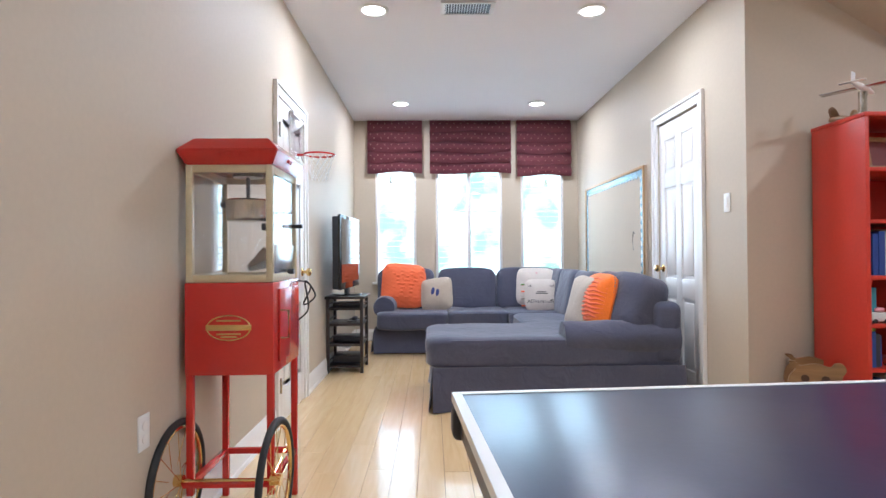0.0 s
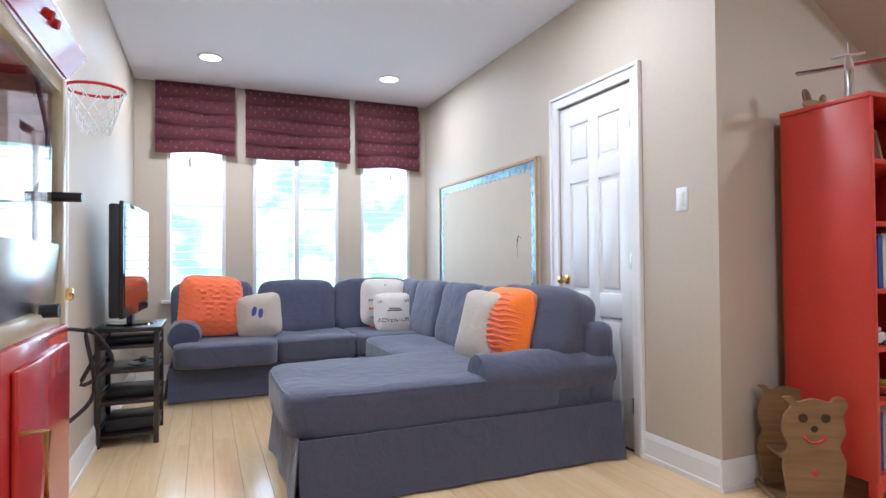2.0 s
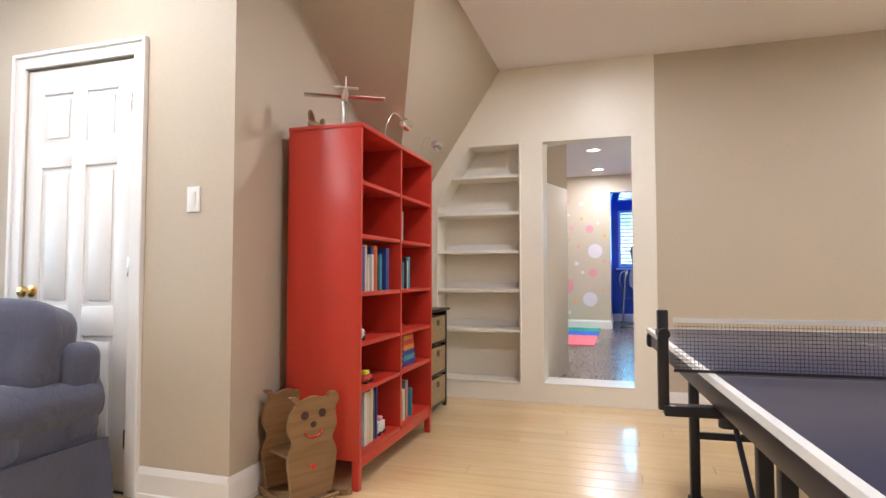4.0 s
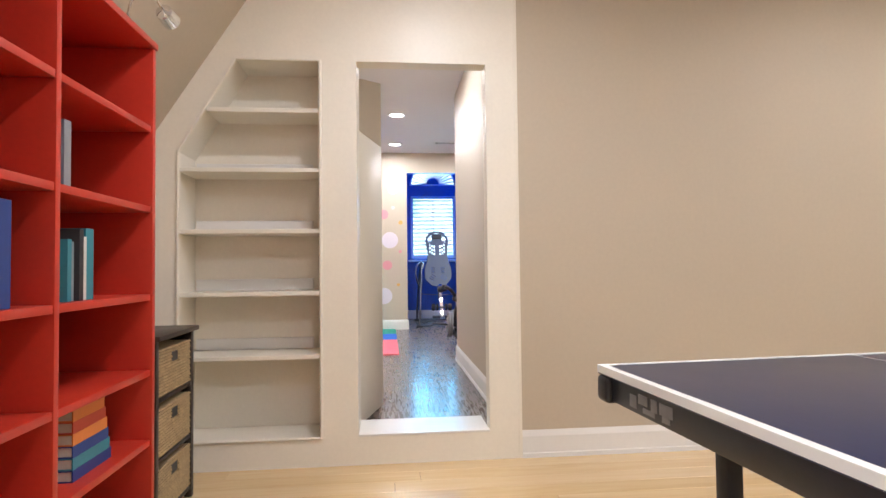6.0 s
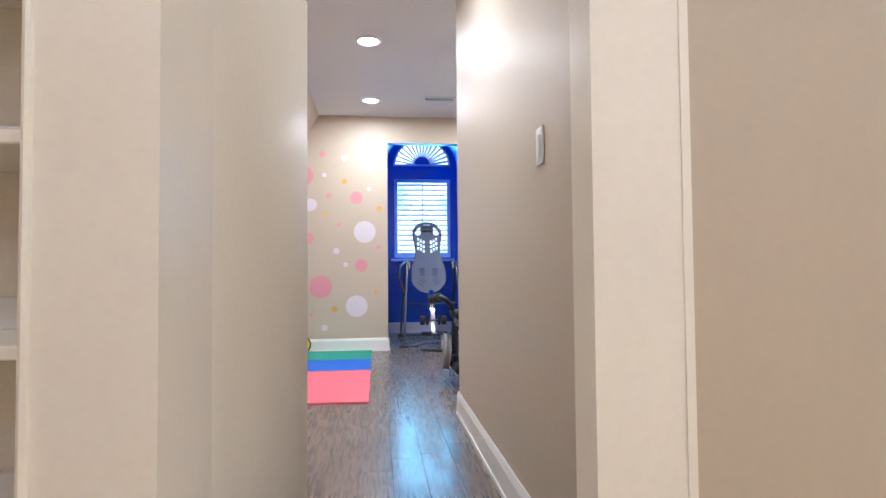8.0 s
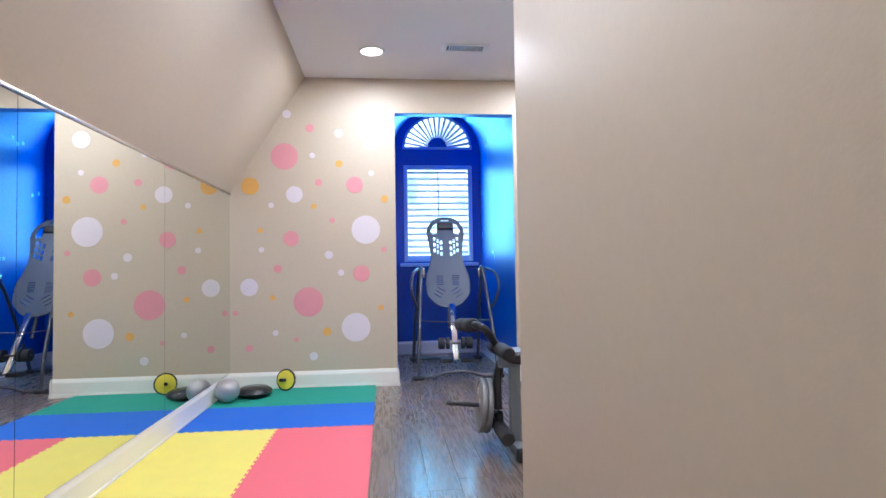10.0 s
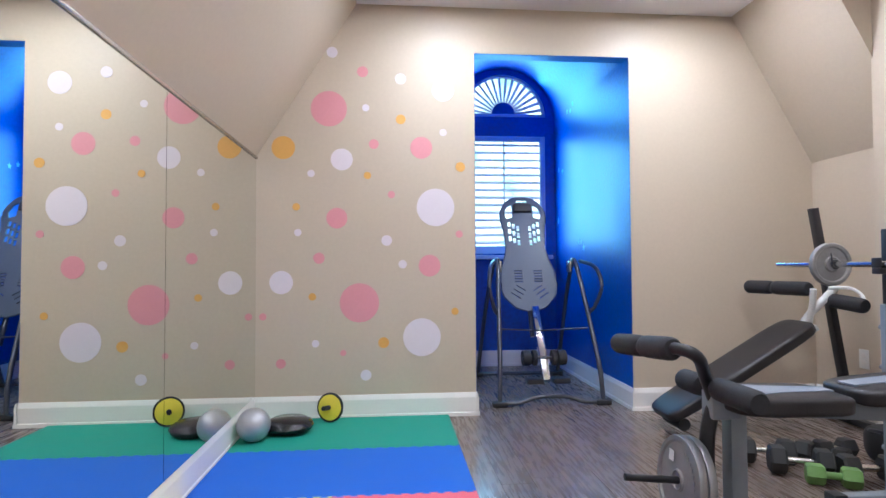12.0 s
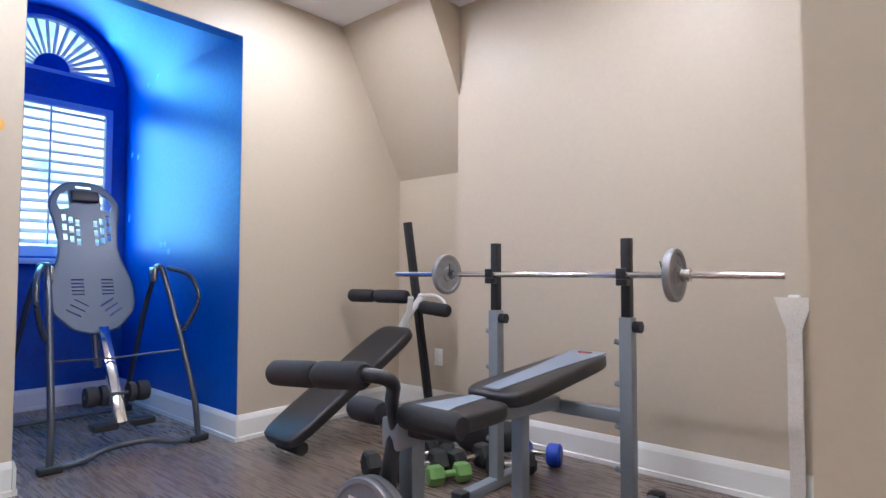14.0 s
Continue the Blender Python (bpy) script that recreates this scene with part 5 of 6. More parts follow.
# small things on the shelves
pf = thing("picture_frame", pose(BX0 + 0.22, BY0 + 0.12, SH[5], -10, 0, 8), "red-brown picture frame with dark print on the top shelf", "picture frame")
bm = bmesh.new()
for a, b, c, d in ((-0.12, 0, 0.12, 0.025), (-0.12, 0.155, 0.12, 0.18), (-0.12, 0.025, -0.095, 0.155), (0.095, 0.025, 0.12, 0.155)):
    slab(bm, a, 0, b, c, 0.015, d, 0.003)
part("frame", bm, BEARW, pf)
part("print", box(-0.095, 0.006, 0.025, 0.095, 0.010, 0.155), plain("dark_print", (0.12, 0.03, 0.03)), pf)
tb = thing("tennis_ball", pose(BX0 + 0.07, BY0 + 0.09, SH[1] + 0.185), "pale green ball resting on books in the bookcase", "ball")
part("felt", lathe(bmesh.new(), [(0.032 * math.sin(a), -0.032 * math.cos(a)) for a in np.linspace(0.02, math.pi - 0.02, 13)], seg=20), plain("pale_green_felt", (0.42, 0.52, 0.12), 0.9), tb)
for k, (x, zc, c, lab) in enumerate(((0.19, SH[1], 2, "small red and yellow toy car on the shelf"), (0.10, SH[2], 1, "small white and pink toy figure block on the shelf"), (0.36, SH[0], 1, "small white boxed toy on the bottom shelf"))):
    ty = thing("toy", pose(BX0 + x, BY0 + 0.06, zc), lab, "toy")
    part("body", box(-0.045, -0.02, 0.008, 0.045, 0.03, 0.04 + 0.015 * k, 0.008), BOOKS[c], ty)
    part("cabin", box(-0.02, -0.015, 0.041 + 0.015 * k, 0.025, 0.025, 0.062 + 0.015 * k, 0.006), YELLOWP if k == 0 else D_PINK, ty)
    for q in (-0.028, 0.028):
        part("wheel", rod(bmesh.new(), (q, -0.024, 0.011), (q, 0.034, 0.011), 0.011, 12), BLACKP, ty)

# on top of the bookcase: model plane and clamp lamps
mp = thing("model_plane", pose(BX0 + 0.10, BY0 + 0.14, BZ), "silver-white model aeroplane on a stand on the bookcase top", "model plane")
part("stand", box(-0.018, -0.012, 0, 0.018, 0.012, 0.14, 0.003), STEEL, mp)
part("foot", box(-0.05, -0.05, 0, 0.05, 0.05, 0.008, 0.003), STEEL, mp)
part("fuselage", moved(lathe(bmesh.new(), [(0.001, -0.12), (0.010, -0.10), (0.017, -0.03), (0.017, 0.05), (0.010, 0.11), (0.002, 0.13)], seg=14, axis="x"), pose(0, 0, 0.160, 0, 6, 30)), WHITEPL, mp)
part("wing", moved(box(-0.022, -0.20, -0.002, 0.022, 0.20, 0.003, 0.0015), pose(0, 0, 0.163, 0, 6, 30)), STEEL, mp)
part("tail_fin", moved(box(-0.125, -0.002, 0.0, -0.085, 0.002, 0.055, 0.001), pose(0, 0, 0.160, 0, 6, 30)), WHITEPL, mp)
part("tail_plane", moved(box(-0.125, -0.06, 0.0, -0.100, 0.06, 0.003, 0.001), pose(0, 0, 0.160, 0, 6, 30)), WHITEPL, mp)
sc = thing("carved_bird", pose(BX0 + 0.12, BY0 + 0.31, BZ), "small brown carved wooden bird figure on the bookcase top", "ornament")
bm = pad(0.16, 0.03, 0.05, 2.4, 6)
part("body", moved(bm, pose(0, 0, 0.03)), BEARW, sc)
part("wing", moved(pad(0.05, 0.02, 0.09, 2.4, 4), pose(-0.05, 0, 0.06, 0, -25)), BEARW, sc)
part("head", moved(pad(0.035, 0.025, 0.06, 2.4, 4), pose(0.06, 0, 0.06, 0, 20)), BEARW, sc)


def clamp_lamp(x, y, yaw):
    d = thing("clip_lamp", pose(x, y, BZ, 0, 0, yaw), "small chrome gooseneck clip lamp on the bookcase top, off", "lamp", "clip lamps on the bookcase")
    part("clip", box(-0.02, -0.015, 0, 0.02, 0.015, 0.018, 0.003), BLACKP, d)
    part("gooseneck", tube(bmesh.new(), curve_pts([(0, 0, 0.015), (0.02, 0, 0.09), (0.08, 0, 0.165), (0.15, 0, 0.180), (0.22, 0, 0.160)], 6), 0.004, 8), CHROME, d)
    part("head", moved(lathe(bmesh.new(), [(0.010, -0.03), (0.028, -0.020), (0.033, 0.035), (0.029, 0.035), (0.024, 0.0), (0, -0.005)], seg=20, axis="x"), pose(0.245, 0, 0.152, 0, 10)), CHROME, d)
    return d


clamp_lamp(BX0 + 0.38, BY0 + 0.04, -6)
clamp_lamp(BX0 + 0.96, BY0 + 0.04, -6)

# ---------------------------------------------------------------- basket drawers
bd = thing("basket_drawer_unit", pose(3.31, 2.47, 0), "black-brown drawer tower with woven drawers beside the red bookcase", "drawer unit")
uw, ud, uh = 0.42, 0.30, 0.755
for x in (0, uw - 0.03):
    for y in (0, ud - 0.03):
        part("post", box(x, y, 0, x + 0.03, y + 0.03, uh - 0.02, 0.002), DARKW, bd)
part("top", box(-0.015, -0.02, uh - 0.02, uw + 0.015, ud + 0.01, uh, 0.004), DARKW, bd)
for x in (0.006, uw - 0.016):
    part("side_panel", box(x, 0.031, 0.04, x + 0.010, ud - 0.031, uh - 0.021), DARKW, bd)
part("back_panel", box(0.031, ud - 0.012, 0.04, uw - 0.031, ud - 0.004, uh - 0.021), DARKW, bd)
for z in (0.035, 0.262, 0.492):
    part("rail", box(0.031, 0.004, z, uw - 0.031, 0.026, z + 0.016, 0.002), DARKW, bd)
    dw = part("drawer", box(0.036, 0.012, z + 0.022, uw - 0.036, ud - 0.02, z + 0.205, 0.006), WICKER, bd, "woven seagrass drawer")
    bm = bmesh.new()
    for k in range(15):
        zz = z + 0.028 + k * 0.0122
        pts = [(0.036 + j * (uw - 0.072) / 28, 0.006 + 0.0045 * ((j + k) % 2), zz) for j in range(29)]
        if 9 <= k <= 12:
            tube(bm, pts[:12], 0.0062, 6)
            tube(bm, pts[17:], 0.0062, 6)
        else:
            tube(bm, pts, 0.0062, 6)
    part("weave", bm, WICKER, dw)
    # the drawer isn't cut: a black block gives the handle opening's shade
    part("handle_hole_shade", box(uw / 2 - 0.032, 0.0065, z + 0.140, uw / 2 + 0.032, 0.0118, z + 0.178), BLACKP, dw, "black block in place of the shade inside the handle opening")

# ---------------------------------------------------------------- wooden bear chair
be = thing("bear_chair", pose(1.74, 2.50, 0, 0, 0, -28), "child's brown wooden rocking chair with bear-shaped sides by the bookcase", "child's chair")
out = [(-0.10, 0.03), (-0.125, 0.20), (-0.10, 0.27), (-0.125, 0.33), (-0.115, 0.40), (-0.087, 0.44), (-0.12, 0.475), (-0.085, 0.475), (-0.065, 0.455), (0.0, 0.47), (0.065, 0.455), (0.085, 0.475), (0.12, 0.475), (0.135, 0.44), (0.115, 0.40), (0.125, 0.33), (0.10, 0.27), (0.125, 0.20), (0.10, 0.03)]
for y in (-0.01, 0.22):
    sp = part("side", prism(bmesh.new(), [(v.x, v.y) for v in curve_pts([(a, b, 0) for a, b in out], 3)], "y", y, y + 0.018), BEARW, be)
    if y < 0:
        for x, z, r, c in ((-0.045, 0.39, 0.019, "dark"), (0.045, 0.39, 0.019, "dark"), (0.0, 0.345, 0.014, "dark"), (0.0, 0.16, 0.013, "red")):
            part("eye" if z > 0.36 else "nose", rod(bmesh.new(), (x, y - 0.002, z), (x, y + 0.001, z), r, 18), plain("burnt_wood_%s" % c, (0.05, 0.02, 0.01)) if c == "dark" else CARTR, sp)
        part("mouth", tube(bmesh.new(), curve_pts([(-0.045, y - 0.002, 0.315), (-0.02, y - 0.003, 0.292), (0.02, y - 0.003, 0.292), (0.045, y - 0.002, 0.315)], 4), 0.005, 6), CARTR, sp)
part("seat", box(-0.09, 0.009, 0.19, 0.09, 0.219, 0.205, 0.003), BEARW, be)
for x in (-0.115, 0.115):
    part("rocker", tube(bmesh.new(), curve_pts([(x, -0.13, 0.05), (x, -0.02, 0.018), (x, 0.12, 0.014), (x, 0.26, 0.022), (x, 0.36, 0.06)], 4), 0.014, 8), BEARW, be)
for y in (-0.06, 0.29):
    part("cross_bar", rod(bmesh.new(), (-0.115, y, 0.03), (0.115, y, 0.03), 0.009, 10), BEARW, be)

# ---------------------------------------------------------------- table tennis table
TX0, TX1, TY0, TY1 = -0.20, 2.54, -0.665, 0.857
tt = thing("table_tennis_table", pose(TX0 + 0.10, TY0, -0.018, 0, 0, 4.0), "dark blue table tennis table with white edge lines and black apron", "table tennis table")
tl, tw = TX1 - TX0, TY1 - TY0
for a, b in ((0, tl / 2 - 0.002), (tl / 2 + 0.002, tl)):
    part("table_half", box(a, 0, 0.738, b, tw, 0.76, 0.002), TABLETOP, tt)
bm = bmesh.new()
for a, b, c, d in ((0, 0.0, tl, 0.02), (0, tw - 0.02, tl, tw), (0, 0.02, 0.02, tw - 0.02), (tl - 0.02, 0.02, tl, tw - 0.02), (0.02, tw / 2 - 0.0015, tl - 0.02, tw / 2 + 0.0015)):
    slab(bm, a, b, 0.7603, c, d, 0.7612)
for a, b, c, d in ((-0.0012, 0, -0.0004, tw), (tl + 0.0004, 0, tl + 0.0012, tw)):
    slab(bm, a, b, 0.742, c, d, 0.7612)
for b, d in ((-0.0012, -0.0004), (tw + 0.0004, tw + 0.0012)):
    slab(bm, 0, b, 0.742, tl, d, 0.7612)
part("edge_marking", bm, WHITEPL, tt, kind="stuff")
bm = bmesh.new()
for a, b, c, d in ((0.015, 0.012, tl - 0.015, 0.032), (0.015, tw - 0.032, tl - 0.015, tw - 0.012), (0.012, 0.032, 0.032, tw - 0.032), (tl - 0.032, 0.032, tl - 0.012, tw - 0.032)):
    slab(bm, a, b, 0.675, c, d, 0.7375, 0.004)
part("apron", bm, BLACKP, tt)
for x in (0.0, tl - 0.055):
    for y in (0.0, tw - 0.055):
        part("corner_guard", box(x - 0.004, y - 0.004, 0.668, x + 0.059, y + 0.059, 0.7378, 0.014, 3), BLACKP, tt)
bm = bmesh.new()
for k, (a, b, c, d) in enumerate(((0, 0.702, 0.05, 0.728), (0.01, 0.688, 0.04, 0.702), (0.06, 0.70, 0.085, 0.728), (0.07, 0.688, 0.12, 0.70), (0.10, 0.705, 0.14, 0.728), (0.15, 0.69, 0.18, 0.72))):
    slab(bm, tl - 0.33 + a, tw - 0.0125, b - 0.003, tl - 0.33 + c, tw - 0.0100, d - 0.003, 0.001)
part("side_graphic", bm, IRON, tt, "plain grey blocks of a side graphic", kind="stuff")
for x in (0.30, 1.28, 1.46, tl - 0.30):
    for y in (0.16, tw - 0.16):
        lg = part("leg", box(x - 0.02, y - 0.02, 0.04, x + 0.02, y + 0.02, 0.737, 0.004), BLACKP, tt)
        part("foot", rod(bmesh.new(), (x, y, 0.0182), (x, y, 0.045), 0.032, 16), RUBBER, lg)
    part("cross_brace", box(x - 0.012, 0.18, 0.30, x + 0.012, tw - 0.18, 0.33, 0.003), BLACKP, tt)
for x0, x1 in ((0.30, 1.28), (1.46, tl - 0.30)):
    for y in (0.16, tw - 0.16):
        part("diagonal_strut", rod(bmesh.new(), (x0 if x0 > 1 else x1, y, 0.25), ((x0 + x1) / 2, y, 0.72), 0.009, 8), BLACKP, tt)
ne = thing("table_tennis_net", pose(TX0 + 0.10 + 1.37 * math.cos(radians(4)), TY0 + 1.37 * math.sin(radians(4)), 0.742, 0, 0, 4.0), "black table tennis net with a white tape, clamped across the table", "net")
for s, y in ((-1, -0.115), (1, tw + 0.115)):
    ps = part("post", box(-0.014, y - 0.014, -0.10, 0.014, y + 0.014, 0.175, 0.004), BLACKP, ne)
    yy = y - s * 0.16
    part("clamp", box(-0.02, min(y, yy) + 0.0, -0.115, 0.02, max(y, yy), -0.085, 0.004), BLACKP, ps)
    part("clamp_knob", rod(bmesh.new(), (0, yy, -0.14), (0, yy, -0.09), 0.022, 14), BLACKP, ps)
    part("tension_knob", rod(bmesh.new(), (-0.03, y, 0.11), (0.03, y, 0.11), 0.016, 12), BLACKP, ps)
part("tape", box(-0.002, -0.087, 0.140, 0.002, tw + 0.087, 0.153), WHITEPL, ne, "white top tape")
part("bottom_cord", box(-0.002, -0.087, 0.004, 0.002, tw + 0.087, 0.012), NETM, ne)
bm = bmesh.new()
for k in range(12):
    z = 0.018 + k * 0.0102
    slab(bm, -0.0004, -0.085, z - 0.0006, 0.0004, tw + 0.085, z + 0.0006)
for k in range(int((tw + 0.17) / 0.010)):
    y = -0.085 + k * 0.010
    slab(bm, -0.0004, y - 0.0004, 0.012, 0.0004, y + 0.0004, 0.14)
part("mesh", bm, NETM, ne, smooth=False)


# ---------------------------------------------------------------- gym: mirror, mats, decals
mw = thing("wall_mirror", pose(0, GY1, 0), "frameless wall mirror in tall panels with a thin silver top rail", "mirror")
for a, b in ((5.13, 6.72), (6.723, 8.05), (8.053, GX1 - 0.003)):
    part("mirror_panel", box(a, -0.012, G + 0.150, b, -0.002, 1.700), MIRROR, mw, smooth=False)
part("top_rail", box(5.13, -0.020, 1.701, GX1 - 0.002, -0.002, 1.716, 0.002), STEEL, mw)


def toothed(x0, y0, x1, y1, z0, z1, edges):
    """A foam tile whose named edges carry interlocking teeth."""
    def side(a, b, on):
        a, b = Vector(a), Vector(b)
        d = b - a
        n = Vector((d.y, -d.x)).normalized() * 0.011
        if not on:
            return [a]
        out, m = [a], 10
        for k in range(m):
            p, q = a + d * ((k + 0.25) / m), a + d * ((k + 0.75) / m)
            u = d.normalized() * 0.005
            out += [p + u - n * 0.0, p - u + n, q + u + n, q - u - n * 0.0] if on > 0 else [p + u, p - u - n, q + u - n, q - u]
        return out
    poly = side((x0, y0), (x1, y0), edges[0]) + side((x1, y0), (x1, y1), edges[1]) + side((x1, y1), (x0, y1), edges[2]) + side((x0, y1), (x0, y0), edges[3])
    return prism(bmesh.new(), [(p.x, p.y) for p in poly], "z", z0, z1)


fm = thing("foam_mat", pose(0, 0, G), "interlocking teal, blue, yellow and coral foam mat along the mirror", "floor mat")
ys = (1.48, 2.07, 2.657)
for r in range(4):
    xb = GX1 - 0.022 - r * 0.605
    xa = max(xb - 0.605, 7.0)
    for c in range(2):
        m_ = (GREEN_T, GREEN_T) if r == 0 else (BLUE_T, BLUE_T) if r == 1 else (PINK_T, YELL_T)
        # a tile's own teeth point out at two edges; its neighbours' gaps take them
        e = (0, -1 if r else 0, -1 if c == 0 else 0, 1 if r < 3 else 0)
        e = (1 if c == 1 else 0, e[1], e[2], e[3])
        part("mat_tile", toothed(xa + 0.0, ys[c], xb, ys[c + 1], 0.0005, 0.013, e), m_[c], fm, smooth=False)

DOTS = [
    ('w', 1.47, 2.16, 0.070), ('w', 1.52, 1.41, 0.120), ('w', 1.61, 0.59, 0.119), ('p', 2.19, 2.03, 0.112), ('p', 2.00, 0.81, 0.122), ('w', 2.17, 2.39, 0.035),
    ('w', 1.74, 2.23, 0.035), ('p', 1.98, 2.27, 0.035), ('o', 2.47, 1.78, 0.072), ('w', 2.11, 1.71, 0.069), ('w', 1.96, 2.04, 0.023), ('o', 1.74, 1.97, 0.031),
    ('p', 1.61, 1.79, 0.070), ('w', 1.47, 1.89, 0.023), ('p', 1.91, 1.81, 0.031), ('o', 1.95, 1.61, 0.023), ('w', 2.30, 1.62, 0.023), ('o', 2.39, 1.41, 0.023),
    ('p', 2.14, 1.34, 0.065), ('w', 2.38, 1.25, 0.023), ('w', 1.83, 1.20, 0.034), ('p', 2.25, 1.09, 0.035), ('w', 1.73, 1.05, 0.027), ('p', 1.56, 1.04, 0.069),
    ('w', 2.48, 0.94, 0.072), ('o', 1.36, 1.67, 0.031), ('o', 1.40, 0.75, 0.023), ('p', 2.59, 0.73, 0.022), ('w', 2.27, 0.56, 0.023), ('o', 1.85, 0.56, 0.034),
    ('p', 2.48, 0.44, 0.030), ('w', 1.96, 0.36, 0.034), ('p', 2.10, 0.50, 0.019), ('o', 2.29, 0.85, 0.023), ('p', 1.80, 1.49, 0.023), ('p', 1.37, 1.24, 0.023),
]
STARS = [(10.61, 2.44), (10.68, 2.39), (10.77, 2.41), (10.43, 1.23), (10.49, 1.23), (10.37, 1.18), (10.93, 1.90), (11.04, 1.93), (11.25, 1.44), (11.34, 1.46)]
MOON = (11.07, 2.59)
for k, y, z, r in DOTS:
    d = thing("wall_decal", pose(GX1, y + 0.033, z - 0.005), {"w": "round lilac-white", "p": "round pink", "o": "round amber"}[k] + (" large" if r > 0.1 else " small" if r < 0.04 else "") + " vinyl dot stuck on the tan wall", "wall decal", "dots on the wall")
    part("disc", lathe(bmesh.new(), [(0, -0.0005), (r, -0.0005), (r, -0.0022), (0, -0.0022)], seg=40 if r > 0.05 else 20, axis="x"), {"w": D_WHITE, "p": D_PINK, "o": D_ORANGE}[k], d)
for x, z in STARS:
    x = min(x, AX - 0.1)
    d = thing("wall_star", pose(x, AY0, z), "small pale blue painted star on the deep blue wall", "painted star", "stars on the blue wall")
    part("star", prism(bmesh.new(), [(r * math.cos(a), r * math.sin(a)) for r, a in (((0.030, 0.012)[i % 2], i * math.tau / 10 + 0.3) for i in range(10))], "y", 0.0005, 0.002), STAR, d, smooth=False)
d = thing("wall_moon", pose(min(MOON[0], AX - 0.15), AY0, MOON[1]), "pale blue crescent moon painted on the deep blue wall", "painted moon")
o1 = [(0.085 * math.cos(a), 0.085 * math.sin(a)) for a in np.linspace(-2.0, 1.2, 16)]
o2 = [(-0.045 + 0.085 * math.cos(a), 0.035 + 0.085 * math.sin(a)) for a in np.linspace(0.95, -1.65, 14)]
part("crescent", prism(bmesh.new(), o1 + o2, "y", 0.0005, 0.002), STAR, d, smooth=False)

# ---------------------------------------------------------------- small gear in the mat corner
Z1 = G + 0.0135
b = thing("exercise_ball", pose(8.98, 2.565, Z1 + 0.088), "small silver exercise ball on the teal mat by the mirror", "exercise ball")
part("shell", lathe(bmesh.new(), [(0.088 * math.sin(a), -0.088 * math.cos(a)) for a in np.linspace(0.03, math.pi - 0.03, 25)], seg=36), SILVERB, b)
b = thing("balance_disc", pose(9.15, 2.41, Z1), "glossy black inflated balance cushion on the teal mat", "balance cushion")
part("cushion", lathe(bmesh.new(), [(0.0, 0.004), (0.09, 0.0), (0.127, 0.017), (0.137, 0.037), (0.127, 0.058), (0.096, 0.075), (0.0, 0.081)], seg=44), mat("glossy_black_vinyl", (0.012, 0.012, 0.015), 0.18, vary=0.1, bump=0.05), b)
b = thing("ab_wheel", pose(9.325, 2.20, Z1 + 0.086, 8, 0, 68), "yellow and black ab roller wheel leaning against the baseboard", "ab wheel")
part("tyre", tube(bmesh.new(), [(0.078 * math.cos(a), 0, 0.078 * math.sin(a)) for a in np.linspace(0, math.tau, 41)[:-1]], 0.009, 10, True), RUBBER, b)
part("disc", lathe(bmesh.new(), [(0.0, -0.018), (0.03, -0.018), (0.075, -0.008), (0.075, 0.008), (0.03, 0.018), (0.0, 0.018)], seg=36, axis="y"), YELLOWP, b)
bm = bmesh.new()
for k in range(12):
    a = k * math.tau / 12
    rod(bm, (0.03 * math.cos(a), -0.0165, 0.03 * math.sin(a)), (0.068 * math.cos(a), -0.0105, 0.068 * math.sin(a)), 0.002, 5)
part("disc_ribs", bm, BLACKP, b)
for s in (-1, 1):
    part("grip", rod(bmesh.new(), (0, s * 0.018, 0), (0, s * 0.085, 0), 0.014, 14), FOAM, b)

# ---------------------------------------------------------------- inversion table
iv = thing("inversion_table", pose(9.62, 0.76, G), "grey-blue inversion table on a dark tubular frame in the alcove", "inversion table")
for s in (-1, 1):
    y = s * 0.345
    part("front_leg", tube(bmesh.new(), curve_pts([(0.0, y * 1.03, 0.03), (0.04, y * 1.0, 0.25), (0.20, y * 0.93, 0.62), (0.36, y * 0.86, 0.94), (0.42, y * 0.84, 0.985), (0.50, y * 0.88, 0.975)], 6), 0.0165, 12), DARKM, iv)
    part("rear_leg", tube(bmesh.new(), curve_pts([(1.05, y, 0.03), (0.92, y * 0.98, 0.30), (0.66, y * 0.92, 0.75), (0.48, y * 0.88, 0.97)], 6), 0.0165, 12), DARKM, iv)
    part("hand_rail", tube(bmesh.new(), curve_pts([(0.36, y * 0.94, 0.975), (0.20, y * 1.10, 0.93), (0.12, y * 1.16, 0.80), (0.16, y * 1.06, 0.66), (0.20, y * 0.96, 0.60)], 6), 0.014, 10), DARKM, iv)
    part("hinge_bracket", box(0.40, y * 0.78 - 0.012, 0.89, 0.48, y * 0.78 + 0.012, 0.98, 0.005), STEEL, iv)
    part("foot_cap", box(-0.03, y * 1.03 - 0.05, 0.0, 0.03, y * 1.03 + 0.05, 0.035, 0.008), RUBBER, iv)
    part("rear_foot_cap", box(1.02, y - 0.04, 0.0, 1.08, y + 0.04, 0.035, 0.008), RUBBER, iv)
part("front_bar", tube(bmesh.new(), curve_pts([(0, -0.34, 0.022), (0.0, -0.22, 0.024), (0.02, -0.10, 0.055), (0.02, 0.10, 0.055), (0.0, 0.22, 0.024), (0, 0.34, 0.022)], 6), 0.0155, 12), DARKM, iv)
part("rear_bar", tube(bmesh.new(), [(1.05, -0.33, 0.022), (1.05, 0.33, 0.022)], 0.0155, 12), DARKM, iv)
part("spreader", tube(bmesh.new(), [(0.16, -0.31, 0.50), (0.30, 0, 0.47), (0.16, 0.31, 0.50)], 0.006, 8), DARKM, iv)
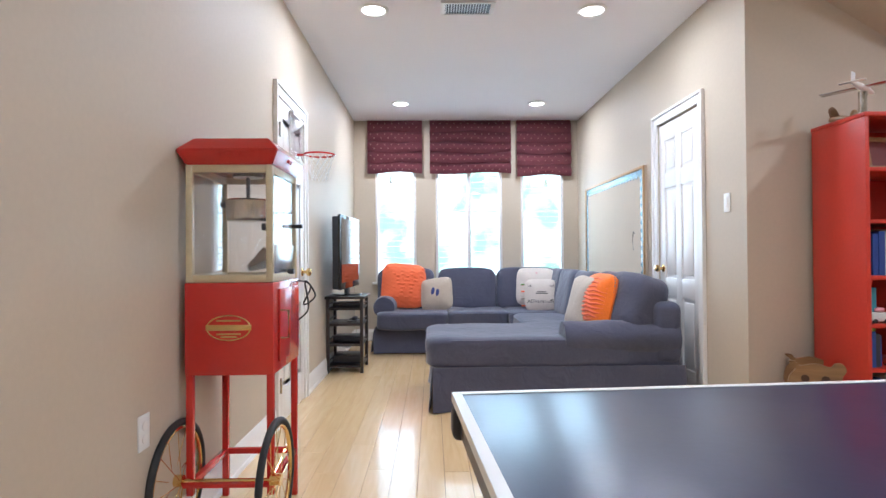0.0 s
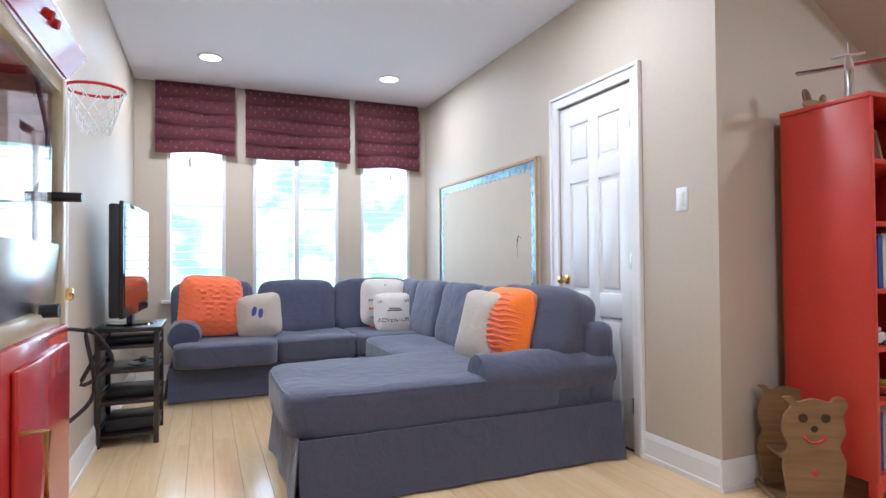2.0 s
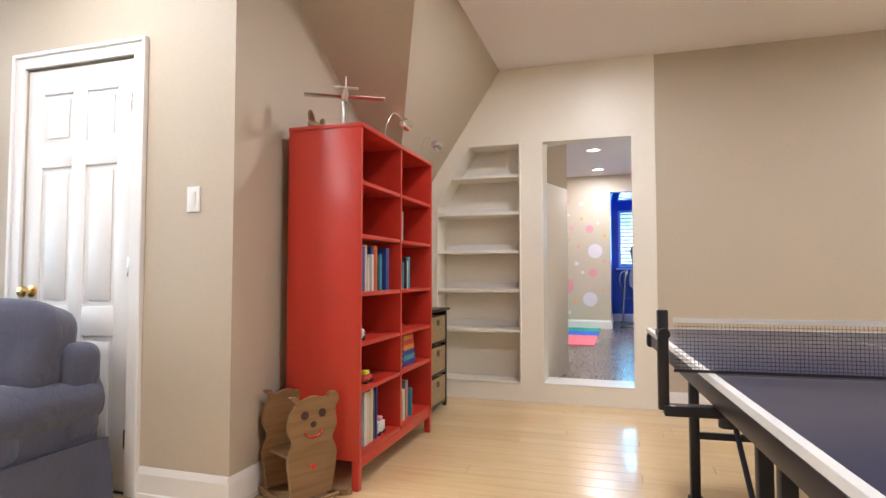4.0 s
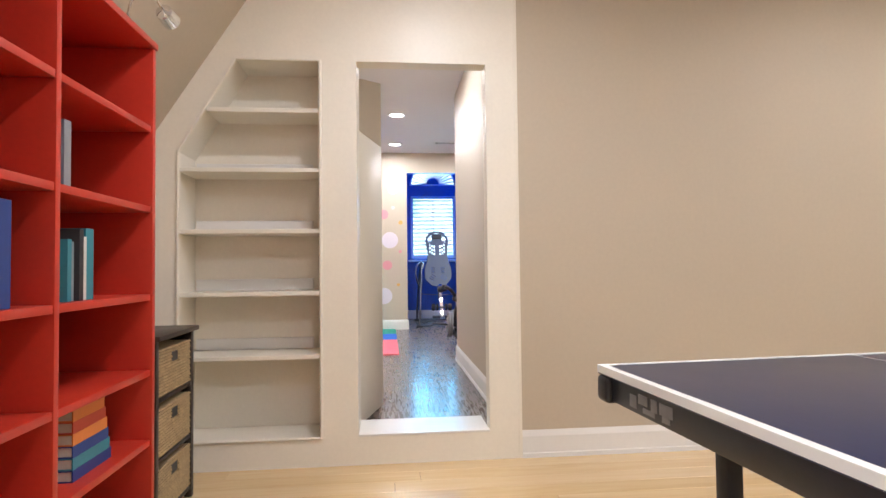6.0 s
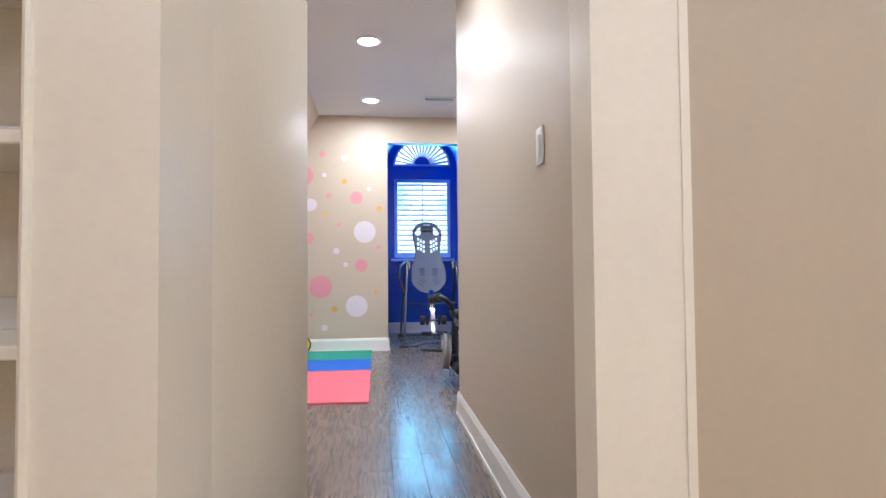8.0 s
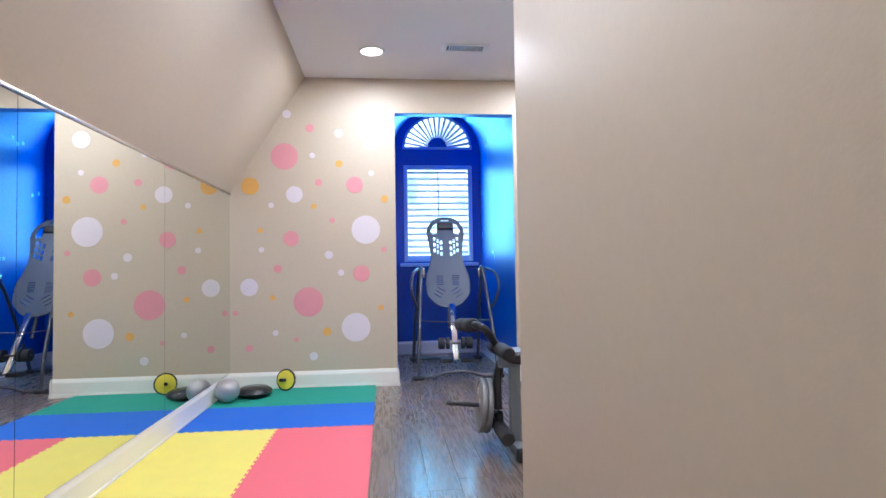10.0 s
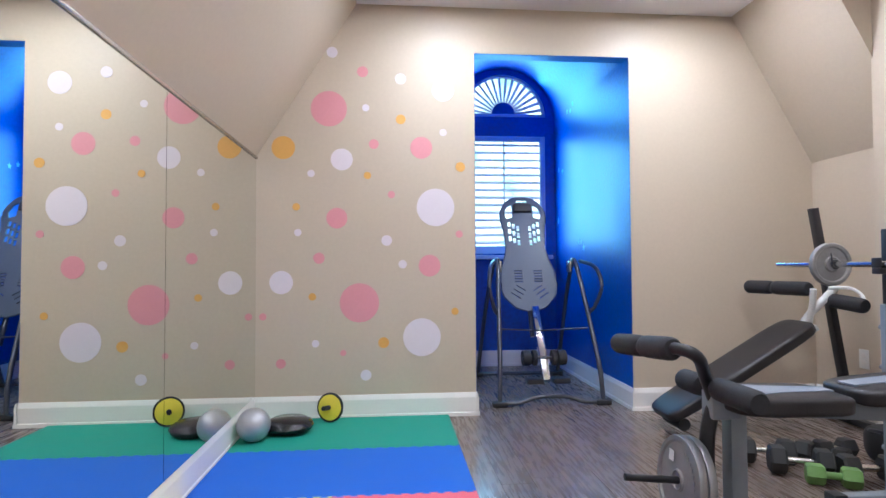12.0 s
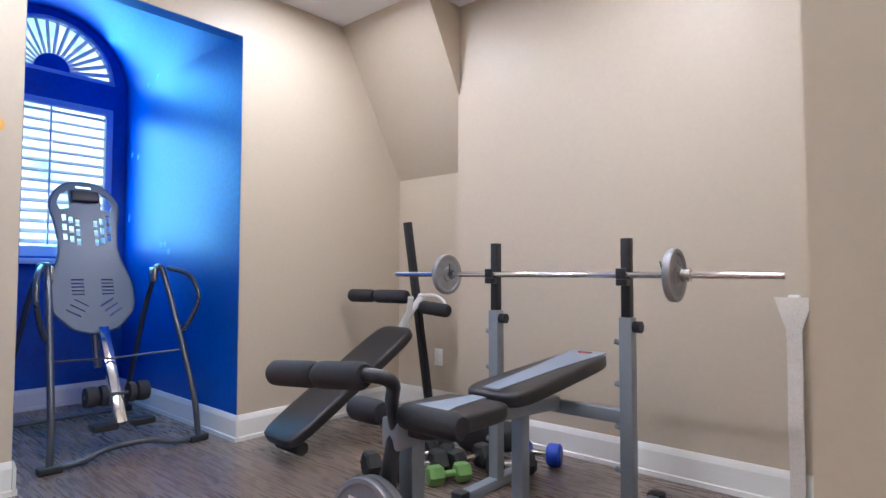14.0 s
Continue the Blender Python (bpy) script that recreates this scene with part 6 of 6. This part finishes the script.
# the bed, tilted back
bed = part("bed_frame", tube(bmesh.new(), [(0, 0, -0.35), (0, 0, 0.75)], 0.018, 10), DARKM, iv, m=pose(0.565, 0.02, 0.735, 0, 20, 0))
outline = [(0.16, 0.0), (0.20, 0.05), (0.215, 0.14), (0.205, 0.25), (0.170, 0.35), (0.152, 0.46), (0.165, 0.60), (0.185, 0.70), (0.165, 0.78), (0.10, 0.855), (0.0, 0.875)]
left = [(-a, b) for a, b in outline[::-1][1:]]
ol = [(0.03, -0.075), (0.11, -0.05)] + outline + left + [(-0.11, -0.05), (-0.03, -0.075)]
bm = bmesh.new()
hole = [(0.085, 0.70), (0.135, 0.685), (0.150, 0.73), (0.125, 0.79), (0.085, 0.815)]


def panel_with_holes(poly, holes, x0, x1):
    """A sheet in the yz plane with holes cut clean through."""
    bm = bmesh.new()
    rings = [poly] + holes
    es = []
    for ring in rings:
        vs = [bm.verts.new((x0, a, b)) for a, b in ring]
        es += [bm.edges.new((vs[i], vs[(i + 1) % len(vs)])) for i in range(len(vs))]
    bmesh.ops.triangle_fill(bm, use_beauty=True, use_dissolve=False, edges=es)
    r = bmesh.ops.extrude_face_region(bm, geom=bm.faces[:])
    for v in r["geom"]:
        if isinstance(v, bmesh.types.BMVert):
            v.co.x = x1
    bmesh.ops.recalc_face_normals(bm, faces=bm.faces[:])
    return bm


holes = [hole, [(-a, b) for a, b in hole], [(-0.045, 0.835), (0.045, 0.835), (0.04, 0.855), (-0.04, 0.855)]]
for s in (-1, 1):
    for i in range(3):
        for j in range(3):
            y0, z0 = s * (0.036 + 0.034 * j), 0.46 + i * 0.062 + 0.016 * j
            holes.append([(y0, z0), (y0 + s * 0.024, z0), (y0 + s * 0.024, z0 + 0.046), (y0, z0 + 0.046)])
    for i in range(5):
        y0, z0 = s * 0.045, 0.15 + i * 0.022
        holes.append([(y0, z0), (y0 + s * 0.065, z0), (y0 + s * 0.065, z0 + 0.008), (y0, z0 + 0.008)])
    for i in range(3):
        y0, z0 = s * (0.03 + 0.022 * i), 0.075 - 0.030 * i
        holes.append([(y0, z0), (y0 + s * 0.07, z0 + 0.045), (y0 + s * 0.07, z0 + 0.054), (y0, z0 + 0.009)])
smooth_ol = [(v.x, v.y) for v in curve_pts([(a, b, 0) for a, b in ol], 3)][:-1]
bp = part("bed", panel_with_holes(smooth_ol, holes, -0.030, -0.016), GREYPL, iv, "moulded grey-blue plastic bed with slots", m=pose(0.52, 0.02, 0.665, 0, 20, 0), smooth=False)
part("head_pad", box(-0.055, -0.075, 0.74, -0.030, 0.075, 0.815, 0.012, 3), VINYLB, bp)
part("bed_rim", tube(bmesh.new(), [(-0.023, a, b) for a, b in smooth_ol], 0.009, 6, True), GREYPL, bp)
main = part("ankle_rail", box(-0.022, -0.026, 0, 0.022, 0.026, 0.58, 0.004), CHROME, iv, "polished steel sliding ankle rail", pose(0.13, 0.0, 0.14, 0, 33, 0))
part("ankle_axle", rod(bmesh.new(), (0.20, -0.16, 0.29), (0.20, 0.16, 0.29), 0.010, 10), DARKM, iv)
for s in (-1, 1):
    for y0, y1 in ((0.055, 0.085), (0.10, 0.155)):
        part("ankle_roller", lathe(bmesh.new(), [(0.0, s * y0), (0.052, s * y0), (0.056, s * (y0 + y1) / 2), (0.052, s * y1), (0, s * y1)], (0.20, 0, 0.29), 20, "y"), FOAM, iv)
    part("foot_plate", box(0.06, s * 0.035 if s > 0 else -0.15, 0.13, 0.16, 0.15 if s > 0 else -0.035, 0.165, 0.006), BLACKP, iv)

# ---------------------------------------------------------------- weight bench, rack and barbell
wb = thing("weight_bench", pose(7.645, 0, G), "black and grey padded weight bench with a silver-grey rack", "weight bench")


def foam_roller(parent, a, b, r=0.037, name="foam_roller"):
    a, b = Vector(a), Vector(b)
    d = b - a
    m = Matrix.Translation(a) @ d.to_track_quat("Z", "Y").to_matrix().to_4x4()
    L = d.length
    bm = lathe(bmesh.new(), [(0.0, 0.0), (r * 0.8, 0.0), (r * 0.97, 0.012), (r, 0.03), (r, L - 0.03), (r * 0.97, L - 0.012), (r * 0.8, L), (0, L)], seg=22)
    return part(name, bm, FOAM, parent, m=m)


for s in (-1, 1):
    x = s * 0.305
    up = part("upright", box(x - 0.025, -0.17, 0.03, x + 0.025, -0.12, 0.78, 0.004), SILVERP, wb)
    part("upright_sleeve", box(x - 0.018, -0.163, 0.78, x + 0.018, -0.127, 1.08, 0.003), BLACKP, up)
    part("bar_hook", box(x - 0.020, -0.127, 0.90, x + 0.020, -0.085, 0.925, 0.004), BLACKP, up)
    part("hook_lip", box(x - 0.020, -0.097, 0.925, x + 0.020, -0.085, 0.965, 0.003), BLACKP, up)
    part("adjust_knob", rod(bmesh.new(), (x - 0.055, -0.145, 0.745), (x - 0.024, -0.145, 0.745), 0.022, 14), BLACKP, up)
    for z in (0.20, 0.36, 0.52, 0.68):
        part("peg", rod(bmesh.new(), (x + 0.02, -0.145, z), (x + 0.05, -0.145, z + 0.006), 0.011, 10), SILVERP, up)
    part("rack_foot", box(x - 0.025, -0.42, 0, x + 0.025, 0.12, 0.045, 0.006), SILVERP, wb)
    for y in (-0.42, 0.10):
        part("foot_cap", box(x - 0.030, y - 0.02, 0, x + 0.030, y + 0.035, 0.052, 0.006), RUBBER, wb)
part("rack_crossbar", box(-0.28, -0.165, 0.38, 0.28, -0.125, 0.43, 0.004), SILVERP, wb)
part("main_beam", moved(box(-0.025, 0, -0.025, 0.025, 0.92, 0.025, 0.004), pose(0, -0.13, 0.42, 4)), SILVERP, wb)
part("front_leg", box(-0.028, 0.68, 0.03, 0.028, 0.735, 0.52, 0.004), SILVERP, wb)
part("front_foot", box(-0.20, 0.68, 0, 0.20, 0.735, 0.05, 0.006), SILVERP, wb)
for s in (-1, 1):
    part("foot_cap", box(s * 0.20 - 0.03, 0.672, 0, s * 0.20 + 0.03, 0.743, 0.058, 0.006), RUBBER, wb)
part("rear_leg", box(-0.025, 0.10, 0.0, 0.025, 0.15, 0.42, 0.004), SILVERP, wb)
for nm, y0, y1, z, rx, w0, w1 in (("seat_pad", 0.36, 0.76, 0.495, 1, 0.12, 0.135), ("back_pad", -0.46, 0.33, 0.505, -4, 0.115, 0.13)):
    L = y1 - y0
    bm = pad(w1 * 2, L, 0.065, 6.0, 10)
    for v in bm.verts:
        t_ = v.co.y / L + 0.5
        v.co.x *= 1 - 0.35 * max(0, t_ - 0.7) if nm == "seat_pad" else 1 - 0.22 * (1 - t_)
    zz = z if nm == "seat_pad" else z + 0.03
    pm = pose(0, (y0 + y1) / 2, zz, rx)
    pp = part(nm, bm, VINYLB, wb, m=pm)
    st_ = prism(bmesh.new(), [(-0.03, -L / 2 + 0.02), (0.03, -L / 2 + 0.02), (0.05, 0), (0.10, L / 2 - 0.03), (-0.10, L / 2 - 0.03), (-0.05, 0)] if nm == "seat_pad" else [(-0.085, -L / 2 + 0.02), (0.085, -L / 2 + 0.02), (0.05, 0), (0.035, L / 2 - 0.02), (-0.035, L / 2 - 0.02), (-0.05, 0)], "z", 0.028, 0.0345)
    part("inlay", st_, VINYLG, pp, "grey vinyl inlay")
    if nm == "back_pad":
        part("badge", prism(bmesh.new(), [(0.035 * math.cos(a), -L / 2 + 0.06 + 0.018 * math.sin(a)) for a in np.linspace(0, math.tau, 17)[:-1]], "z", 0.035, 0.0365), CARTR, pp, "small oval red badge")
piv = (0.0, 0.76, 0.50)
part("pivot_plate", box(-0.035, 0.70, 0.44, 0.035, 0.80, 0.53, 0.008), SILVERP, wb)
part("developer_arm", tube(bmesh.new(), curve_pts([(0.0, 0.77, 0.50), (0.0, 0.80, 0.38), (0.0, 0.80, 0.22), (0, 0.79, 0.13)], 6), 0.024, 12), BLACKP, wb)
part("curl_arm", tube(bmesh.new(), curve_pts([(0.0, 0.77, 0.48), (-0.03, 0.82, 0.58), (-0.09, 0.88, 0.655), (-0.03, 0.928, 0.674), (0.30, 0.948, 0.644)], 6), 0.020, 12), BLACKP, wb)
foam_roller(wb, (-0.04, 0.93, 0.672), (0.15, 0.94, 0.655), 0.039)
foam_roller(wb, (0.16, 0.94, 0.654), (0.36, 0.95, 0.638), 0.039)
foam_roller(wb, (-0.26, 0.79, 0.545), (-0.045, 0.79, 0.545))
foam_roller(wb, (0.045, 0.79, 0.535), (0.17, 0.79, 0.535))
foam_roller(wb, (-0.26, 0.80, 0.13), (-0.03, 0.80, 0.13))
foam_roller(wb, (0.03, 0.80, 0.13), (0.22, 0.80, 0.13))
part("plate_peg", rod(bmesh.new(), (0, 0.82, 0.235), (0, 1.08, 0.26), 0.012, 12), BLACKP, wb)


def weight_plate(name, m, r, lab):
    d = thing(name, m, lab, "weight plate", "weight plates")
    part("disc", lathe(bmesh.new(), [(0.014, -0.010), (0.030, -0.014), (0.036, -0.008), (r - 0.022, -0.007), (r - 0.016, -0.013), (r - 0.003, -0.013), (r, -0.008), (r, 0.008), (r - 0.003, 0.013), (r - 0.016, 0.013), (r - 0.022, 0.007), (0.036, 0.008), (0.030, 0.014), (0.014, 0.010)], seg=48, axis="y"), IRON, d)
    part("hub_ring", tube(bmesh.new(), [(0.030 * math.cos(a), 0.013, 0.030 * math.sin(a)) for a in np.linspace(0, math.tau, 25)[:-1]], 0.004, 6, True), IRON, d)
    bm = bmesh.new()
    for k in range(7):
        a = 1.9 + k * 0.2
        slab(bm, (r - 0.045) * math.cos(a) - 0.004, 0.0085, (r - 0.045) * math.sin(a) - 0.006, (r - 0.045) * math.cos(a) + 0.004, 0.0105, (r - 0.045) * math.sin(a) + 0.006)
    part("cast_marks", bm, IRON, d, kind="stuff")
    return d


for i, y in enumerate((0.862, 0.892)):
    pl = weight_plate("weight_plate", pose(7.645, y, G + 0.235 + (y - 0.82) * 0.095, 5), 0.142, "grey cast-iron weight plate on the bench peg" + (", white sticker" if i else ""))
    if i:
        part("sticker", box(0.03, 0.0132, 0.05, 0.06, 0.0145, 0.085), WHITEPL, pl, "small white sticker")
bz = 1.03
bb = thing("barbell", pose(7.68, -0.108, bz), "chrome barbell resting in the rack hooks", "barbell")
part("bar", rod(bmesh.new(), (-0.87, 0, 0), (0.87, 0, 0), 0.0125, 16), CHROME, bb)
for s in (-1, 1):
    part("collar", rod(bmesh.new(), (s * 0.555, 0, 0), (s * 0.585, 0, 0), 0.024, 16), STEEL, bb)
    part("spring_clip", tube(bmesh.new(), [(s * (0.505 - 0.004 * k / 6), 0.020 * math.cos(k), 0.020 * math.sin(k)) for k in range(14)] + [(s * 0.49, 0.03, 0.05)], 0.003, 6), DARKM, bb)
    weight_plate("weight_plate", pose(7.68 + s * 0.53, -0.108, bz, 0, 0, 90), 0.095, "small grey cast-iron weight plate on the barbell")

# ---------------------------------------------------------------- incline bench in the corner
ib = thing("incline_bench", pose(8.98, 0, G), "black vinyl incline sit-up bench on a white and black frame", "incline bench")
pm = pose(0.0, -0.12, 0.345, -30)
brd = part("board_pad", pad(0.30, 1.00, 0.07, 7.0, 10), VINYLB, ib, m=pm)
part("under_beam", box(-0.025, -0.56, -0.075, 0.025, 0.46, -0.038, 0.004), WHITEST, brd)
part("end_wheel", rod(bmesh.new(), (-0.10, 0.44, -0.075), (0.10, 0.44, -0.075), 0.034, 18), RUBBER, brd)
part("support_post", box(-0.022, -0.022, 0, 0.022, 0.022, 1.27, 0.004), BLACKP, ib, m=pose(0.02, -0.86, 0.02, -7, 3, 0))
part("rear_foot", box(-0.25, -0.90, 0, 0.28, -0.85, 0.04, 0.006), BLACKP, ib)
part("frame_arm", tube(bmesh.new(), [(0, -0.50, 0.53), (0.01, -0.62, 0.66), (0.02, -0.78, 0.80)], 0.022, 12), WHITEST, ib)
part("frame_arm", tube(bmesh.new(), [(-0.02, -0.58, 0.60), (-0.08, -0.56, 0.72), (-0.10, -0.55, 0.80)], 0.018, 12), WHITEST, ib)
part("hand_grip", tube(bmesh.new(), curve_pts([(0.02, -0.74, 0.80), (-0.08, -0.80, 0.80), (-0.16, -0.80, 0.74), (-0.10, -0.74, 0.68)], 6), 0.010, 8), WHITEST, ib)
foam_roller(ib, (-0.08, -0.54, 0.80), (0.16, -0.50, 0.80), 0.042)
foam_roller(ib, (0.18, -0.50, 0.80), (0.36, -0.46, 0.80), 0.042)
foam_roller(ib, (-0.24, -0.74, 0.71), (-0.03, -0.72, 0.73), 0.042)


# ---------------------------------------------------------------- dumbbells and small weights
def dumbbell(x, y, yaw, L, r, m_, lab, hexa=True):
    d = thing("dumbbell", pose(x, y, G + r + 0.001, 0, 0, yaw), lab, "dumbbell", "dumbbells under the bench")
    seg = 6 if hexa else 20
    for s in (-1, 1):
        a, b = sorted((s * L / 2, s * (L / 2 - 0.07)))
        bm = lathe(bmesh.new(), [(0, a), (r * 0.82, a), (r, a + 0.010), (r, b - 0.010), (r * 0.82, b), (0, b)], seg=seg, axis="x")
        part("head", moved(bm, pose(0, 0, 0, 0 if hexa else 0)), m_, d)
    part("handle", rod(bmesh.new(), (-L / 2 + 0.068, 0, 0), (L / 2 - 0.068, 0, 0), 0.015, 14), m_ if m_ is GREENP else STEEL, d)
    return d


dumbbell(8.13, -0.03, 62, 0.20, 0.045, GREENP, "green vinyl-coated dumbbell on the floor under the bench")
for x, y, w, L, r in ((8.42, 0.07, 70, 0.24, 0.062), (8.26, 0.02, 66, 0.25, 0.065), (8.35, -0.16, 35, 0.22, 0.055), (8.16, -0.22, 80, 0.24, 0.060), (7.98, -0.30, 50, 0.22, 0.055), (8.45, -0.30, 95, 0.20, 0.050)):
    dm = dumbbell(x, y, w, L, r, RUBBER, "black rubber hex dumbbell in the heap beneath the weight bench")
    part("end_label", box(-L / 2 - 0.0015, -0.024, -0.03, -L / 2 - 0.0002, 0.024, 0.03), IRON, dm, "grey end label")
dumbbell(7.96, -0.52, 20, 0.22, 0.055, BLUEPL, "blue plastic dumbbell on the floor near the wall", False)
bg = thing("gym_bag", pose(8.02, -0.52, G), "crumpled black gym bag behind the dumbbells", "bag")
bg.matrix_basis = pose(8.28, -0.52, G)
part("body", moved(pad(0.42, 0.22, 0.18, 2.8, 12, 0.02, 0.03, 5), pose(0, 0, 0.095)), RUBBER, bg)
part("handle", tube(bmesh.new(), curve_pts([(-0.12, 0.08, 0.15), (-0.05, 0.14, 0.18), (0.05, 0.13, 0.17), (0.12, 0.08, 0.15)], 6), 0.009, 8), BLACKP, bg)
wd = thing("hanging_strap", pose(6.89, -0.75, G - 0.07, 0, 0, 90), "white cloth strap hung from a wall hook down to the floor", "strap")
part("hook", box(0.0, -0.02, 0.90, 0.03, 0.02, 0.93, 0.004), WHITEPL, wd)
bm = bmesh.new()
for k in range(13):
    z0, z1 = 0.92 - k * 0.065, 0.92 - (k + 1) * 0.065
    w0, w1 = 0.060 * (1 - 0.7 * min(1, k / 2)) + 0.010, 0.060 * (1 - 0.7 * min(1, (k + 1) / 2)) + 0.010
    bm2 = [bm.verts.new(p) for p in ((0.028 + 0.006 * math.sin(k), -w0, z0), (0.034 + 0.006 * math.sin(k), w0, z0), (0.034 + 0.006 * math.sin(k + 1), w1, z1), (0.028 + 0.006 * math.sin(k + 1), -w1, z1))]
    bm.faces.new(bm2)
bmesh.ops.remove_doubles(bm, verts=bm.verts[:], dist=0.0005)
bmesh.ops.solidify(bm, geom=bm.faces[:], thickness=0.006)
part("cloth", bm, OFFW, wd)

# ---------------------------------------------------------------- floor boards, last
def boards(floor, x0, x1, y0, y1, z, width, length, along, material, limit=300, skip=None):
    """Rows of boards with staggered ends, as parts of the floor."""
    rnd = random.Random(5)
    cache = {}
    rows = []
    a0, a1, b0, b1 = (x0, x1, y0, y1) if along == "x" else (y0, y1, x0, x1)
    n = math.ceil((b1 - b0) / width)
    w = (b1 - b0) / n
    for i in range(n):
        a = a0 - rnd.uniform(0, length * 0.9)
        while a < a1 - 0.02:
            L0, L1 = max(a, a0), min(a + length, a1)
            a += length
            if L1 - L0 < 0.02:
                continue
            p0, p1 = b0 + i * w, b0 + (i + 1) * w
            cx, cy = ((L0 + L1) / 2, (p0 + p1) / 2) if along == "x" else ((p0 + p1) / 2, (L0 + L1) / 2)
            if skip and skip(cx, cy):
                continue
            key = round(L1 - L0, 2)
            if key not in cache:
                l = (L1 - L0) / 2 - 0.0007
                bm = box(-l, -w / 2 + 0.0006, -0.005, l, w / 2 - 0.0006, 0, 0.0008, 1)
                cache[key] = finish(bm, "board", material, False)
            ob = new("board", cache[key])
            ob.parent = floor
            ob.matrix_basis = pose(cx, cy, z, 0, 0, 0 if along == "x" else 90)
            rows.append(ob)
    return rows


boards(bpy.data.objects["floor"], WX, EX, SY, NY, 0, 0.127, 2.2, "y", MAPLE)
boards(bpy.data.objects["floor"], EX, SX, SY, KY, 0, 0.127, 2.2, "y", MAPLE)
boards(bpy.data.objects["floor_gym"], GX0, GX1 + 0.06, 0.92, GY1, G, 0.152, 1.22, "x", VINYL)
boards(bpy.data.objects["floor_gym"], 6.60, GX1 + 0.06, GY0 - 0.25, 0.92, G, 0.152, 1.22, "x", VINYL)
boards(bpy.data.objects["floor_gym"], GX1 + 0.06, AX, AY0, AY1, G, 0.152, 1.22, "x", VINYL)
